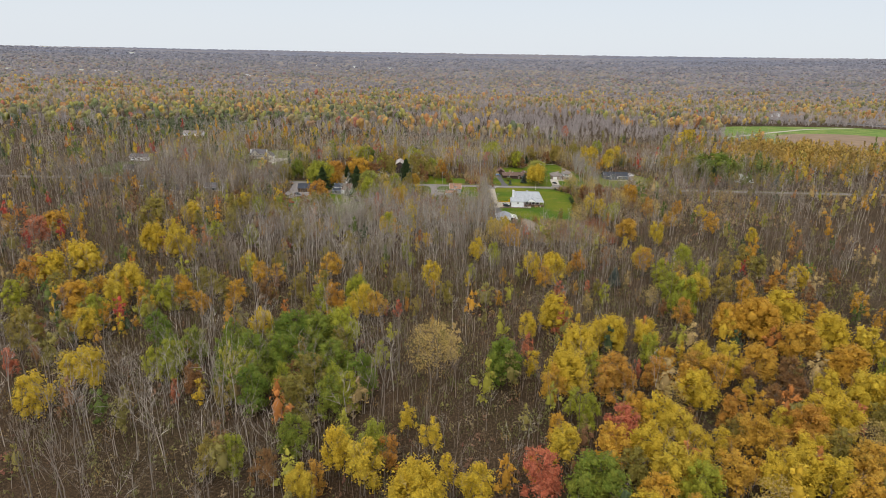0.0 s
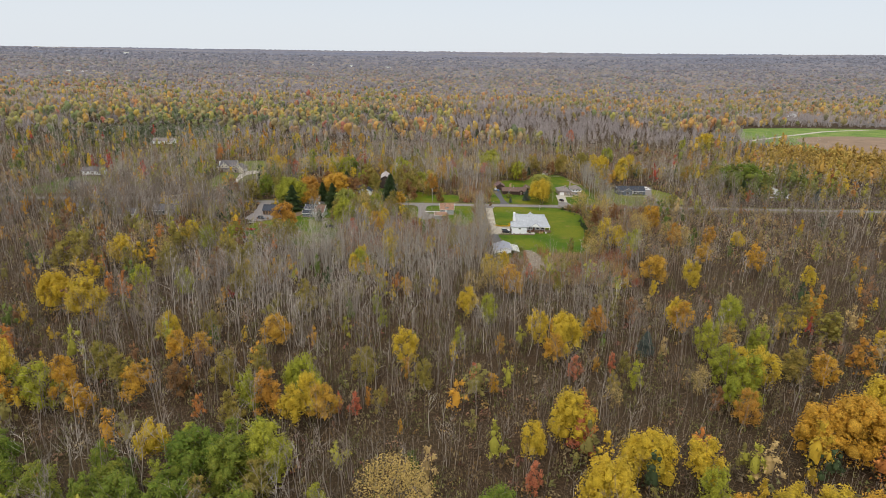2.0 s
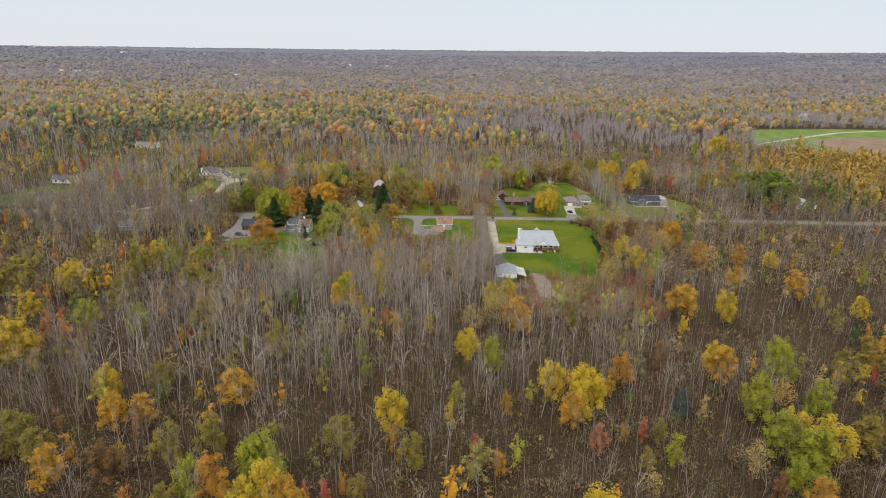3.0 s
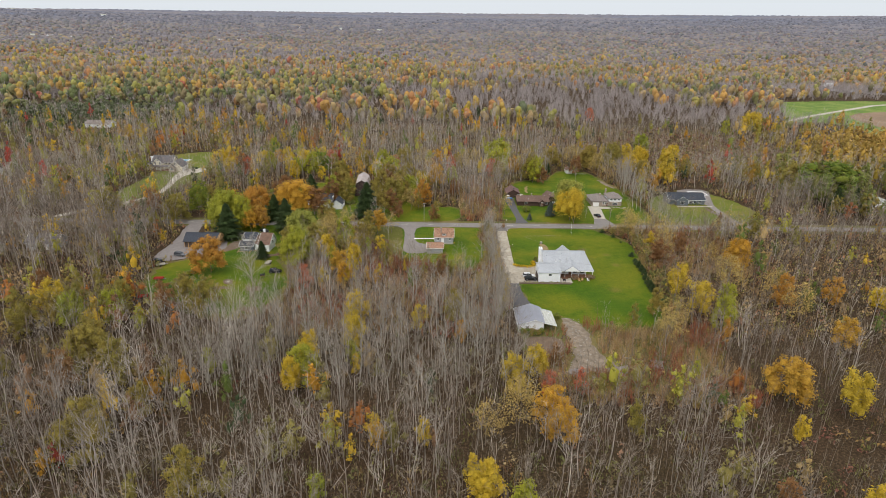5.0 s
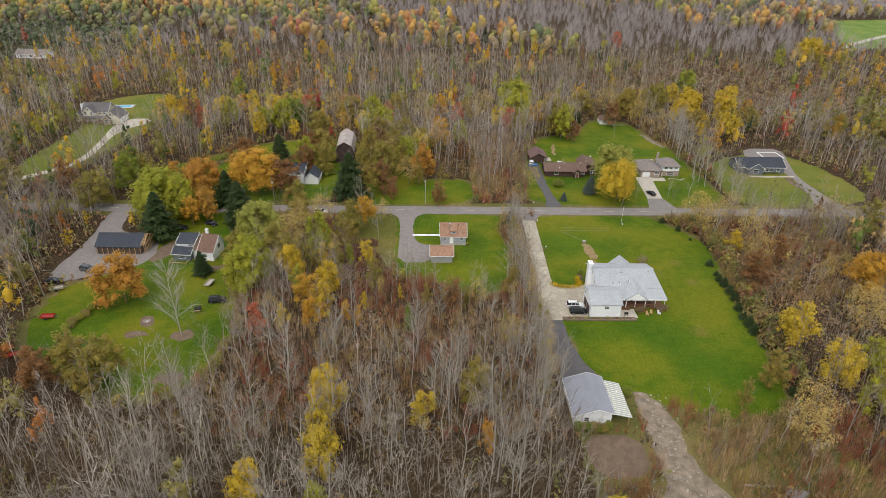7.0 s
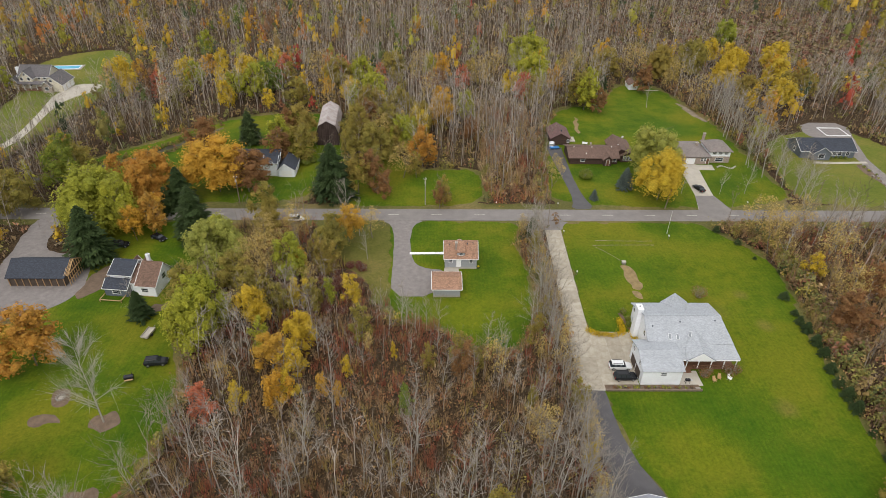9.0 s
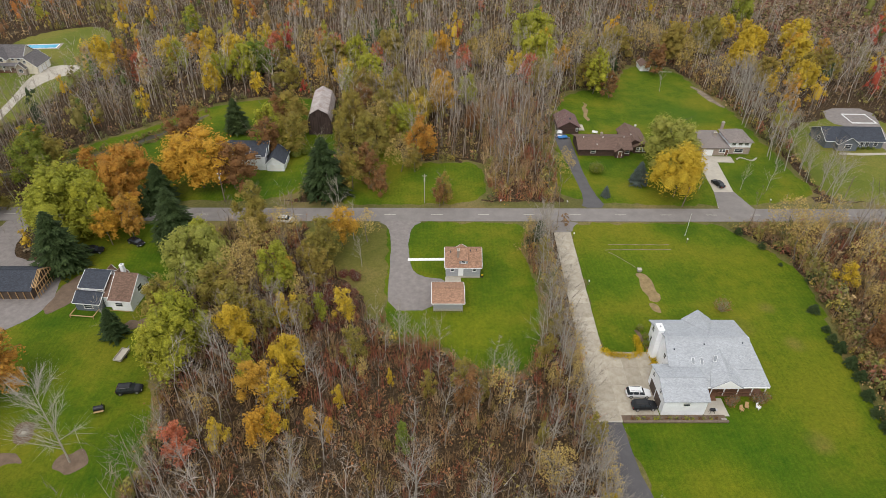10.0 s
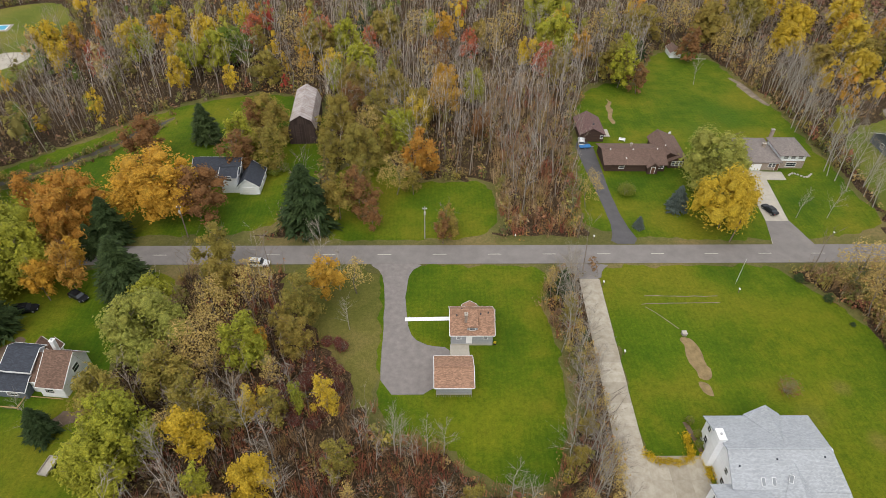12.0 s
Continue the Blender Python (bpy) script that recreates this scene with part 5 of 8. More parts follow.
car(46.6, 491.0, 80, PAINT["white"], "white van parked beside the brown garage")


def trailer(x, y, turn, paint, label):
    t = thing("yard_trailer", pose(x, y, 0.03, 0, 0, turn), label, "trailer")
    part("bed", boxes((-1.6, 1.6, -0.8, 0.8, 0.45, 0.6), bevel=0.03), paint, t)
    for s in ((-1.6, 1.6, -0.8, -0.74, 0.6, 0.9), (-1.6, 1.6, 0.74, 0.8, 0.6, 0.9), (-1.6, -1.54, -0.74, 0.74, 0.6, 0.9), (1.54, 1.6, -0.74, 0.74, 0.6, 0.9)):
        part("side_board", boxes(s), paint, t)
    part("drawbar", boxes((1.6, 2.6, -0.05, 0.05, 0.42, 0.52)), M_ROOF_METAL, t)
    for sy in (-0.9, 0.9):
        m = bmesh.new()
        bmesh.ops.create_cone(m, cap_ends=True, segments=14, radius1=0.3, radius2=0.3, depth=0.18, matrix=Matrix.Translation((-0.1, sy, 0.3)) @ Matrix.Rotation(math.pi / 2, 4, "X"))
        part("wheel", m, M_RUBBER, t)
    return t


trailer(-94.8, 388.8, 25, M_CONCRETE, "pale flat trailer loaded with scrap by the scrub")
trailer(-55.4, 392.2, 80, M_CONCRETE, "pale trailer heaped with scrap under the trees")
trailer(-90.0, 375.6, 5, PAINT["red"], "small red trailer on the grass")
trailer(-88.8, 360.4, 20, PAINT["red"], "red farm wagon at the yard's edge")
gr = thing("smoker_grill", pose(-54.1, 379.0, 0.03, 0, 0, 15), "black barrel smoker grill on the grass", "grill")
m = bmesh.new()
bmesh.ops.create_cone(m, cap_ends=True, segments=16, radius1=0.5, radius2=0.5, depth=1.7, matrix=Matrix.Translation((0, 0, 0.95)) @ Matrix.Rotation(math.pi / 2, 4, "Y"))
part("barrel", m, PAINT["black"], gr)
for sx in (-0.6, 0.6):
    for sy in (-0.3, 0.3):
        part("leg", boxes((sx - 0.04, sx + 0.04, sy - 0.04, sy + 0.04, 0, 0.7)), PAINT["black"], gr)
part("chimney_pipe", boxes((0.65, 0.77, -0.06, 0.06, 1.3, 1.9)), PAINT["black"], gr)
part("shelf", boxes((-0.8, 0.8, -0.85, -0.5, 0.75, 0.79)), M_TIMBER, gr)
fp = thing("fire_pit", pose(-65.2, 374.5, 0.05), "ring of pale stones round a fire pit", "fire pit")
for k in range(14):
    a = 2 * math.pi * k / 14
    part("stone", boxes((-0.16, 0.16, -0.12, 0.12, 0, 0.22), bevel=0.05), M_STONE, fp, at=pose(0.75 * math.cos(a), 0.75 * math.sin(a), 0, 0, 0, math.degrees(a)))
part("ash", boxes((-0.4, 0.4, -0.4, 0.4, 0, 0.05), bevel=0.02), M_CONCRETE, fp)

# flower hedge, chairs and firewood round the white house
for a, b in (((38.7, 394.2), (40.2, 392.7)), ((40.2, 392.6), (44.0, 392.3)), ((44.7, 392.4), (46.3, 393.2)), ((46.3, 393.5), (46.5, 397.6)), ((48.2, 393.4), (48.2, 389.2))):
    a, b = Vector(a), Vector(b)
    hedge = thing("flower_hedge", pose((a.x + b.x) / 2, (a.y + b.y) / 2, 0.05), "low hedge of yellow flowers at the driveway", "hedge")
    V, F = [], []
    rng = np.random.default_rng(int(a.x * 7))
    k = int(170 * (b - a).length)
    for i in range(k):
        p = a.lerp(b, rng.random())
        c0 = np.array([p.x - (a.x + b.x) / 2, p.y - (a.y + b.y) / 2, 0]) + np.array([rng.normal(0, 0.38), rng.normal(0, 0.38), 0.1 + 0.6 * rng.random()])
        d = rng.normal(0, 0.11, (3, 3))
        V += list(c0 + d)
        F.append((3 * i, 3 * i + 1, 3 * i + 2))
    part("blossom", tri_mesh("blossom", np.array(V), np.array(F), M_FLOWER), M_FLOWER, hedge)


def lawn_chair(x, y, turn, mat, label):
    c = thing("lawn_chair", pose(x, y, 0.03, 0, 0, turn), label, "chair", "chairs by the porch")
    part("seat", boxes((-0.3, 0.3, -0.3, 0.3, 0.36, 0.4)), mat, c)
    part("backrest", boxes((-0.3, 0.3, -0.03, 0.03, 0.0, 0.7)), mat, c, at=pose(0, 0.3, 0.38, -20, 0, 0))
    for sx in (-0.27, 0.27):
        for sy in (-0.25, 0.25):
            part("leg", boxes((sx - 0.03, sx + 0.03, sy - 0.03, sy + 0.03, 0, 0.36)), mat, c)
        part("armrest", boxes((sx - 0.06, sx + 0.06, -0.3, 0.3, 0.58, 0.62)), mat, c)


lawn_chair(60.9, 378.9, 10, M_TIMBER, "honey-coloured wooden lawn chair")
lawn_chair(62.1, 379.6, -15, M_TIMBER, "honey-coloured wooden lawn chair")
lawn_chair(64.2, 379.4, 30, M_TRIM, "white plastic lawn chair on the grass")

# posts and poles along the road
def pole(x, y, h, r, mat, lean, label, arm=0.0, name="utility_pole"):
    p = thing(name, pose(x, y, 0, lean[0], lean[1], 0), label, "pole")
    m = bmesh.new()
    bmesh.ops.create_cone(m, cap_ends=True, segments=10, radius1=r, radius2=r * 0.7, depth=h, matrix=Matrix.Translation((0, 0, h / 2)))
    part("shaft", m, mat, p)
    if arm:
        part("crossarm", boxes((-arm, arm, -0.06, 0.06, h - 0.7, h - 0.55)), mat, p)
        for k in (-0.85, 0.0, 0.85):
            part("insulator", boxes((arm * k - 0.05, arm * k + 0.05, -0.05, 0.05, h - 0.55, h - 0.35)), M_TRIM, p)
        part("transformer", boxes((-0.2, 0.2, -0.5, -0.12, h - 2.0, h - 1.2), bevel=0.06), M_CONCRETE, p)
    return p


pole(72.8, 447.9, 9.5, 0.16, M_POLE, (0, 6), "leaning brown wooden utility pole", 0.0)
pole(2.9, 448.9, 9.0, 0.13, M_BARK_PALE, (0, 0), "slim grey wooden utility pole", 0.5)
pole(38.0, 449.2, 6.5, 0.13, M_POLE, (0, 0), "brown wooden post by the road", 0.0)
pole(-50.5, 449.0, 9.0, 0.15, M_POLE, (0, 0), "brown wooden utility pole", 0.5)
pole(118.5, 450.5, 8.5, 0.13, M_POLE, (0, 0), "slim brown wooden utility pole", 0.0)
pole(69.0, 434.1, 7.2, 0.04, M_TRIM, (2, -1), "tall thin white flagpole", 0.0, "flagpole")
pole(-99.5, 455.0, 8.0, 0.1, M_BARK_PALE, (0, 0), "slim yard lamp post", 0.0, "lamp_post")
for x, y, lab in ((40.5, 433.5, "small white driveway marker on a post"), (40.4, 414.7, "small white driveway lamp on a post"), (68.5, 431.3, "small white yard marker"), (98.0, 450.2, "white mailbox on a wooden post"), (41.5, 448.6, "white mailbox on a wooden post"), (23.5, 448.8, "white mailbox on a wooden post")):
    mb = thing("marker_post", pose(x, y, 0.0), lab, "post")
    part("post", boxes((-0.05, 0.05, -0.05, 0.05, 0, 1.0)), M_POLE, mb)
    part("head", boxes((-0.12, 0.12, -0.25, 0.25, 1.0, 1.3), bevel=0.05), M_TRIM, mb)
well = thing("stone_planter", pose(53.3, 419.6, 0.03), "grey stone planter on the lawn", "planter")
part("bowl", boxes((-0.45, 0.45, -0.45, 0.45, 0, 0.7), bevel=0.12), M_STONE, well)
part("lid", boxes((-0.5, 0.5, -0.5, 0.5, 0.7, 0.8), bevel=0.03), M_CONCRETE, well)
# garden fence behind the garage
fence = thing("garden_fence", pose(41.8, 330, 0), "thin post and rail fence round the garden", "fence")
for k in range(5):
    for sx in (-5.6, 5.8):
        part("post", boxes((sx - 0.05, sx + 0.05, -7 + 3.4 * k - 0.05, -7 + 3.4 * k + 0.05, 0, 1.3)), M_POLE, fence)
for sx in (-5.6, 5.8):
    part("rail", boxes((sx - 0.03, sx + 0.03, -7, 6.6, 1.1, 1.18)), M_POLE, fence)
lg = thing("felled_log", pose(64.5, 324.0, 0.1, 0, 0, -3), "pale felled log lying in the rough clearing", "log")
m = bmesh.new()
bmesh.ops.create_cone(m, cap_ends=True, segments=9, radius1=0.22, radius2=0.14, depth=5.5, matrix=Matrix.Translation((0, 0, 0.15)) @ Matrix.Rotation(math.pi / 2, 4, "Y"))
part("stem", m, M_BARK_PALE, lg)
rk = thing("stone_step", pose(57.0, 376.9, 0.12), "small flat grey stone in the planting bed", "step")
part("slab", boxes((-0.5, 0.5, -0.3, 0.3, 0, 0.06), bevel=0.02), M_STONE, rk)
reel = thing("hose_reel", pose(16.3, 417.3, 0.0), "small yellow hose reel at the house corner", "hose reel")
part("drum", boxes((-0.25, 0.25, -0.2, 0.2, 0.35, 0.85), bevel=0.12), M_FLOWER, reel)
part("stand", boxes((-0.22, 0.22, -0.15, 0.15, 0.0, 0.4)), M_RUBBER, reel)
kg = thing("kettle_grill", pose(55.3, 378.5, 0.09), "small black covered grill on the patio", "grill")
part("body", boxes((-0.5, 0.5, -0.28, 0.28, 0.55, 1.05), bevel=0.1), PAINT["black"], kg)
part("side_shelf", boxes((0.5, 0.85, -0.25, 0.25, 0.8, 0.84)), M_ALLOY, kg)
for sx in (-0.42, 0.42):
    for sy in (-0.22, 0.22):
        part("leg", boxes((sx - 0.03, sx + 0.03, sy - 0.03, sy + 0.03, 0, 0.56)), PAINT["black"], kg)

# ---------------------------------------------------------------- trees that stand out: x, y, crown radius
ORANGE = [(-24, 108, 2.3), (-9, 116, 2.4), (88, 127, 4.8), (74, 135, 3.6), (49, 150, 5.4), (60, 152, 3.9), (72, 158, 3.7), (86, 200, 3.2), (-35, 201, 3.8), (-10, 206, 1.2), (-151, 222, 5.1), (-1, 222, 1.5), (54, 226, 1.1), (27, 236, 1.6), (61, 253, 3.2), (-204, 287, 3.8), (16, 332, 1.8), (94, 333, 1.9), (124, 358, 3.5), (142, 360, 3.3), (-74, 383, 5.6), (-68, 432, 3.3), (-75, 443, 4.6), (-76, 452, 6.3), (-87, 456, 3.5), (2, 473, 4.2), (55, 543, 4.2), (166, 558, 3.2), (23, 854, 3.9)]
LIME_SOUTH = [(55, 104, 4), (-42, 114, 2.7), (-13, 119, 3.1), (38, 134, 2.8), (45, 158, 2.8), (63, 166, 3.4), (-28, 176, 5.1), (-144, 198, 3.7), (-40, 202, 3.2), (85, 207, 2.7), (-28, 208, 4.6), (92, 213, 4.2), (63, 217, 2.2), (89, 221, 4.1), (91, 237, 3.9), (106, 237, 3.1), (14, 240, 2), (-11, 255, 1.7), (105, 255, 4.1), (25, 260, 3.1), (109, 263, 3.3), (-14, 266, 2), (-103, 281, 3.8), (-87, 281, 3.5), (-25, 308, 4.1), (77, 312, 1.3), (-50, 313, 2), (-13, 317, 2.1), (-79, 337, 2.1), (98, 342, 3.3)]
LIME_MIDDLE = [(105, 356, 2.9), (-45, 389, 5.2), (-30, 386, 2.4), (-44, 395, 5), (-18, 402, 1.6), (-28, 412, 3.9), (-48, 423, 3.6), (-77, 434, 4.9), (-86, 436, 8.4), (-86, 444, 4), (-44, 482, 4), (-5, 483, 4.4), (-3, 488, 3.4), (-17, 526, 5.2), (65, 526, 4.5), (-73, 530, 3.5), (-65, 534, 4.9), (69, 538, 3.7), (-91, 543, 3.7), (-24, 546, 4.7), (47, 547, 6.4), (50, 578, 8.1), (-101, 590, 3.8), (157, 616, 5.5), (255, 702, 4.1)]
YELLOW_SOUTH = [(-3, 100, 4.9), (-26, 105, 2.8), (9, 105, 3.4), (70, 106, 4.1), (82, 106, 4.1), (-14, 109, 4), (50, 109, 4.1), (-20, 115, 3.6), (83, 116, 3.8), (47, 117, 3.8), (0, 122, 2.6), (65, 122, 2.6), (57, 124, 3.9), (98, 129, 4.1), (-6, 130, 2.3), (-97, 134, 4), (111, 140, 5.2), (68, 141, 4.4), (102, 144, 3.8), (-92, 147, 5), (36, 149, 5.3), (83, 158, 4.1), (28, 160, 2.4), (41, 164, 5), (133, 174, 4.5), (-107, 176, 3.8), (54, 176, 5.3), (124, 179, 5.5), (-55, 181, 3.2), (30, 184, 2.8)]
YELLOW_MIDDLE = [(38, 190, 4.7), (-28, 196, 3.1), (118, 198, 6), (-24, 199, 3.8), (-110, 211, 5.9), (96, 216, 4.5), (-145, 222, 5.1), (93, 225, 3.4), (-1, 227, 3.6), (12, 231, 1.5), (-138, 233, 6.4), (47, 237, 4.8), (-76, 240, 3.2), (40, 244, 3.5), (130, 255, 2), (-112, 258, 5.6), (89, 259, 3.6), (-125, 265, 5.3), (18, 265, 3.4), (19, 269, 2.3), (16, 273, 1.7), (6, 283, 1.8), (-5, 285, 1.8), (90, 286, 1.9), (109, 297, 3.7), (158, 300, 2.9), (-27, 304, 2.9), (29, 306, 3.2), (-12, 312, 1.3), (35, 312, 2.9)]
YELLOW_NORTH = [(-127, 316, 5.1), (-26, 319, 2.9), (-14, 325, 3.5), (-16, 334, 2.7), (3, 338, 2.6), (-15, 341, 3.5), (93, 350, 4.1), (154, 354, 3), (31, 357, 1.7), (91, 365, 4.1), (-31, 371, 1.7), (-22, 373, 1.8), (-12, 379, 1.1), (-22, 379, 2.6), (-22, 387, 3.1), (-13, 402, 2.4), (-3, 384, 0.7), (-33, 394, 3.5), (-25, 400, 2.4), (97, 412, 2.4), (72, 453, 6.4), (0, 494, 3.5), (-72, 518, 3.4), (142, 527, 4.7), (65, 532, 3.1), (-119, 537, 4.8), (-79, 539, 3.9), (-96, 545, 3.7), (150, 547, 5.2), (-73, 549, 4.3), (129, 549, 5), (137, 562, 5.3)]
YELLOW_FAR = [(164, 576, 5.6), (142, 578, 4), (136, 584, 4), (-136, 690, 4.4), (285, 719, 8.5), (36, 779, 3.4)]
OLIVE_SOUTH = [(42, 111, 3.6), (-47, 114, 3), (-35, 137, 4.2), (-33, 148, 4.4), (-122, 170, 4.8), (-43, 196, 3), (-7, 203, 1.9), (4, 215, 2.8), (56, 215, 1.7), (-86, 218, 4.1), (-13, 219, 3.6), (62, 225, 1.8), (129, 242, 1.3), (137, 249, 4.2), (125, 257, 3.3), (136, 263, 3.7), (-65, 281, 5.1), (54, 289, 2.3), (-60, 294, 2.8), (-59, 307, 2.2), (-72, 308, 4.3), (-82, 313, 5.1), (29, 314, 1.6), (-145, 314, 6), (-85, 321, 4.2), (70, 344, 1.6), (14, 346, 3.3), (79, 351, 2.7), (-64, 352, 3.9), (-71, 352, 3.9)]
OLIVE_MIDDLE = [(-110, 441, 5.4), (23, 371, 1.1), (14, 381, 1.3), (4, 382, 1.4), (10, 384, 2), (-10, 390, 2.5), (27, 391, 1.6), (-20, 423, 3.7), (-143, 449, 6.1), (8, 449, 2.5), (-17, 456, 3.8), (-101, 464, 3.7), (-13, 464, 3.1), (0, 466, 2.3), (-13, 476, 4.9), (-22, 477, 3.2), (-37, 477, 4.2), (-7, 481, 3.3), (-45, 482, 3.3), (-20, 490, 4.8), (-40, 492, 5.3), (-10, 493, 4.3), (-34, 495, 3.5), (1, 498, 4.7), (-7, 507, 4.9), (-25, 509, 4.1), (-18, 513, 4.7), (213, 514, 7.9), (-46, 524, 4.3)]
OLIVE_NORTH = [(64, 530, 4.6), (131, 531, 4.7), (193, 539, 3.9), (-33, 544, 5.6), (-12, 554, 5.8), (81, 563, 6.2), (107, 564, 6.3), (123, 571, 6.5)]
RED = [(40, 122, 1.3), (-67, 143, 1.3), (-117, 155, 2.3), (58, 160, 1.5), (28, 172, 1.9), (-123, 178, 2.1), (42, 187, 2.8), (-13, 201, 1.7), (-17, 202, 1.2), (18, 219, 1.2), (47, 222, 2.1), (59, 227, 1.4), (-184, 277, 4.9), (37, 305, 1.9), (45, 306, 1.8), (-36, 368, 2.6), (-102, 530, 3.4), (41, 532, 3.9), (18, 546, 3.1), (-58, 551, 2.9), (-58, 558, 3), (17, 585, 2.6), (30, 629, 1.8), (298, 720, 3.8), (152, 758, 4.4)]
GOLD_SOUTH = [(61, 107, 4.1), (91, 110, 4.2), (21, 112, 1.8), (72, 122, 3.9), (29, 127, 2.3), (49, 132, 3.5), (115, 156, 5.7), (91, 156, 4.8), (110, 170, 5.3), (95, 187, 5.2), (106, 187, 6.7), (-1, 192, 0.7), (-120, 194, 5.4), (-80, 197, 3), (-21, 197, 3.7), (-88, 205, 3.2), (-70, 206, 3.2), (-91, 210, 3), (23, 212, 1.7), (116, 218, 3.6), (-67, 227, 3.3), (43, 231, 3.1), (55, 245, 1.9), (90, 255, 3.7), (-4, 282, 2), (37, 284, 3.3), (35, 290, 3.9), (-185, 292, 5.1), (96, 301, 4.9), (144, 319, 4.3)]
GOLD_MIDDLE = [(127, 328, 3.7), (-24, 372, 2.6), (-13, 372, 1.1), (-16, 374, 1.3), (-27, 381, 3.1), (122, 387, 4.7), (-17, 429, 3.4), (-27, 414, 2.3), (-72, 429, 2.9), (-69, 437, 2.6), (-58, 456, 8.6), (-115, 547, 3.1), (154, 558, 4.1), (-74, 712, 3.4), (-102, 909, 4.1)]
RUSSET = [(-34, 110, 2.9), (87, 141, 3.3), (-63, 145, 2.9), (-38, 151, 2.3), (97, 152, 4), (81, 206, 1.9), (-61, 209, 3.3), (75, 264, 2.6), (-82, 302, 4.1), (41, 318, 2), (-77, 348, 3.8), (11, 379, 2.6), (7, 447, 1.9), (-9, 452, 2.2), (-125, 454, 4.2), (-49.5, 456, 5.6), (-13, 458, 3.9), (-44, 474, 4.2), (-69, 480, 4.8), (-44, 492, 4.2), (18, 493, 2.8), (70, 522, 3), (95, 547, 4)]
GREEN = [(33, 104, 5.6), (-31, 121, 3.7), (-26, 136, 3.5), (-45, 139, 4.5), (-19, 149, 4.5), (-28, 154, 4.6), (18, 156, 4.7), (-42, 157, 4.6), (-52, 160, 4.7), (-35, 171, 5), (-43, 175, 5.9), (0, 370, 1.7), (-44, 397, 2.6), (-104, 459, 4.8), (-107, 468, 4.5), (225, 502, 13.9), (-60, 539, 5.1)]
TAN_SOUTH = [(61, 141, 2.9), (1, 161, 7.2), (54, 205, 2.4), (79, 213, 3.2), (98, 239, 3.3), (142, 286, 1.9), (20, 287, 3.3), (28, 292, 4.6), (40, 306, 1.5), (61, 311, 1.1), (76, 332, 4), (80, 338, 3.9), (125, 349, 4.5), (121, 362, 3.9), (24, 363, 2.9), (111, 370, 5), (-35, 377, 1.8), (17, 380, 2.6), (27, 384, 1.5), (-8, 385, 1.5), (19, 391, 1.3), (115, 394, 3.2), (-23, 407, 2.2), (-36, 411, 4.8), (-36, 421, 3.6), (-31, 427, 3.7), (25, 427, 2.6), (-11, 431, 2.6), (42, 461, 2.7)]
TAN_MIDDLE = [(-4, 466, 3.7), (-12, 487, 4.5), (-38, 507, 3.7), (-34, 522, 3.8), (4, 525, 4.4), (111, 528, 4.3), (25, 547, 4.8), (107, 549, 5), (-42, 553, 5.8), (0, 555, 5.9), (64, 557, 6.1), (32, 562, 5.1), (96, 569, 6.4)]
CONIFER = [(31.2, 431, 1.9), (33.4, 418.5, 0.9), (73, 240, 2.3), (-59, 398, 2.1), (-79, 420, 4.6), (-57, 431, 4.4), (-69, 444, 2.4), (-66, 447, 3.6), (53, 453, 1), (-24, 453, 5.1), (64, 460, 2.1), (-57, 491, 3.4), (77, 547, 2.2), (49, 785, 3)]
PALE = [(-47, 414, 6.4), (75, 468, 7.5)]
PLANTED = [("O", ORANGE), ("l", LIME_SOUTH), ("l", LIME_MIDDLE), ("Y", YELLOW_SOUTH), ("Y", YELLOW_MIDDLE), ("Y", YELLOW_NORTH), ("Y", YELLOW_FAR), ("o", OLIVE_SOUTH), ("o", OLIVE_MIDDLE), ("o", OLIVE_NORTH), ("R", RED), ("G", GOLD_SOUTH), ("G", GOLD_MIDDLE), ("n", RUSSET), ("g", GREEN), ("t", TAN_SOUTH), ("t", TAN_MIDDLE), ("c", CONIFER), ("p", PALE)]


# ---------------------------------------------------------------- how a tree grows
def tube(a, b, r0, r1, sides=3):
    """Vertices and triangles of one tapered stem from a to b."""
    a, b = np.asarray(a, float), np.asarray(b, float)
    d = b - a
    d = d / (np.linalg.norm(d) + 1e-9)
    u = np.cross(d, (0.3, 0.9, 0.1) if abs(d[2]) > 0.8 else (0, 0, 1))
    u /= np.linalg.norm(u)
    v = np.cross(d, u)
    ang = np.arange(sides) * 2 * math.pi / sides
    ring = np.cos(ang)[:, None] * u + np.sin(ang)[:, None] * v
    if r1 <= 0:
        V = np.concatenate([a + r0 * ring, [b]])
        F = [(i, (i + 1) % sides, sides) for i in range(sides)]
    else:
        V = np.concatenate([a + r0 * ring, b + r1 * ring])
        F = []
        for i in range(sides):
            j = (i + 1) % sides
            F += [(i, j, sides + j), (i, sides + j, sides + i)]
    return V, np.array(F)


def gather(pieces):
    V, F, o = [], [], 0
    for v, f in pieces:
        V.append(v)
        F.append(f + o)
        o += len(v)
    return np.concatenate(V), np.concatenate(F)


def twig(a, b, w, rng):
    """A twig as one slim triangle."""
    a, b = np.asarray(a, float), np.asarray(b, float)
    s = rng.normal(0, 1, 3)
    s = s / np.linalg.norm(s) * w
    return np.array([a - s, a + s, b]), np.array([(0, 1, 2)])


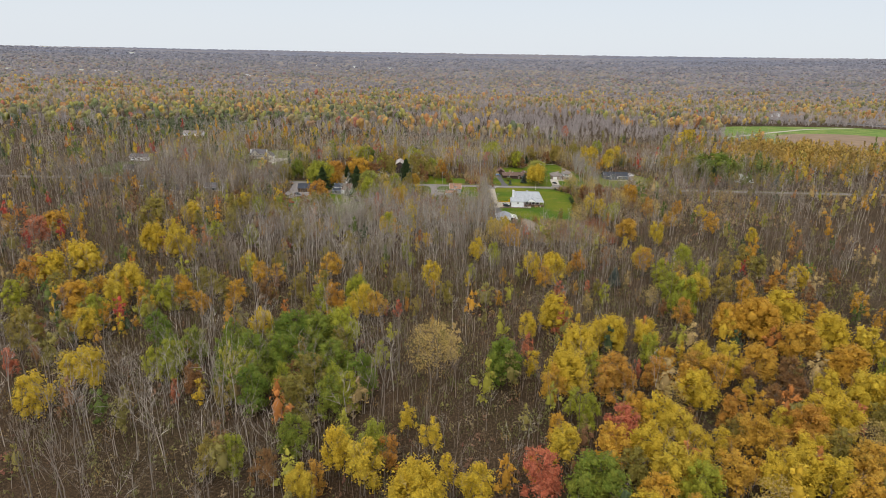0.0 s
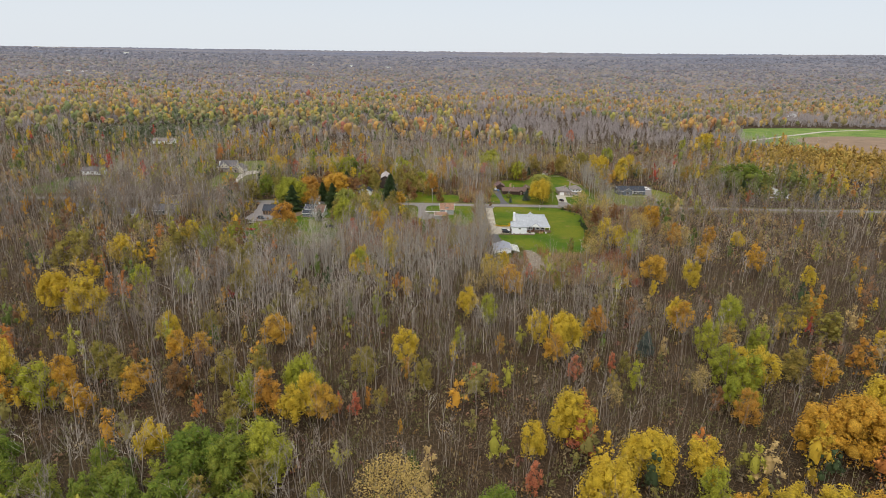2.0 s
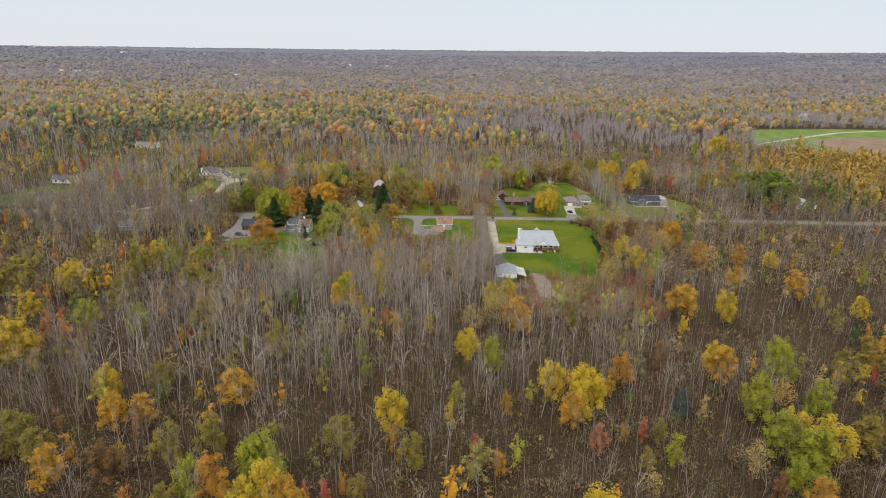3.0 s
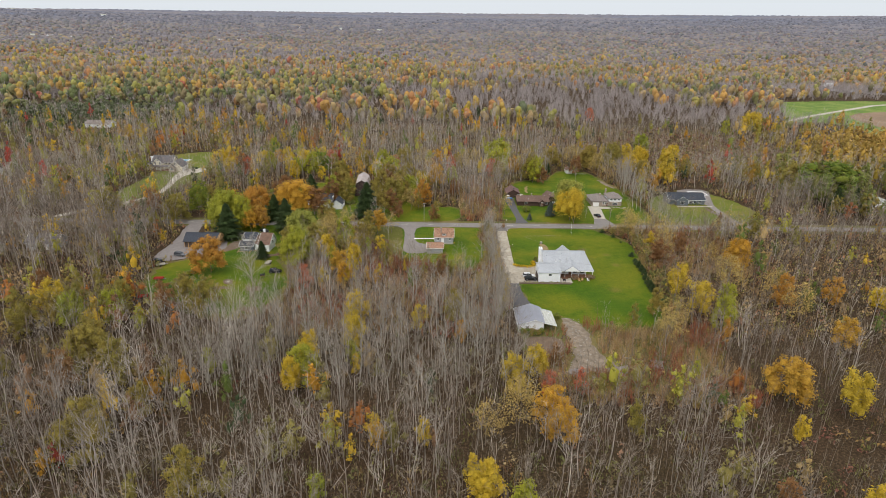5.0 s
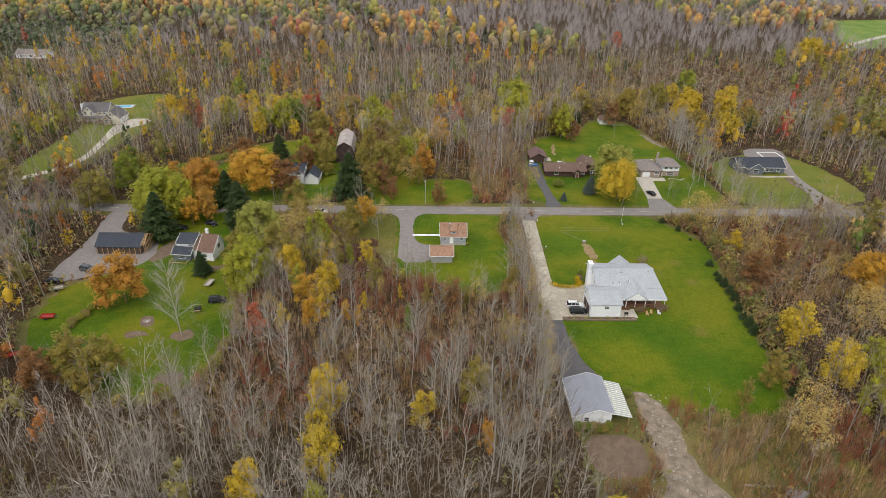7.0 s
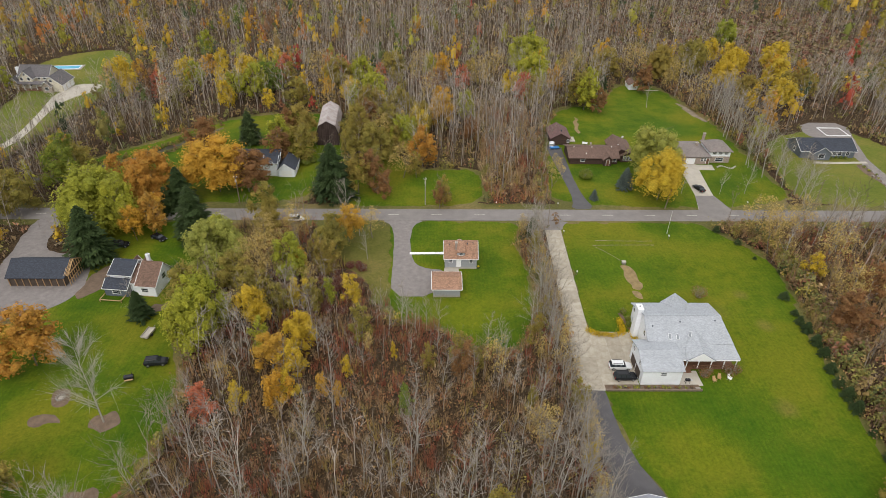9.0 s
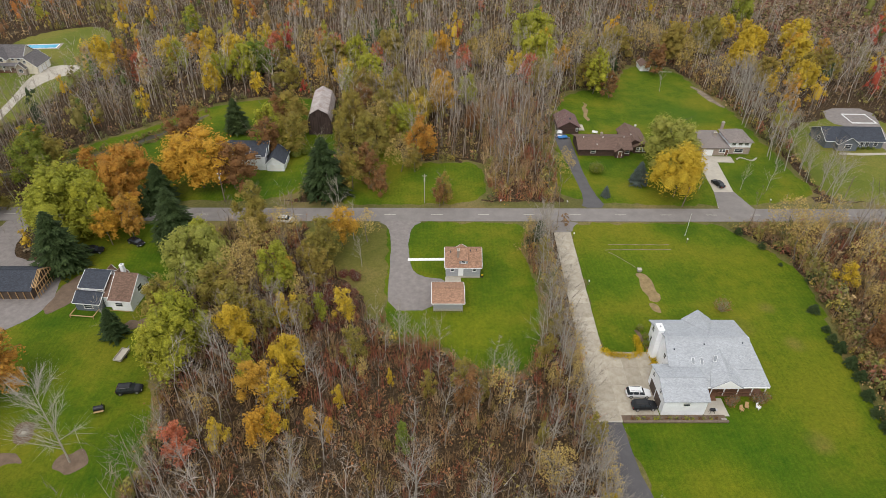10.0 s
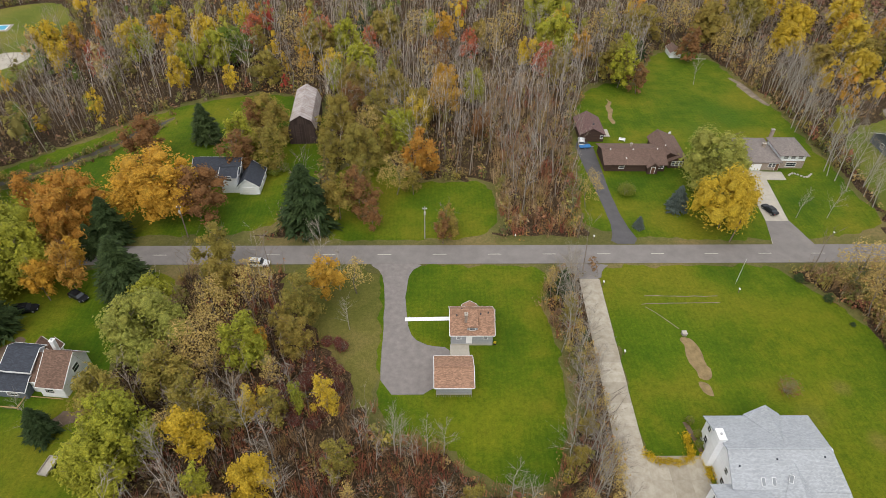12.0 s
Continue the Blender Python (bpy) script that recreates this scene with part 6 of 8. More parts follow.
def bare_tree(h, rng, limbs, twigs, spread=0.28, sides=3, first=0.3, fine=0.035):
    """Trunk in bent lengths, rising limbs and twigs that get finer towards the tips. Returns trunk and branches."""
    r = 0.0075 * h + 0.03
    pts = [np.zeros(3)]
    for k in range(3):
        pts.append(np.array([rng.normal(0, 0.025 * h), rng.normal(0, 0.025 * h), h * (k + 1) / 3.0]))
    P = [tube(pts[k], pts[k + 1], r * (1 - 0.3 * k), r * (1 - 0.3 * (k + 1)) if k < 2 else 0.0, sides) for k in range(3)]
    B = []

    def stem(t):
        k = min(2, int(t * 3))
        return pts[k] + (pts[k + 1] - pts[k]) * (t * 3 - k)
    for i in range(limbs):
        t = first + (0.95 - first) * (i + rng.random()) / limbs
        a = stem(t)
        ang = rng.random() * 2 * math.pi
        ln = spread * h * (1.2 - 0.8 * t) * (0.6 + 0.7 * rng.random())
        d = np.array([math.cos(ang), math.sin(ang), 0.7 + 0.9 * rng.random()])
        b = a + d * ln
        if sides > 3:
            P.append(tube(a, b, r * 0.5 * (1.15 - t), 0.0, 3))
        else:
            P.append(twig(a, b, r * 0.5 * (1.15 - t), rng))
        for j in range(max(1, twigs // limbs)):
            s = 0.2 + 0.8 * rng.random()
            q = a + (b - a) * s
            dd = d + rng.normal(0, 0.7, 3) + np.array([0, 0, 0.25])
            B.append(twig(q, q + dd * ln * 0.42, fine, rng))
    return gather(P), gather(B)


def joined(pair, dim):
    """Trunk and branches in one set of arrays, with a shade for each vertex: fine twigs are darker than the stem."""
    (v0, f0), (v1, f1) = pair
    return np.concatenate([v0, v1]), np.concatenate([f0, f1 + len(v0)]), np.concatenate([np.ones(len(v0)), np.full(len(v1), dim)])


def leaf_cloud(n, centres, radii, size, rng, up=0.25, single=False, loose=0.34):
    """Leaf clumps as bent four-cornered sprays (single: three-cornered) set round the lobes of a crown, faced outwards."""
    centres, radii = np.asarray(centres, float), np.asarray(radii, float)
    w = (radii.prod(1)) ** (2 / 3)
    k = rng.choice(len(centres), n, p=w / w.sum())
    d = rng.normal(0, 1, (n, 3)) + np.array([0, 0, up])
    d /= np.linalg.norm(d, axis=1)[:, None]
    c = centres[k] + d * radii[k] * (0.74 + 0.36 * rng.random((n, 1)) + 0.3 * rng.random((n, 1)) ** 5)
    nn = d + rng.normal(0, loose, (n, 3)) + np.array([0, 0, 0.8])
    nn /= np.linalg.norm(nn, axis=1)[:, None]
    u = np.cross(nn, rng.normal(0, 1, (n, 3)))
    u /= np.linalg.norm(u, axis=1)[:, None]
    v = np.cross(nn, u)
    s = size * (0.55 + 0.8 * rng.random((n, 1)))
    jit = lambda: 0.6 + 0.8 * rng.random((n, 1))
    a, b = c + u * s * jit(), c + v * s * jit() * 0.8
    e, f = c - u * s * jit(), c - v * s * jit() * 0.8
    a, e = a - nn * s * 0.3, e - nn * s * 0.3
    if single:
        V = np.stack([a, b + v * s * 0.3, e - v * s * 0.5], 1).reshape(-1, 3)
        return V, np.arange(3 * n).reshape(-1, 3)
    V = np.stack([a, b, e, f], 1).reshape(-1, 3)
    o = np.arange(n)[:, None] * 4
    F = np.concatenate([o + [0, 1, 2], o + [0, 2, 3]], 1).reshape(-1, 3)
    return V, F


def crown_lobes(R, H, base, rng, lobes, slim=False):
    """Lobes of an egg-shaped crown: widest under the middle, lopsided, each lobe a bough of its own."""
    C, S = [], []
    L = H - base
    lean, swell = rng.random() * 6.28, 0.12 + 0.2 * rng.random()
    for i in range(lobes):
        t = (i + rng.random()) / lobes
        prof = math.sqrt(max(0.02, 1 - ((t - 0.32) / (0.74 if t > 0.32 else 0.6)) ** 2))
        a = i * 2.4 + rng.normal(0, 0.5)
        off = R * prof * (0.3 + 0.52 * math.sqrt(rng.random())) * (1 + swell * math.cos(a - lean))
        q = R * (0.13 + 0.17 * prof) * (0.7 + 0.6 * rng.random())
        C.append((off * math.cos(a), off * math.sin(a), base + L * (0.10 + 0.80 * t)))
        S.append((q, q, q * (0.95 if not slim else 1.5) * (0.8 + 0.5 * rng.random())))
    C.append((0, 0, base + 0.40 * L))
    S.append((R * 0.5, R * 0.5, 0.36 * L))
    C.append((rng.normal(0, 0.07) * R, rng.normal(0, 0.07) * R, base + 0.86 * L))
    S.append((R * 0.22, R * 0.22, 0.13 * L))
    return C, S


RING = [(math.cos(1.2566 * i), math.sin(1.2566 * i)) for i in range(5)]
BALL = np.array([(0, 0, 1)] + [(0.894 * a, 0.894 * b, 0.447) for a, b in RING] + [(0.894 * (a * 0.81 - b * 0.588), 0.894 * (b * 0.81 + a * 0.588), -0.447) for a, b in RING])
BALL_F = np.array([(0, 1 + i, 1 + (i + 1) % 5) for i in range(5)] + [(1 + i, 6 + i, 1 + (i + 1) % 5) for i in range(5)] + [(1 + (i + 1) % 5, 6 + i, 6 + (i + 1) % 5) for i in range(5)])


def foliage(R, H, base, rng, lobes, leaves, size, slim=False, body=0.0):
    """A crown of leaf sprays set round its boughs, looser at the outline; body: how far close growth fills the boughs."""
    C, S = crown_lobes(R, H, base, rng, lobes, slim)
    P = [leaf_cloud(leaves, C, S, size, rng, 0.45, True, 0.5)]
    if body:
        P += [(BALL * rng.uniform(0.7, 1.2, (11, 1)) * np.asarray(q) * body + np.asarray(c), BALL_F) for c, q in zip(C, S)]
    return gather(P)


def tree_height(R):
    return 4.5 + 2.25 * min(R, 4.0) + 0.8 * max(0.0, R - 4.0)


KIND = {"Y": "yellow autumn", "G": "golden autumn", "O": "orange autumn", "R": "red autumn", "g": "green leafy", "l": "yellow-green autumn", "o": "olive-brown autumn", "n": "russet autumn", "t": "thin tan autumn", "p": "pale green leafy", "c": "dark green"}
SIZES = ((2.0, 900, 0.155, 12), (3.6, 2000, 0.205, 22), (5.4, 3800, 0.24, 34), (7.6, 6400, 0.265, 48))
SPECIES = {"Y": "poplar_tree", "G": "maple_tree", "O": "maple_tree", "R": "maple_tree", "g": "oak_tree", "o": "oak_tree", "n": "oak_tree", "t": "oak_tree", "l": "ash_tree", "p": "ash_tree", "c": "spruce_tree"}
_crowns, _trunks = {}, {}


def broadleaf(kind, size, variant, coarse):
    key = (kind, size, variant, coarse)
    if key not in _crowns:
        rng = np.random.default_rng(100 * size + 10 * variant + ord(kind))
        R, n, leaf, lobes = SIZES[size]
        H = tree_height(R)
        if coarse:
            n, leaf = int(n * 0.3), leaf * 1.75
        if kind == "t":
            V, F = foliage(R, H, 0.2 * H, rng, lobes, int(n * 0.85), leaf * (0.55 if coarse else 0.66), size == 0)
        else:
            V, F = foliage(R, H, (0.18 if kind in "YG" else 0.05) * H, rng, lobes, n, leaf, size == 0 or kind in "Yl", 0.66)
        _crowns[key] = tri_mesh("crown", V, F, LEAVES[kind])
    tk = (size, variant)
    if tk not in _trunks:
        rng = np.random.default_rng(900 + 10 * size + variant)
        R = SIZES[size][0]
        V, F = gather(bare_tree(tree_height(R) * 0.95, rng, 12, 36, 0.26, 5))
        _trunks[tk] = tri_mesh("trunk", V, F, M_BARK)
    return _crowns[key], _trunks[tk]


def conifer(R, variant):
    """A spruce: tiers of drooping sprays round a straight stem."""
    key = ("c", variant)
    if key not in _crowns:
        rng = np.random.default_rng(40 + variant)
        H, n = 9.0, 3900 if variant < 3 else 500
        t = rng.random(n) ** 0.75
        t = np.clip(np.round(t * 20) / 20 + rng.normal(0, 0.012, n), 0.0, 0.99)
        a = rng.random(n) * 2 * math.pi
        tier = np.round(t * 20)
        rad = 3.0 * (1 - t) ** 0.68 * (0.3 + 0.7 * np.sqrt(rng.random(n))) * (0.8 + 0.22 * np.sin(a * 4 + tier * 2.1 + variant) + 0.2 * np.sin(tier * 1.7 + variant))
        z = 0.4 + t * (H - 0.5) - 0.2 * rad
        c = np.stack([rad * np.cos(a), rad * np.sin(a), z], 1)
        out = np.stack([np.cos(a), np.sin(a), -0.3 + 0 * a], 1) + rng.normal(0, 0.25, (n, 3))
        side = np.stack([-np.sin(a), np.cos(a), 0 * a], 1)
        s = (0.22 + 0.3 * (1 - t))[:, None] * (0.7 + 0.6 * rng.random((n, 1))) * (1 if variant < 3 else 1.9)
        V = np.stack([c + out * s, c - out * s * 0.6 + side * s * 0.5, c - out * s * 0.6 - side * s * 0.5], 1).reshape(-1, 3)
        F = np.arange(3 * n).reshape(-1, 3)
        _crowns[key] = tri_mesh("crown", V, F, LEAVES["c"])
        _trunks[key] = tri_mesh("trunk", *tube((0, 0, 0), (0, 0, H), 0.2, 0.0, 6), M_BARK)
    return _crowns[key], _trunks[key]


CLEAR = [LONG_GRASS, LAWN_HOUSE, LAWN_CAPE, LAWN_MEADOW, LAWN_RANCH, LAWN_BLUE, LAWN_YARD, LAWN_BACK, LAWN_FARM, LAWN_WEST, FIELD, TRACK, GARDEN, CONCRETE, ASPHALT_LANE, DRIVE_CAPE, DRIVE_RANCH, DRIVE_GREY, DRIVE_BLUE, DRIVE_FARM, DRIVE_TIMBER, ROAD_STRIP,
         [(31, 338), (47, 338), (47, 353), (31, 353)], [(-100, 408), (-76, 408), (-76, 420), (-100, 420)], [(-156, 402), (-140, 402), (-140, 414), (-156, 414)], [(-284, 685), (-256, 685), (-256, 702), (-284, 702)], [(232, 478), (250, 478), (250, 496), (232, 496)], [(-260, 515), (-238, 515), (-238, 530), (-260, 530)]]


def open_ground(x, y, margin):
    bad = np.zeros(len(x), bool)
    for poly in CLEAR:
        for dx, dy in ((0, 0), (margin, 0), (-margin, 0), (0, margin), (0, -margin)):
            bad |= inside(x + dx, y + dy, poly)
    return bad


rt = random.Random(5)
taken = []


def plant(kind, x, y, R):
    v = rt.randrange(3)
    if kind == "c":
        crown, trunk = conifer(R, v)
        s = R / 3.0 * 1.4
        sz = s * 0.82
    else:
        k = 0 if R < 2.7 else 1 if R < 4.6 else 2 if R < 6.3 else 3
        crown, trunk = broadleaf(kind, k, v, max(1.41 * abs(x), y - 335) > 180)
        s = 1.17 * R / SIZES[k][0]
        sz = tree_height(R) / tree_height(SIZES[k][0]) * rt.uniform(0.92, 1.08)
    size = "small" if R < 2.7 else "tall" if R < 4.6 else "large spreading"
    t = thing(SPECIES[kind], pose(x, y, 0, rt.gauss(0, 1.5), rt.gauss(0, 1.5), rt.uniform(0, 360)), size + " " + KIND[kind] + (" spruce with dense needles" if kind == "c" else " tree among the bare woods"), "tree", KIND[kind] + " trees")
    t.scale = (s, s, sz)
    part("trunk", trunk, M_BARK, t)
    if kind == "c" and x > 45 and y < 466:
        crown = crown.copy()
        crown.materials[0] = LEAVES["s"]
        t["label"] = "small blue-grey spruce on the lawn"
    part("crown", crown, LEAVES[kind], t)
    taken.append((x, y, R))


for kind, group in PLANTED:
    for x, y, R in group:
        # the barn stands clear
        if -40 < x < -23 and 484 < y < 513:
            continue
        if not inside(np.array([float(x)]), np.array([float(y)]), LAWN_CAPE)[0]:
            plant(kind, x, y, R)
# groves that close up round the trees above: centre, spread, how many, kinds
for cx, cy, sx_, sy_, count, kinds in ((100, 120, 34, 20, 120, "YYGGYooOlltnoGRY"), (-44, 160, 13, 10, 30, "ggglogogl"), (150, 205, 22, 18, 16, "YGGoOn"), (-108, 200, 20, 12, 12, "YYGol"), (-33, 412, 9, 12, 11, "lootto"), (-90, 340, 14, 10, 10, "ootnl"), (-45, 235, 12, 20, 6, "oonG"), (-25, 508, 16, 10, 12, "oolYGn"), (-70, 552, 34, 12, 14, "YGloRY"), (45, 560, 26, 16, 7, "olY"), (150, 545, 24, 16, 7, "YGo"), (-105, 325, 26, 22, 14, "ootnYo"), (104, 416, 9, 20, 6, "otttnY"), (100, 434, 9, 4, 2, "tn"), (225, 478, 22, 9, 9, "gcogc"), (150, 432, 16, 4, 7, "ttoGt")):
    made = tries = 0
    while made < count and tries < 900:
        tries += 1
        x, y, R = rt.gauss(cx, sx_), rt.gauss(cy, sy_), rt.uniform(2.3, 4.3)
        if all(math.hypot(x - u, y - v) > 0.72 * (R + q) for u, v, q in taken) and not open_ground(np.array([x]), np.array([y]), 1.5)[0]:
            if not (-40 < x < -23 and 484 < y < 513):
                plant(rt.choice(kinds), x, y, R)
            made += 1
# half-bare tan trees in the hedgerow beside the driveway
for k in range(18):
    plant("t" if k % 5 else "o", 31.0 + rt.gauss(0, 1.0), 347 + 4.9 * k + rt.uniform(-1.5, 1.5), rt.uniform(1.3, 2.1))
# the loose row of young evergreens along the lawn's edge
EDGE = [(83.2, 435.4, 0.5), (86.5, 429.2, 0.45), (88.0, 422.1, 0.25), (92.5, 415.8, 0.6), (92.3, 409.7, 0.4), (87.9, 405.8, 0.55), (87.4, 399.8, 0.42), (86.9, 396.6, 0.5), (87.2, 394.0, 0.6), (87.1, 389.9, 0.62), (87.0, 386.3, 0.58), (86.0, 381.9, 0.6)]
y = 378.0
while y > 346:
    EDGE.append((85.6 - 0.07 * (378 - y) + rt.uniform(-0.6, 0.6), y, rt.uniform(0.4, 0.68)))
    y -= rt.choice((2.8, 3.4, 4.2, 5.6))
for x, y, s in EDGE:
    crown, trunk = conifer(1, 3 + rt.randrange(2))
    t = thing("young_spruce", pose(x, y, 0, 0, 0, rt.uniform(0, 360)), "low dark green young spruce edging the lawn", "tree", "evergreens along the lawn")
    t.scale = (s * 0.85, s * 0.85, s * rt.uniform(0.38, 0.52))
    part("trunk", trunk, M_BARK, t)
    part("crown", crown, LEAVES["c"], t)


def twiggy_bush(x, y, r, h, seed, twig_mat, leaf_mat, leaves, label):
    """A bush of many arching stems, with a thin veil of leaves."""
    g = np.random.default_rng(seed)
    sp = []
    for j in range(70):
        a0 = g.random() * 6.28
        q = g.random() ** 0.6
        foot = np.array([0.12 * r * math.cos(a0), 0.12 * r * math.sin(a0), 0.0])
        top = np.array([r * q * math.cos(a0), r * q * math.sin(a0), h * (1.05 - 0.45 * q * q)])
        sp.append(twig(foot, top, 0.03, g))
        for k in range(3):
            m = foot + (top - foot) * (0.35 + 0.5 * g.random())
            sp.append(twig(m, m + (top - foot) * 0.35 + g.normal(0, 0.16 * r, 3), 0.018, g))
    t = thing("bush", pose(x, y, 0.0), label, "bush")
    part("stem_clump", tri_mesh("stem_clump", *gather(sp), twig_mat), twig_mat, t)
    if leaves:
        part("foliage", tri_mesh("foliage", *leaf_cloud(leaves, [(0, 0, 0.55 * h)], [(r * 0.85, r * 0.85, 0.45 * h)], 0.13, g, 0.4, True), leaf_mat), leaf_mat, t)


twiggy_bush(67.5, 406.0, 2.3, 3.0, 71, M_TWIG, LEAVES["n"], 260, "rounded reddish-brown twiggy bush on the lawn")
for k, (x, y, r) in enumerate(((59.2, 380.2, 1.2), (60.4, 381.0, 1.0), (64.6, 380.9, 1.5), (66.2, 381.4, 1.2))):
    twiggy_bush(x, y, r, 1.7, 80 + k, M_TWIG, LEAVES["n"], 150, "brown half-bare bush in front of the porch")
for k, (x, y, r) in enumerate(((48.4, 397.2, 0.8), (48.0, 395.4, 0.7), (47.9, 399.8, 0.8))):
    twiggy_bush(x, y, r, 1.5, 90 + k, M_TWIG, LEAVES["g"], 300, "green leafy bush beside the white house")
for k in range(9):
    twiggy_bush(-83.2 + 0.36 * k + rt.uniform(-0.6, 0.6), 370.6 + 1.5 * k, rt.uniform(1.0, 1.5), rt.uniform(1.0, 1.8), 200 + k, M_TWIG, LEAVES["o" if k % 3 else "l"], 420, "olive shrub in the row across the yard")
for k in range(6):
    twiggy_bush(137.6 + 1.7 * k, 482.9, rt.uniform(0.5, 0.8), rt.uniform(0.7, 1.1), 220 + k, M_TWIG, LEAVES["g"], 260, "clipped green shrub before the blue house")
for k in range(7):
    twiggy_bush(148.6 + rt.uniform(-1, 1.5), 459 + 2.9 * k, rt.uniform(0.4, 0.7), rt.uniform(0.5, 1.0), 230 + k, M_TWIG, LEAVES["l" if k % 2 else "g"], 160, "small shrub in the mulch bed by the drive")
for k, (x, y, r) in enumerate(((-35.8, 474.6, 1.9), (-33.6, 476.4, 1.5), (-38.0, 478.0, 1.3))):
    twiggy_bush(x, y, r, 2.0, 250 + k, M_TWIG, LEAVES["g"], 900, "dense green bush beside the white house")
M_CRIMSON = leaf_material("leaves_dull_crimson", (0.13, 0.045, 0.04), (0.18, 0.06, 0.05), (0.15, 0.075, 0.05))
for k in range(26):
    twiggy_bush(-18.0 + rt.uniform(-6.0, 6.0), 408.5 + rt.uniform(-9, 9), rt.uniform(1.1, 1.9), rt.uniform(1.3, 2.4), 270 + k, M_TWIG, M_CRIMSON, 420, "dull crimson shrub at the edge of the long grass")
twiggy_bush(53.3, 466.6, 2.4, 2.8, 310, M_TWIG, LEAVES["g"], 1900, "round dark olive bush before the brown house")
twiggy_bush(8.8, 453.4, 2.0, 2.2, 311, M_TWIG, LEAVES["n"], 700, "rounded russet bush on the meadow")
twiggy_bush(-11.5, 456.0, 1.9, 2.6, 312, M_TWIG, LEAVES["n"], 500, "rounded twiggy brown bush on the meadow")
twiggy_bush(47.0, 348.3, 1.3, 2.0, 130, M_TWIG, LEAVES["g"], 700, "round dark green bush beside the garage")
for k in range(7):
    twiggy_bush(34.6 + 1.0 * k, 337.9 + rt.uniform(-0.3, 0.3), rt.uniform(0.8, 1.1), rt.uniform(1.5, 2.1), 140 + k, M_TWIG, LEAVES["o" if k % 2 else "g"], 420, "olive bush along the garage wall")
for k in range(16):
    twiggy_bush(40.5 + 1.0 * k + rt.uniform(-0.3, 0.3), 377.1, rt.uniform(0.3, 0.6), rt.uniform(0.3, 0.7), 110 + k, M_TWIG, LEAVES["l" if k % 3 else "n"], 30, "low ragged plant in the bed along the wall")

# ---------------------------------------------------------------- the woods
def patch(x, y, scale, seed):
    return np.array([noise.noise((a * scale, b * scale, seed)) for a, b in zip(x, y)])


def near(x, y, cx, cy, r):
    return np.exp(-((x - cx) ** 2 + (y - cy) ** 2) / (2 * r * r))


def scatter(models, x, y, s, sz, turn, lean, tint, which):
    """Joins many copies of a few models into one set of arrays."""
    Vs, Fs, Ts, o = [], [], [], 0
    for k, model in enumerate(models):
        V, F = model[0], model[1]
        shade = model[2] if len(model) > 2 else np.ones(len(V))
        idx = np.where(which == k)[0]
        if not len(idx):
            continue
        c, sn = np.cos(turn[idx]), np.sin(turn[idx])
        P = V[None] * np.stack([s[idx], s[idx], sz[idx]], 1)[:, None]
        X = P[..., 0] * c[:, None] - P[..., 1] * sn[:, None] + x[idx][:, None] + P[..., 2] * lean[idx, 0][:, None]
        Y = P[..., 0] * sn[:, None] + P[..., 1] * c[:, None] + y[idx][:, None] + P[..., 2] * lean[idx, 1][:, None]
        rr = np.hypot(x[idx] - CENTRE[0], y[idx] - CENTRE[1])
        Z = P[..., 2] + land_height(rr, x[idx])[:, None]
        Vs.append(np.stack([X, Y, Z], -1).reshape(-1, 3))
        n, m = len(idx), len(V)
        Fs.append((F[None] + (np.arange(n) * m)[:, None, None]).reshape(-1, 3) + o)
        Ts.append((tint[idx][:, None] * shade[None, :, None]).reshape(-1, 3))
        o += n * m
    return np.concatenate(Vs), np.concatenate(Fs), np.concatenate(Ts)


rng = np.random.default_rng(11)
PALETTE = np.array([(0.44, 0.29, 0.03), (0.42, 0.22, 0.03), (0.38, 0.15, 0.04), (0.32, 0.06, 0.04), (0.10, 0.13, 0.03), (0.28, 0.26, 0.04), (0.20, 0.17, 0.05), (0.22, 0.12, 0.06), (0.34, 0.24, 0.10), (0.05, 0.07, 0.03)])


def wedge(n, y0, y1, slope, extra):
    """Points spread evenly over the part of the plain that lies ahead."""
    y = np.sqrt(rng.random(n) * (y1 ** 2 - y0 ** 2) + y0 ** 2)
    x = (rng.random(n) * 2 - 1) * (slope * y + extra)
    return x, y


# single bare trees: hedgerow beside the driveway, edges of the yards, the wood that the camera passes nearest
_bare = []
for k in range(8):
    pair = bare_tree(13.0, np.random.default_rng(150 + k), 18, 270, 0.18 if k < 5 else 0.25, 5, 0.25, 0.022)
    _bare.append((tri_mesh("trunk", *pair[0], M_BARK_PALE), tri_mesh("crown", *pair[1], M_TWIG)))
spots = [(-54.7, 368.7, 1.35)] + [(30.8 + rt.gauss(0, 1.6), 344 + 1.6 * k + rt.uniform(-1, 1), rt.uniform(0.6, 0.95)) for k in range(58)]
spots += [(-60.5, 398.5, 0.75), (-4.5, 392, 0.6), (3.5, 394, 0.65), (-11.5, 421, 0.7), (-14.5, 432, 0.85), (-19, 436, 0.9), (92.5, 457, 0.62), (100.1, 457, 0.68), (80.6, 456.8, 0.5), (91, 529, 0.7), (116, 470, 0.9), (119, 462, 0.85)]
spots += [(114.0 + rt.gauss(0, 2.2), 450 + 2.3 * k, rt.uniform(0.8, 1.25)) for k in range(34)]
spots += [(100 + rt.uniform(-8, 40), rt.uniform(420, 439), rt.uniform(0.6, 1.1)) for _ in range(26)]
sx = np.array([rt.uniform(-58, 32) for _ in range(250)])
sy = np.array([rt.uniform(300, 400) for _ in range(250)])
free = ~open_ground(sx, sy, 1.5)
spots += [(a, b, rt.uniform(0.75, 1.25) if b < 362 else rt.uniform(0.55, 0.95)) for a, b in zip(sx[free], sy[free])]
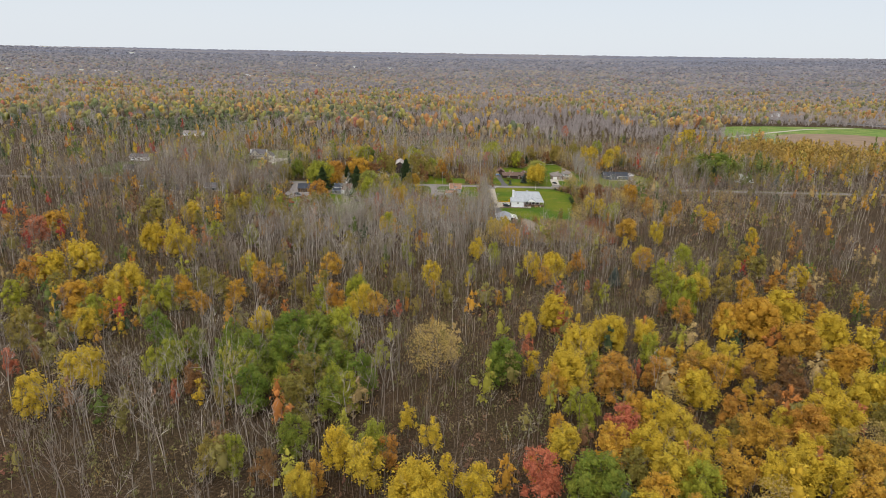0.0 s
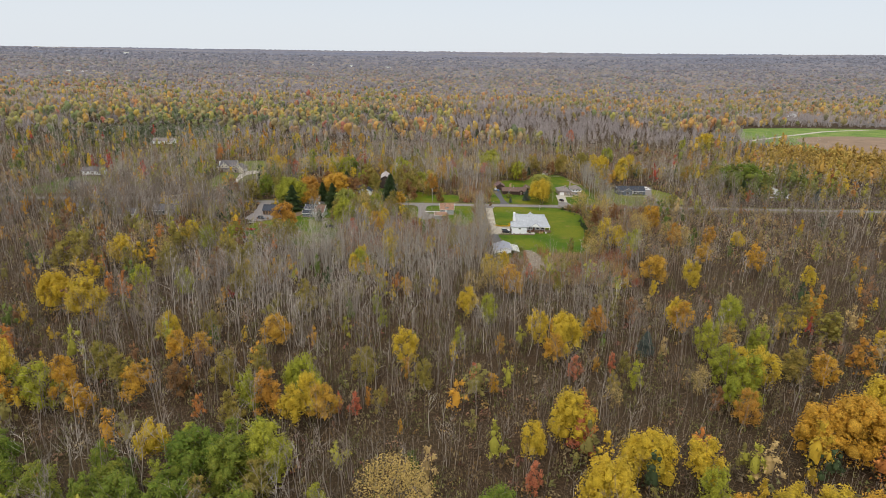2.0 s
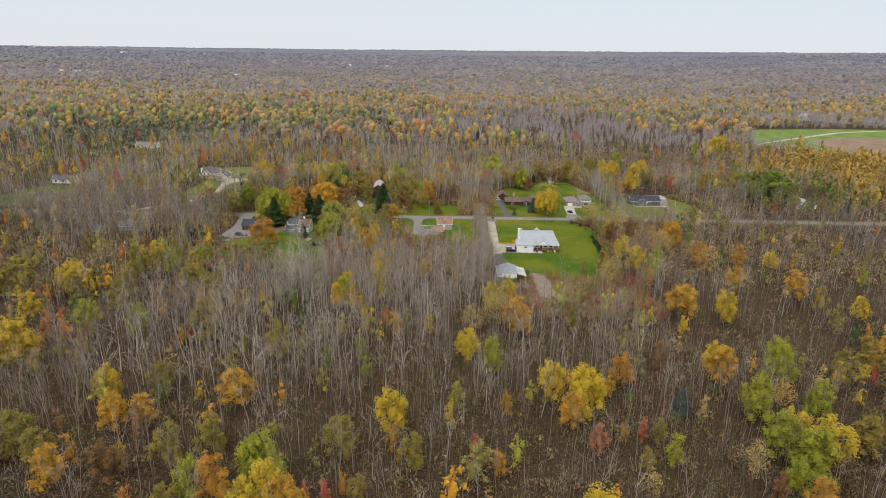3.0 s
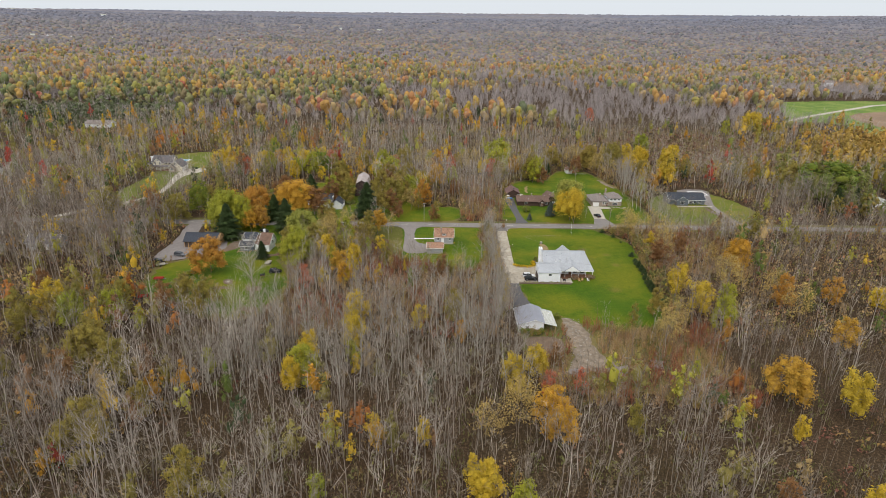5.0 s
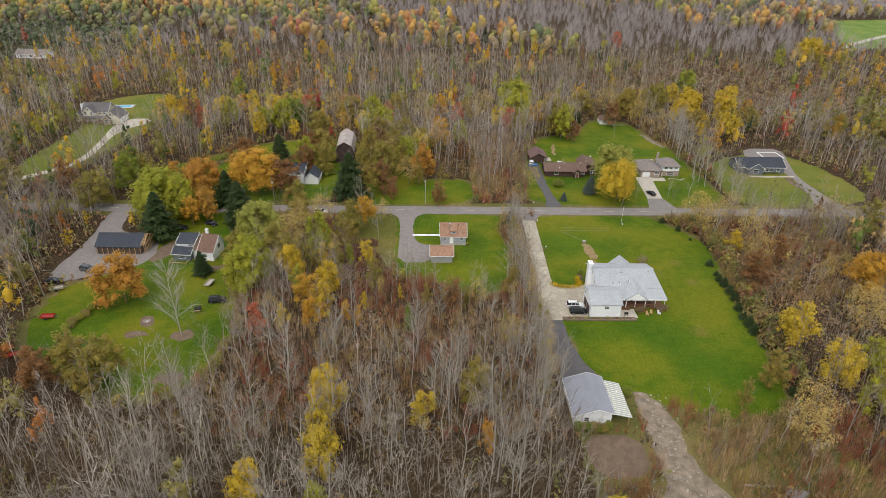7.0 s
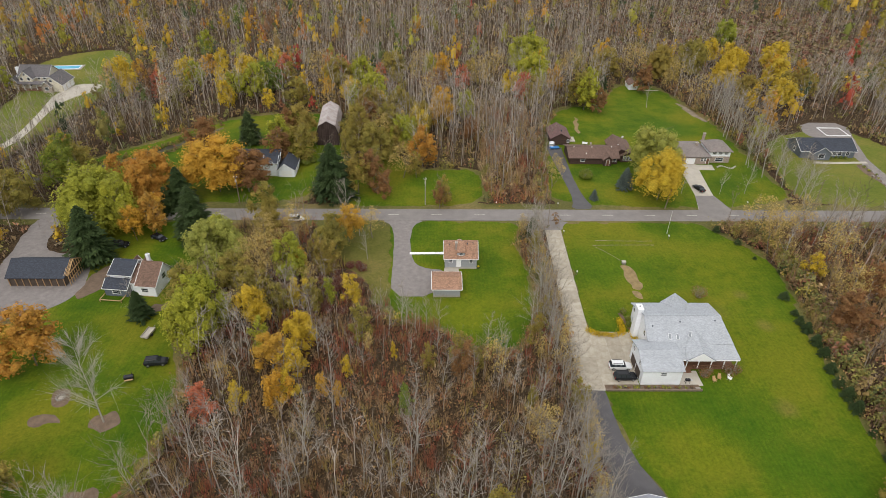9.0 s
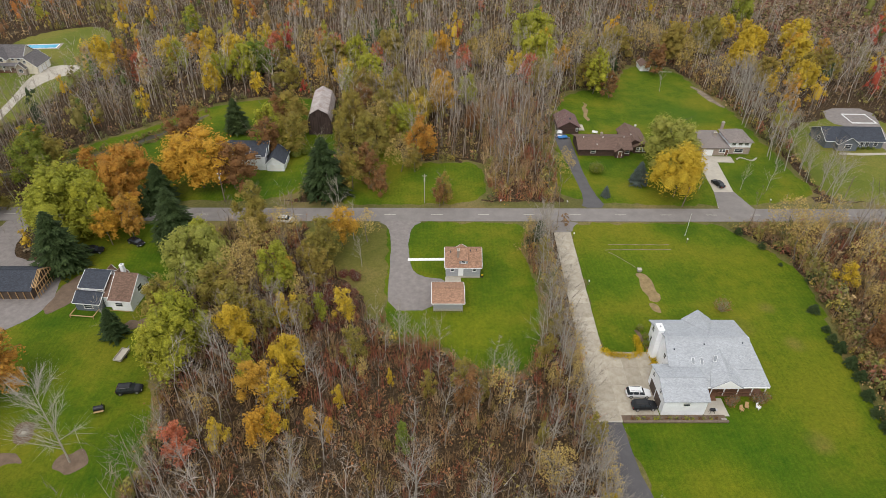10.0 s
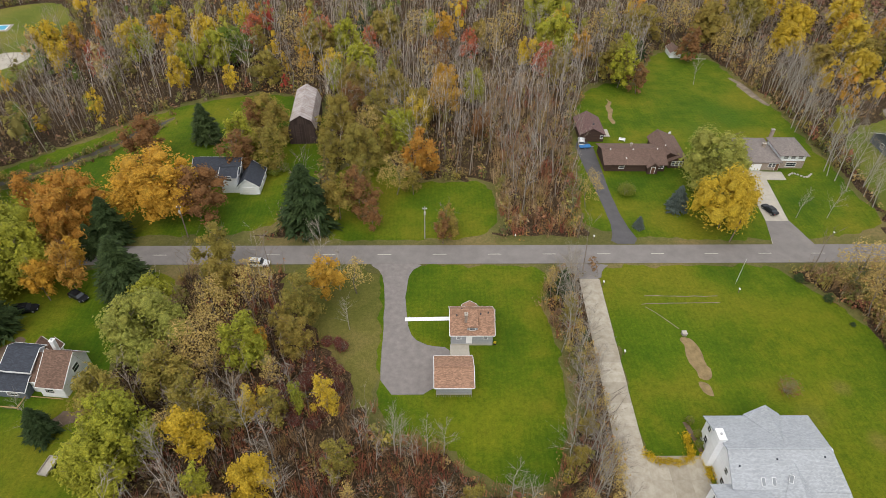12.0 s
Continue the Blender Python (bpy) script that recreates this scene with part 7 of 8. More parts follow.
pair = bare_tree(13.0, np.random.default_rng(163), 34, 1100, 0.27, 5, 0.16, 0.02)
_bare.append((tri_mesh("trunk", *pair[0], M_BARK_PALE), tri_mesh("crown", *pair[1], M_BARK_PALE)))
for x, y, s in spots:
    tm, bmh = _bare[8 if (x, y) == (-54.7, 368.7) else rt.randrange(8)]
    t = thing("bare_tree", pose(x, y, 0, rt.gauss(0, 3), rt.gauss(0, 3), rt.uniform(0, 360)), "slender leafless grey tree at the edge of the woods", "tree", "leafless trees")
    t.scale = (s, s, s * rt.uniform(0.95, 1.2))
    part("trunk", tm, M_BARK_PALE, t)
    tagged(part("crown", bmh, M_TWIG, t), kind="stuff")

# how near the walk comes to a spot while it is in view
def passing(x, y):
    return np.maximum(np.maximum(1.41 * np.abs(x), y - 335.0), 100.0)


# bare trees of the woods: twiggy where the walk comes near, plainer far off
x, y = wedge(16500, 70, 740, 0.76, 40)
x = np.concatenate([x, rng.uniform(118, 330, 420), rng.uniform(-330, -105, 1000), rng.uniform(-100, 120, 1500), rng.uniform(-260, 300, 3800)])
y = np.concatenate([y, rng.uniform(418, 438.5, 420), rng.uniform(385, 438.5, 1000), rng.uniform(235, 335, 1500), rng.uniform(455, 740, 3800)])
ok = ~open_ground(x, y, 1.3)
scrub = near(x, y, 120, 275, 34) + near(x, y, 62, 316, 14) + 0.8 * near(x, y, 195, 630, 42) + 0.35 * near(x, y, 5, 385, 22)
thick = 0.72 + 0.5 * patch(x, y, 0.03, 1.0) + 0.6 * near(x, y, 22, 505, 45) + 0.4 * near(x, y, -80, 150, 50) - 0.65 * scrub - 0.6 * near(x, y, 84, 124, 40) + 0.3 * near(x, y, -150, 420, 40)
ok &= rng.random(len(x)) < thick * np.where(passing(x, y) > 330, 0.85, 1.0)
x, y = x[ok], y[ok]
stood = np.array(taken)
clear_of = np.array([np.all(np.hypot(stood[:, 0] - a, stood[:, 1] - b) > 0.9 * stood[:, 2]) for a, b in zip(x, y)])
x, y = x[clear_of], y[clear_of]
models = [joined(bare_tree(14.0, np.random.default_rng(200 + k), 8, 48, 0.21 if k < 6 else 0.31, 3, 0.3 if k % 2 else 0.45, 0.040), 0.95) for k in range(10)]
models += [joined(bare_tree(14.0, np.random.default_rng(230 + k), 4, 16, 0.24, 3, 0.4, 0.085), 0.95) for k in range(6)]
n = len(x)
poplars = np.clip(near(x, y, -62, 148, 38) + 0.8 * near(x, y, -45, 275, 30) + 0.6 * near(x, y, 70, 270, 25), 0, 1)
which = np.where(rng.random(n) < poplars, rng.integers(6, 10, n), rng.integers(0, 10, n))
which = np.where((passing(x, y) > 330) | (y > 570), rng.integers(10, 16, n), which)
low = np.clip(near(x, y, 5, 385, 20) + near(x, y, 62, 316, 16) + 0.7 * near(x, y, 120, 275, 40) + 0.7 * near(x, y, 195, 630, 42), 0, 1)
s = rng.uniform(0.55, 1.1, n) * (0.8 + 0.35 * np.clip(patch(x, y, 0.02, 7.0) + 0.5, 0, 1)) * (1 - 0.2 * low) * (1 + 0.2 * poplars + 0.25 * near(x, y, 22, 505, 45) + 0.4 * near(x, y, -190, 415, 70))
# pale grey share set by place: less before y 310, more past y 450
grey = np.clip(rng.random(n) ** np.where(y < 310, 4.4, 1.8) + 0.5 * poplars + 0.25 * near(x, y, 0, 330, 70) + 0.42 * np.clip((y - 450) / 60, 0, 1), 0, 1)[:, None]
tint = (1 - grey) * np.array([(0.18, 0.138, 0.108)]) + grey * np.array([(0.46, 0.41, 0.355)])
tint = tint * rng.uniform(0.7, 1.2, (n, 1))
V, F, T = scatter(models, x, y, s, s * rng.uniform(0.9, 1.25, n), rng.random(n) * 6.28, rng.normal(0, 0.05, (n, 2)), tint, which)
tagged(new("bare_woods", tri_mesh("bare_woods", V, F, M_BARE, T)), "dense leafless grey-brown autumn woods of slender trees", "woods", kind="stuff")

# leafy trees scattered through the woods
x, y = wedge(7800, 75, 740, 0.78, 45)
ok = ~open_ground(x, y, 2.2)
grove = 0.9 * near(x, y, 95, 120, 42) + 0.7 * near(x, y, -105, 195, 28) + 0.3 * near(x, y, -70, 470, 60) + 0.25 * near(x, y, -170, 620, 70) + 0.3 * near(x, y, 250, 500, 40) + 0.3 * near(x, y, -130, 300, 60) + 0.35 * near(x, y, 130, 400, 30) + 0.8 * near(x, y, -30, 415, 17) + 0.1 * near(x, y, -40, 540, 40) + 0.3 * near(x, y, -15, 500, 20) + 0.4 * near(x, y, -120, 420, 25) + 0.5 * near(x, y, -95, 345, 32) + 0.5 * near(x, y, -230, 500, 70)
chance = 0.24 + 0.9 * near(x, y, 330, 570, 50) + 0.34 * patch(x, y, 0.018, 21.0) + grove - 0.3 * near(x, y, 25, 505, 45) - 0.6 * near(x, y, 8, 380, 24) - 0.3 * near(x, y, 195, 630, 45) - 0.08 * np.clip((y - 440) / 40, 0, 1)
ok &= (rng.random(len(x)) < chance) & ~((x > -62) & (x < 128) & (y > 318) & (y < 490))
x, y = x[ok], y[ok]
tk = np.array(taken)
far_enough = np.array([np.all(np.hypot(tk[:, 0] - a, tk[:, 1] - b) > 0.75 * tk[:, 2] + 0.8) for a, b in zip(x, y)])
x, y = x[far_enough], y[far_enough]
gx, gy = np.concatenate([rng.normal(350, 48, 420), rng.normal(236, 20, 70)]), np.concatenate([rng.normal(598, 26, 420), rng.normal(492, 20, 70)])
ok = ~open_ground(gx, gy, 3.0)
x, y = np.concatenate([x, gx[ok]]), np.concatenate([y, gy[ok]])
fine_models, models = [], []
for k in range(8):
    r6 = np.random.default_rng(300 + k)
    fine_models.append(foliage(2.7, 9.0, 1.0, r6, 5, 200, 0.255, k % 3 == 0, 0.7))
    models.append(foliage(2.8, 9.5, 1.0, r6, 1, 64, 0.45, k % 3 == 0, 0.75))
n = len(x)
hue = patch(x, y, 0.015, 33.0)
kinds = np.empty(n, int)
for i in range(n):
    w = [3.2, 2.6, 1.1, 0.3, 1.0, 2.0, 6.0, 3.2, 4.2, 0.5]
    if y[i] > 450:
        w = [4.2, 1.8, 0.6, 0.4, 2.0, 4.4, 5.0, 0.5, 1.0, 0.7]
    elif hue[i] > 0.15:
        w = [2.5, 3, 2.2, 0.35, 0.8, 1, 4, 3.5, 2.0, 0.6]
    if hue[i] < -0.25:
        w = [2.6, 1.6, 0.6, 0.2, 2.5, 4, 5, 1, 1.4, 1.2]
    kinds[i] = rng.choice(10, p=np.array(w) / sum(w))
gilt = np.clip(near(x, y, 350, 598, 60) * 1.3, 0, 0.8)[:, None]
green = np.clip(near(x, y, 232, 492, 28) * 1.3, 0, 0.9)[:, None]
tint = (PALETTE[kinds] * (1 - gilt) + gilt * np.array([(0.36, 0.235, 0.065)])) * rng.uniform(0.8, 1.2, (n, 1))
tint = tint * (1 - green) + green * np.array([(0.10, 0.125, 0.035)]) * rng.uniform(0.7, 1.5, (n, 1))
big = np.clip(near(x, y, 75, 125, 45) + 1.6 * near(x, y, 350, 598, 70) + 1.6 * near(x, y, 236, 492, 30), 0, 2)
s = rng.uniform(0.65, 1.4, n) * (1 + 0.25 * big + 0.15 * (y > 450))
V, F, T = scatter(fine_models + models, x, y, s, s * rng.uniform(0.85, 1.25, n), rng.random(n) * 6.28, rng.normal(0, 0.03, (n, 2)), tint, rng.integers(0, 8, n) + np.where(passing(x, y) > 310, 8, 0))
tagged(new("autumn_woods", tri_mesh("autumn_woods", V, F, M_WOODS, T)), "yellow, orange and olive leafy trees scattered in the woods", "woods", kind="stuff")

# thin poles between them
x, y = wedge(30000, 70, 560, 0.5, 40)
ok = ~open_ground(x, y, 0.8) & (rng.random(len(x)) < 0.75 + 0.6 * patch(x, y, 0.05, 140.0))
x, y = x[ok], y[ok]
models = []
for k in range(6):
    r6 = np.random.default_rng(420 + k)
    tip = (r6.normal(0, 0.5), r6.normal(0, 0.5), 8.0)
    sp = [twig((0, 0, 0), tip, 0.07, r6)]
    for j in range(5):
        z = 3 + 4.5 * r6.random()
        sp.append(twig((tip[0] * z / 8, tip[1] * z / 8, z), (r6.normal(0, 0.8), r6.normal(0, 0.8), z + 1.6), 0.03, r6))
    models.append(gather(sp))
n = len(x)
s = rng.uniform(0.5, 1.15, n)
grey = rng.random((n, 1))
V, F, T = scatter(models, x, y, s, s, rng.random(n) * 6.28, rng.normal(0, 0.05, (n, 2)), (1 - grey) * np.array([(0.18, 0.13, 0.095)]) + grey * np.array([(0.33, 0.285, 0.235)]), rng.integers(0, 6, n))
tagged(new("saplings", tri_mesh("saplings", V, F, M_BARE, T)), "thin leafless saplings crowding the woods", "saplings", kind="stuff")

# brush under the trees: coarse where it lies far off, finer round the yards
def brush(name, x, y, leaves, size, label, tall=1.0, dye=(1.0, 1.0, 1.0)):
    ok = ~open_ground(x, y, 0.5)
    x, y = x[ok], y[ok]
    models = []
    for k in range(6):
        r6 = np.random.default_rng(400 + k)
        models.append(leaf_cloud(leaves, [(0, 0, 0.5), (0.8, 0.5, 0.4), (-0.7, 0.6, 0.35), (0.1, -0.7, 0.9)], [(1.0, 1.0, 0.9), (0.8, 0.8, 0.6), (0.8, 0.9, 0.5), (0.5, 0.5, 0.8)], size, r6, 0.8, True))
    n = len(x)
    pick = np.array([(0.20, 0.15, 0.085), (0.16, 0.125, 0.08), (0.23, 0.13, 0.08), (0.17, 0.17, 0.055), (0.28, 0.215, 0.115), (0.20, 0.085, 0.06), (0.23, 0.21, 0.075), (0.30, 0.19, 0.07)])
    hue = patch(x, y, 0.03, 50.0)
    ci = np.where(hue > 0.2, rng.choice([2, 5, 1, 7], n), np.where(hue < -0.2, rng.choice([3, 0, 6], n), rng.integers(0, 5, n)))
    ci = np.where(rng.random(n) < near(x, y, 0, 385, 20) * 1.1, rng.choice([2, 5, 2, 0], n), ci)
    ci = np.where((np.abs(x - 31.5) < 4.5) & (y > 338) & (y < 436), rng.choice([4, 7, 0, 6], n), ci)
    if tall > 1.6:
        ci = rng.choice([3, 6, 3, 7, 4, 0, 6], n)
    elif tall > 1:
        ci = rng.choice([0, 1, 0, 3, 4, 6, 1, 0, 2], n)
    s = rng.uniform(0.6, 1.6, n)
    # understory colours scaled down to stand for shade beneath the dense trees
    V, F, T = scatter(models, x, y, s, s * tall * rng.uniform(0.7, 1.6, n), rng.random(n) * 6.28, np.zeros((n, 2)), pick[ci] * np.array([dye]) * rng.uniform(0.6, 1.25, (n, 1)) * (0.72 if tall > 1.6 else 1.15 if tall > 1 else 0.92), rng.integers(0, 6, n))
    tagged(new(name, tri_mesh(name, V, F, M_WOODS, T)), label, "brush", kind="stuff")


x, y = wedge(13500, 70, 740, 0.62, 30)
yards = (y > 335) & (y < 560) & (x > -60) & (x < 125)
brush("underbrush", x[~yards], y[~yards], 13, 0.30, "brown and olive brush under the trees")
bx, by = wedge(1700, 110, 345, 0.62, 20)
ux, uy = wedge(3200, 80, 280, 0.7, 30)
bx, by = np.concatenate([bx, ux]), np.concatenate([by, uy])
brush("understory", bx, by, 34, 0.16, "olive and brown leafy understory of the near woods", 1.9)
brush("yard_brush", rng.uniform(-60, 125, 7800), rng.uniform(335, 565, 7800), 26, 0.14, "fine russet and brown brush between the yards", 1.0, (1.36, 1.17, 0.9))

bx, by = rng.uniform(-270, 300, 9500), rng.uniform(452, 720, 9500)
bx = np.concatenate([bx, rng.uniform(-210, -100, 1500), rng.uniform(92, 210, 1700)])
by = np.concatenate([by, rng.uniform(345, 438, 1500), rng.uniform(340, 438, 1700)])
brush("roadside_brush", bx, by, 15, 0.27, "grey, olive and brown shrubs filling the woods beyond the road", 1.5, (1.24, 1.14, 1.05))

# thickets of bare shrubs between the yards
x = rng.uniform(-48, 35, 3900)
y = rng.uniform(335, 440, 3900)
ok = ~open_ground(x, y, 0.4) & (rng.random(3900) < 0.65 + 0.5 * patch(x, y, 0.06, 111.0))
more_x, more_y = np.concatenate([rng.uniform(36, 92, 1500), rng.uniform(20, 42, 700), rng.uniform(86, 135, 900)]), np.concatenate([rng.uniform(300, 345, 1500), rng.uniform(449, 530, 700), rng.uniform(385, 440, 900)])
x, y = np.concatenate([x[ok], more_x]), np.concatenate([y[ok], more_y])
ok = ~open_ground(x, y, 0.4)
x, y = x[ok], y[ok]
models = []
for k in range(6):
    r6 = np.random.default_rng(440 + k)
    sp = []
    for j in range(17):
        a0 = r6.random() * 6.28
        lean_by = 0.3 + 0.9 * r6.random()
        foot = (0.25 * math.cos(a0), 0.25 * math.sin(a0), 0.0)
        top = (lean_by * math.cos(a0), lean_by * math.sin(a0), 1.4 + 1.6 * r6.random())
        sp.append(twig(foot, top, 0.034, r6))
        sp.append(twig((np.array(foot) + np.array(top)) / 2, np.array(top) + r6.normal(0, 0.5, 3), 0.026, r6))
    models.append(gather(sp))
n = len(x)
pick = np.array([(0.33, 0.25, 0.165), (0.27, 0.11, 0.08), (0.40, 0.33, 0.24), (0.24, 0.16, 0.10), (0.29, 0.25, 0.09), (0.25, 0.085, 0.065)])
redden = np.clip(patch(x, y, 0.05, 120.0) * 2 + near(x, y, 0, 385, 22) * 0.6, 0, 0.8)
ci = np.where(rng.random(n) < redden, rng.choice([1, 5, 1, 3], n), rng.choice([0, 2, 3, 4, 0], n))
s = rng.uniform(0.6, 1.5, n)
V, F, T = scatter(models, x, y, s, s * rng.uniform(0.8, 1.4, n), rng.random(n) * 6.28, np.zeros((n, 2)), pick[ci] * np.array([(1.27, 1.12, 0.9)]) * rng.uniform(0.75, 1.25, (n, 1)), rng.integers(0, 6, n))
tagged(new("thicket", tri_mesh("thicket", V, F, M_BARE, T)), "tangled reddish-brown leafless shrubs between the yards", "shrubs", kind="stuff")

# loose stones along the dirt track
k = 320
x, y = rng.normal(52, 5.0, k), rng.uniform(314, 349, k)
x = np.where(y > 325, 51.6 + rng.normal(0, 1.9, k), x)
ICO_STONE = np.array([(0, 0, 1), (1, 0, 0.2), (0, 1, 0.1), (-1, 0, 0.25), (0, -1, 0.15)])
stone_models = [(ICO_STONE * np.random.default_rng(700 + j).uniform(0.6, 1.2, (5, 1)), np.array([(0, 1, 2), (0, 2, 3), (0, 3, 4), (0, 4, 1)])) for j in range(4)]
s = rng.uniform(0.08, 0.32, k)
V, F, T = scatter(stone_models, x, y, s, s * 0.8, rng.random(k) * 6.28, np.zeros((k, 2)), np.array([(0.33, 0.30, 0.26)]) * rng.uniform(0.6, 1.2, (k, 1)), rng.integers(0, 4, k))
tagged(new("track_stones", tri_mesh("track_stones", V, F, M_BARE, T)), "pale loose stones along the dirt track", "stones", kind="stuff")

# leafy shrubs along the edges of the clearings
x, y = rng.uniform(-170, 175, 16000), rng.uniform(335, 600, 16000)
soft = np.zeros(len(x), bool)
for poly in (LAWN_HOUSE, LAWN_CAPE, LAWN_MEADOW, LAWN_RANCH, LAWN_BLUE, LAWN_YARD, LAWN_BACK, LAWN_FARM):
    for k in range(8):
        dx, dy = 4.0 * math.cos(k * 0.785), 4.0 * math.sin(k * 0.785)
        soft |= inside(x + dx, y + dy, poly)
ok = soft & ~open_ground(x, y, 1.0)
x, y = x[ok][:1900], y[ok][:1900]
# a closed edge of scrub along the east of the white house's lawn, and weeds down the creek's banks
edge = np.array([(92.8, 437), (95.0, 426), (94.6, 410), (92.2, 395), (90.6, 380), (89.2, 365), (87.2, 347)])
u = rng.random(330) * (len(edge) - 1.001)
k0 = u.astype(int)
along = edge[k0] + (edge[k0 + 1] - edge[k0]) * (u - k0)[:, None] + rng.normal(0, 1.1, (330, 2))
brook = np.array(CREEK[:9], float)
u = rng.random(260) * (len(brook) - 1.001)
k0 = u.astype(int)
bank_at = brook[k0] + (brook[k0 + 1] - brook[k0]) * (u - k0)[:, None] + np.where(rng.random((260, 1)) < 0.5, (1.3, -1.5), (-1.2, 2.6)) + rng.normal(0, 0.45, (260, 2))
x, y = np.concatenate([x, along[:, 0], bank_at[:, 0]]), np.concatenate([y, along[:, 1], bank_at[:, 1]])
small = np.where(np.arange(len(x)) >= len(x) - 260, 0.45, 1.0)
n = len(x)
models = []
for k in range(5):
    r6 = np.random.default_rng(460 + k)
    models.append(leaf_cloud(44, [(0, 0, 1.1), (0.5, 0.3, 0.8), (-0.5, 0.2, 0.7), (0.1, -0.4, 1.6)], [(0.9, 0.9, 1.0), (0.6, 0.6, 0.7), (0.6, 0.6, 0.6), (0.5, 0.5, 0.7)], 0.26, r6, 0.5, True))
pick = np.array([(0.20, 0.18, 0.05), (0.15, 0.15, 0.045), (0.26, 0.18, 0.07), (0.18, 0.11, 0.06), (0.30, 0.24, 0.05), (0.12, 0.13, 0.05), (0.24, 0.10, 0.06)])
s = rng.uniform(0.6, 1.5, n) * small
V, F, T = scatter(models, x, y, s, s * rng.uniform(0.8, 1.5, n), rng.random(n) * 6.28, np.zeros((n, 2)), pick[rng.choice(7, n, p=[0.24, 0.2, 0.16, 0.16, 0.08, 0.1, 0.06])] * rng.uniform(0.8, 1.2, (n, 1)), rng.integers(0, 5, n))
tagged(new("edge_shrubs", tri_mesh("edge_shrubs", V, F, M_WOODS, T)), "olive and russet shrubs along the edges of lawns", "shrubs", kind="stuff")

# the middle distance, where single crowns still show
x, y = wedge(21000, 740, 1650, 0.80, 60)
ok = ~open_ground(x, y, 3.0) & (rng.random(len(x)) < 1 - 0.75 * np.clip((y - 1200) / 420, 0, 1))
x, y = x[ok], y[ok]
n = len(x)
band = patch(x * 0.5, y, 0.007, 61.0) + 0.5 * patch(x, y, 0.02, 64.0)
leafy = 0.34 + 0.9 * band + 0.16 * np.clip((y - 950) / 250, 0, 1) + 0.25 * near(x, y, -350, 950, 220) - 0.4 * near(x, y, 260, 760, 90) - 0.3 * near(x, y, 520, 1080, 130) - 0.3 * near(x, y, -180, 800, 90)
is_leafy = rng.random(n) < leafy
RING = [(math.cos(1.0472 * i), math.sin(1.0472 * i)) for i in range(6)]
DOME = np.array([(0, 0, 1)] + [(0.72 * a, 0.72 * b, 0.66) for a, b in RING] + [(a * 0.87 - b * 0.5, b * 0.87 + a * 0.5, -0.05) for a, b in RING] + [(0.6 * a, 0.6 * b, -0.8) for a, b in RING])
DOME_F = np.array([(0, 1 + i, 1 + (i + 1) % 6) for i in range(6)] + [f for k in (1, 7) for i in range(6) for f in ((k + i, k + 6 + i, k + (i + 1) % 6), (k + (i + 1) % 6, k + 6 + i, k + 6 + (i + 1) % 6))])


def far_crown(g, boughs, sprays, size):
    """A far tree: a few uneven rounded boughs with ragged sprays."""
    P, C, S = [], [], []
    for i in range(boughs):
        a, t = i * 2.3 + g.random(), (i + 0.4) / boughs
        c, q = (1.5 * (1 - 0.4 * t) * math.cos(a), 1.5 * (1 - 0.4 * t) * math.sin(a), 4.2 + 5.2 * t), (2.7 - 0.9 * t) * g.uniform(0.8, 1.2)
        C.append(c)
        S.append((q, q, q * 1.25))
        P.append((DOME * g.uniform(0.72, 1.18, (len(DOME), 1)) * np.array(S[-1]) + np.array(c), DOME_F))
    return gather(P + [leaf_cloud(sprays, C, S, size, g, 0.5, True, 0.3)])


hi_leaf, lo_leaf, lo_bare = [], [], []
for k in range(7):
    r6 = np.random.default_rng(500 + k)
    hi_leaf.append(far_crown(r6, 3, 30, 0.6))
    lo_leaf.append(far_crown(r6, 1, 12, 0.9))
    sp = [twig((r6.normal(0, 0.6), r6.normal(0, 0.6), 0.5 + 4 * r6.random()), (r6.normal(0, 2.1), r6.normal(0, 2.1), 5 + 8 * r6.random()), 0.14, r6) for _ in range(22)]
    lo_bare.append(gather(sp))
w = np.array([2.6, 3.6, 2.0, 0.3, 1.6, 2.0, 6.5, 2.6, 3.0, 0.8])
hue = patch(x * 0.5, y, 0.01, 67.0)
w2 = np.array([1.5, 1.5, 0.5, 0.15, 4.0, 4.0, 7.0, 1.2, 2.5, 2.0])
hue = hue - 0.35 * near(x, y, -380, 900, 240)
kinds = np.where(hue < -0.14, rng.choice(10, n, p=w2 / w2.sum()), rng.choice(10, n, p=w / w.sum()))
cols = PALETTE[kinds] * rng.uniform(0.75, 1.15, (n, 1))
# crowns muted towards their stand's tone, with some distance haze put in
stand = np.where(hue[:, None] < -0.14, np.array([(0.17, 0.17, 0.11)]), np.array([(0.25, 0.19, 0.125)]))
cols = (cols * 0.62 + 0.38 * stand) * 1.2
shrubs = np.clip(1.4 * near(x, y, -320, 770, 55), 0, 1)[:, None]
cols = cols * (1 - shrubs) + shrubs * np.array([(0.085, 0.105, 0.05)]) * rng.uniform(0.7, 1.5, (n, 1))
size = rng.uniform(0.7, 1.45, n) * (1 - 0.45 * shrubs[:, 0])
is_leafy |= rng.random(n) < shrubs[:, 0]
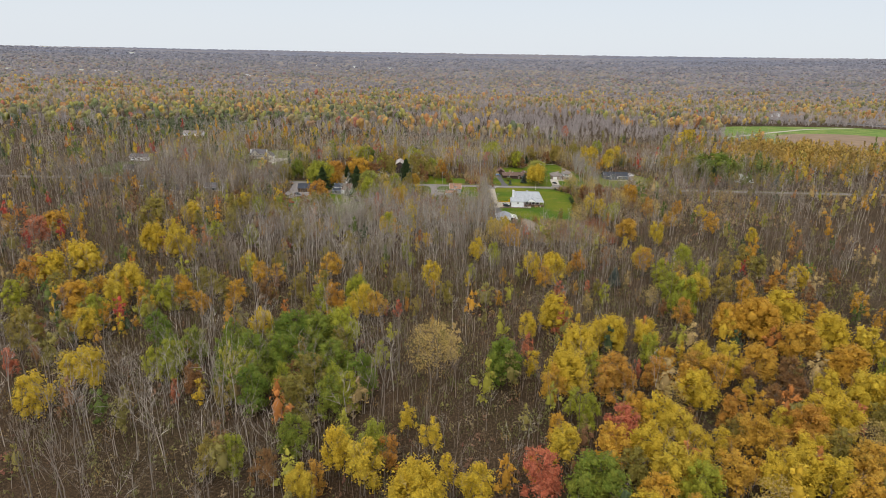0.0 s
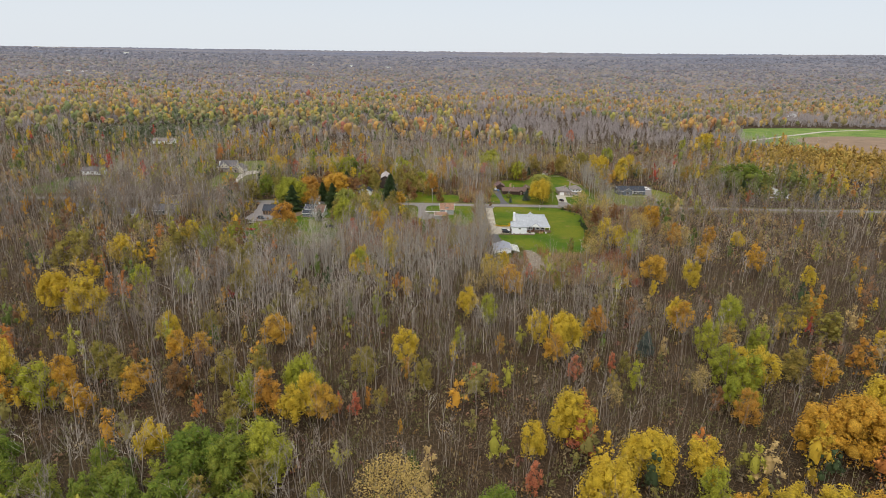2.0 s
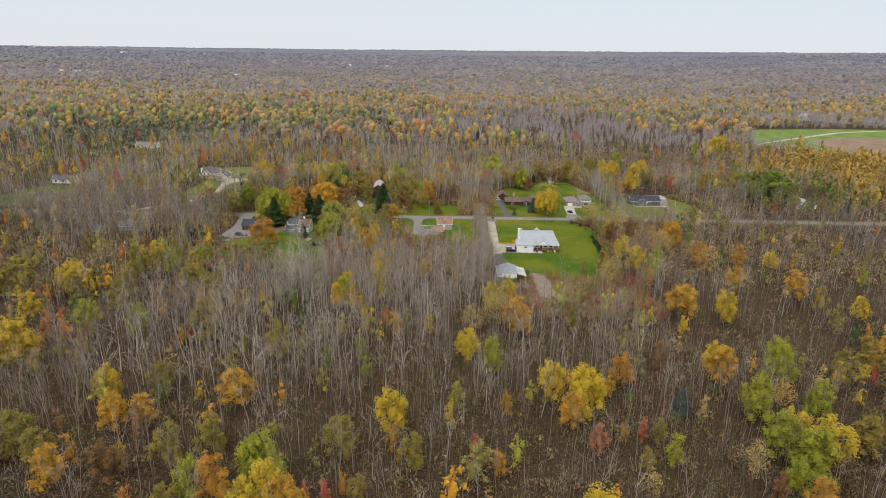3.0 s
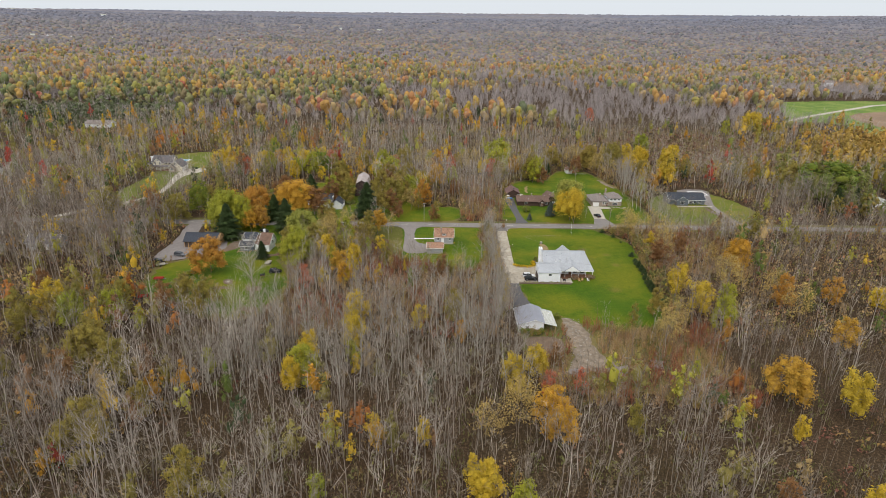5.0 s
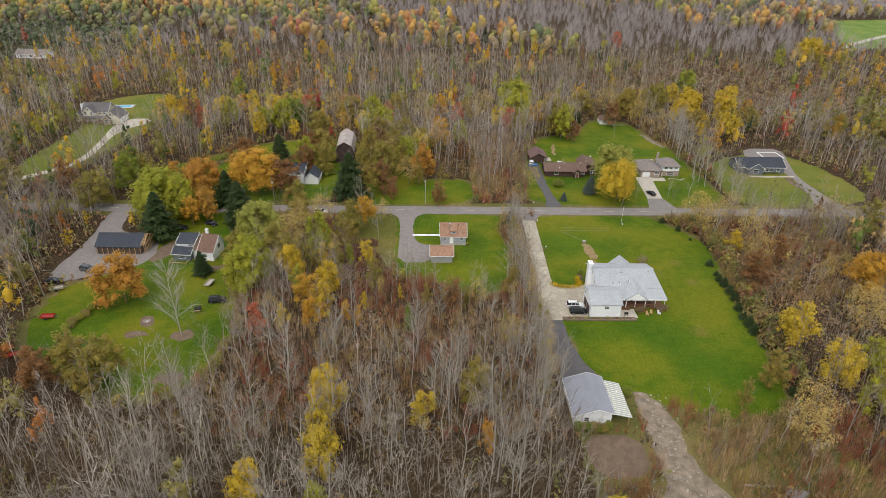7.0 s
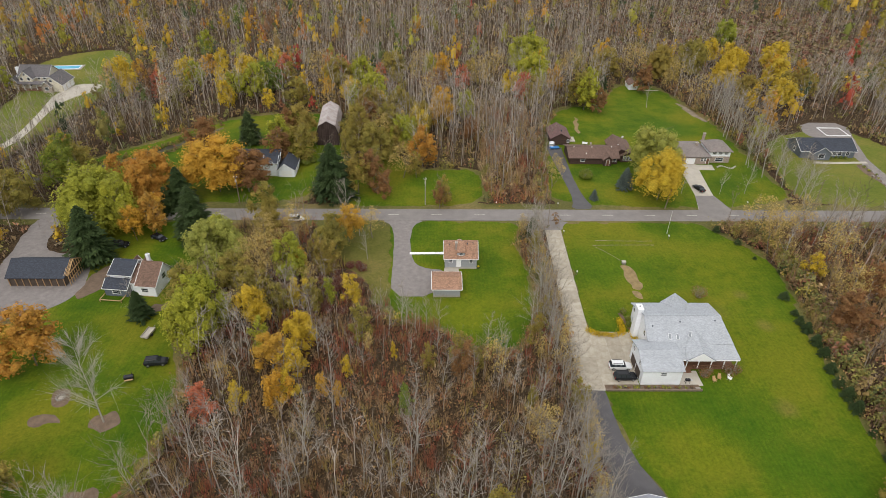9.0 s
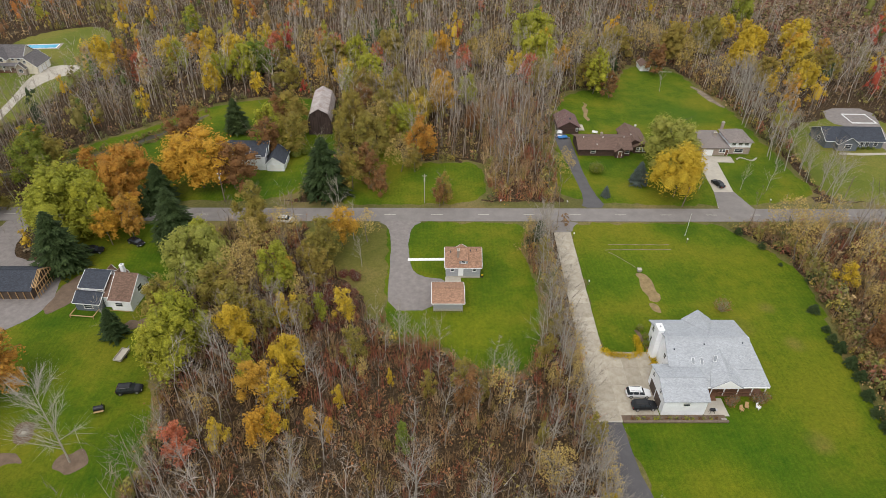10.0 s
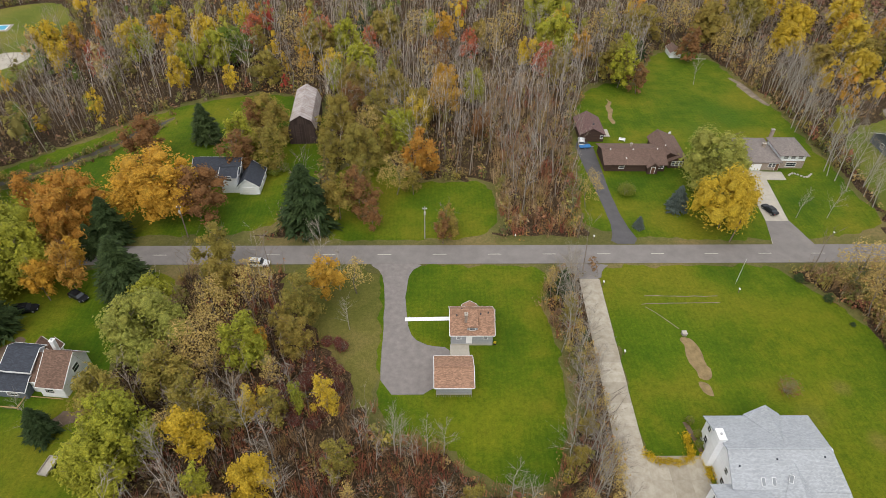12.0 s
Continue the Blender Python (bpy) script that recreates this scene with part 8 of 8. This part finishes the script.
for mask, mods, nm, lab in ((is_leafy & (y < 1000), hi_leaf, "autumn_belt", "yellow, rust and olive crowns of the woods beyond the road"), (is_leafy & (y >= 1000), lo_leaf, "autumn_forest", "mixed yellow, rust and olive crowns of the forest beyond"), (~is_leafy | (rng.random(n) < 0.45), lo_bare, "bare_forest", "grey leafless crowns of the forest beyond")):
    xi, yi = x[mask], y[mask]
    k = len(xi)
    tint = cols[mask] if nm != "bare_forest" else np.array([(0.37, 0.325, 0.315)]) * rng.uniform(0.75, 1.2, (k, 1))
    s = size[mask]
    if nm == "bare_forest":
        xi, yi, s = xi + rng.normal(0, 3, k), yi + rng.normal(0, 3, k), np.maximum(s, 0.95)
    V, F, T = scatter(mods, xi, yi, s, s * rng.uniform(0.8, 1.3, k) * (1 - 0.5 * shrubs[mask, 0]), rng.random(k) * 6.28, np.zeros((k, 2)), tint, rng.integers(0, 7, k))
    far_wood = tri_mesh(nm, V, F, M_FAR, T)
    far_wood.polygons.foreach_set("use_smooth", np.ones(len(F), bool))
    tagged(new(nm, far_wood), lab, "forest", kind="stuff")

# crowns of the plain beyond, thinning out towards the skyline
y = 1450.0 * (3900.0 / 1450.0) ** rng.random(17000)
x = (rng.random(17000) * 2 - 1) * (0.80 * y + 60)
ok = ~open_ground(x, y, 8.0)
x, y = x[ok], y[ok]
n = len(x)
models = [(BALL * np.random.default_rng(580 + k).uniform(0.7, 1.2, (11, 1)) * np.array([6.0, 6.0, 5.5]) + np.array([0, 0, 7.5]), BALL_F) for k in range(6)]
band = patch(x * 0.3, y, 0.004, 161.0) + 0.6 * patch(x, y, 0.012, 164.0)
far_bare = rng.random(n) < 0.5 + 0.9 * band
w3 = np.array([2.0, 2.6, 1.8, 0.3, 1.6, 1.6, 5.0, 2.2, 2.6, 1.8])
cols = PALETTE[rng.choice(10, n, p=w3 / w3.sum())] * 0.5 + 0.5 * np.array([(0.185, 0.175, 0.168)])
cols = np.where(far_bare[:, None], np.array([(0.215, 0.185, 0.18)]), cols) * rng.uniform(0.75, 1.2, (n, 1))
# distance haze put into the crown colours, bluer the farther they stand
haze_blue = np.clip((y - 1350) / 1900, 0, 1)[:, None] ** 0.7 * 0.9
cols = cols * (1 - haze_blue) + haze_blue * np.array([(0.168, 0.172, 0.208)]) * rng.uniform(0.84, 1.14, (n, 1))
s = rng.uniform(0.6, 1.2, n) * (0.85 + 0.5 * np.clip((y - 1450) / 2000, 0, 1))
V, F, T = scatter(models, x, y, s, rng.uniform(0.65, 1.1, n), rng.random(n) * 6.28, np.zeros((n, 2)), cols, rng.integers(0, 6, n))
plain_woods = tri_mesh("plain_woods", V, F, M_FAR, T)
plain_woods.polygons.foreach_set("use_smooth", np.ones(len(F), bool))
tagged(new("plain_woods", plain_woods), "grey and rust tree groups of the far plain, blued by painted haze", "forest", kind="stuff")

# low red-brown brush of the clearing beyond the blue house, and green shrubs of the marsh
x = np.concatenate([rng.normal(195, 42, 2200), rng.normal(-320, 50, 1100)])
y = np.concatenate([rng.normal(630, 40, 2200), rng.normal(770, 48, 1100)])
wet = np.arange(len(x)) >= 2200
ok = ~open_ground(x, y, 1.0)
x, y, wet = x[ok], y[ok], wet[ok]
n = len(x)
models = [leaf_cloud(20, [(0, 0, 0.8), (0.7, 0.4, 0.6), (-0.6, 0.3, 0.6)], [(1.1, 1.1, 0.9), (0.8, 0.8, 0.7), (0.8, 0.8, 0.6)], 0.5, np.random.default_rng(540 + k), 0.7, True) for k in range(5)]
dry = np.array([(0.20, 0.10, 0.07), (0.23, 0.15, 0.10), (0.17, 0.12, 0.08), (0.25, 0.19, 0.12), (0.19, 0.155, 0.07)])[rng.integers(0, 5, n)]
tint = np.where(wet[:, None], np.array([(0.085, 0.10, 0.05)]), dry) * rng.uniform(0.7, 1.3, (n, 1))
s = rng.uniform(0.7, 1.6, n) * np.where(wet, 1.6, 1.0)
V, F, T = scatter(models, x, y, s, s, rng.random(n) * 6.28, np.zeros((n, 2)), tint, rng.integers(0, 5, n))
tagged(new("clearing_brush", tri_mesh("clearing_brush", V, F, M_WOODS, T)), "low red-brown and green brush of the far clearings", "brush", kind="stuff")

# the closed canopy further out: one crown to each point of a fine mesh, up to the skyline
cols_n, rows_n = 600, 135
ang = np.linspace(-radians(42), radians(42), cols_n)
rad = 1100.0 * (4695.0 / 1100.0) ** np.linspace(0, 1, rows_n)
A, Rr = np.meshgrid(ang, rad)
A = A + rng.uniform(-0.42, 0.42, A.shape) * (ang[1] - ang[0])
Rr = Rr * (1 + rng.uniform(-0.0042, 0.0042, Rr.shape))
x, y = (CENTRE[0] + Rr * np.sin(A)).ravel(), (CENTRE[1] + Rr * np.cos(A)).ravel()
r = Rr.ravel()
n = len(x)
open_here = open_ground(x, y, 6.0) | open_ground(x, y, 30.0)
z = land_height(r, x) + rng.uniform(3.5, 8.0, n) + 3.0 * patch(x, y, 0.004, 81.0)
z = land_height(r, x) + (z - land_height(r, x)) * (0.35 + 0.65 * np.clip((r - 700) / 600, 0, 1))
z = land_height(r, x) - 0.4 + (z - land_height(r, x) + 0.4) * np.clip((r - 1105) / 160, 0, 1)
z = np.where(open_ground(x, y, 80.0) | open_ground(x, y, 110.0), land_height(r, x) + 1.2, z)
z = np.where(open_ground(x, y, 20.0) | open_ground(x, y, 45.0) | open_ground(x, y, 60.0) | (r < 450), land_height(r, x) - 0.4, z)
close = np.clip((1150 - r) / 450, 0, 1)
w = np.array([2.4, 2.6, 1.3, 0.2, 1.0, 1.4, 4.0, 3.0, 3.0, 1.0])
belt = patch(x, y, 0.0015, 71.0) + 0.6 * patch(x, y, 0.006, 75.0)
cols = PALETTE[rng.choice(10, n, p=w / w.sum())] * 1.15
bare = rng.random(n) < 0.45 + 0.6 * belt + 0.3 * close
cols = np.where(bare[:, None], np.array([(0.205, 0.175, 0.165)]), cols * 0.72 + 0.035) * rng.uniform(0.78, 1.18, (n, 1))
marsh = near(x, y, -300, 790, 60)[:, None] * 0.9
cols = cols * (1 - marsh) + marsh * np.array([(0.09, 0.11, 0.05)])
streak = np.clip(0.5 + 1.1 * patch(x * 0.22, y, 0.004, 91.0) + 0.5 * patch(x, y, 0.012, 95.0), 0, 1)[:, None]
# grey-blue distance haze blended into the canopy colours, stronger with range
haze_mix = np.clip((r - 1200) / 2500, 0, 1)[:, None] ** 0.75 * 0.95
cols = cols * (1 - haze_mix) + haze_mix * (np.array([(0.125, 0.14, 0.195)]) * (1 - streak) + streak * np.array([(0.195, 0.18, 0.195)])) * (0.8 + 0.4 * rng.random((n, 1)))
idx = np.arange(n).reshape(rows_n, cols_n)
q = np.stack([idx[:-1, :-1], idx[1:, :-1], idx[1:, 1:], idx[:-1, 1:]], -1).reshape(-1, 4)
q = q[~open_here[q].any(1)]
F = np.concatenate([q[:, [0, 2, 1]], q[:, [0, 3, 2]]])
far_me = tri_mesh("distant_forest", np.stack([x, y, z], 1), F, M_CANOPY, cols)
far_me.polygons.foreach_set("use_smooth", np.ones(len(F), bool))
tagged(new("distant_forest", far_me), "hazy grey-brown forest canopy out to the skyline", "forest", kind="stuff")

# pale roofs of far settlements
rf = random.Random(9)
for cx, cy, spread, count in ((-1000, 1950, 90, 6), (-640, 2020, 60, 4), (-1250, 1900, 120, 4), (620, 1180, 20, 1), (-250, 2700, 120, 4), (-2420, 4000, 60, 3), (-1700, 3600, 200, 2)):
    for k in range(count):
        x, y, w_ = cx + rf.gauss(0, spread), cy + rf.gauss(0, spread * 0.4), rf.uniform(9, 20) * (1 if cy < 3000 else 2.4)
        h = thing("far_house", pose(x, y, float(land_height(math.hypot(x, y - 200), x)) + 4.0, 0, 0, rf.uniform(-40, 40)), "pale building far off above the forest", "house", "far settlements")
        gable(h, -w_ / 2, w_ / 2, -4, 4, 3.4, 6.4, "x", M_WHITE, rf.choice((M_ROOF_LEAN, M_ROOF_GREY, M_ROOF_GREY)), 0.4, base=-4.0, trim=False)
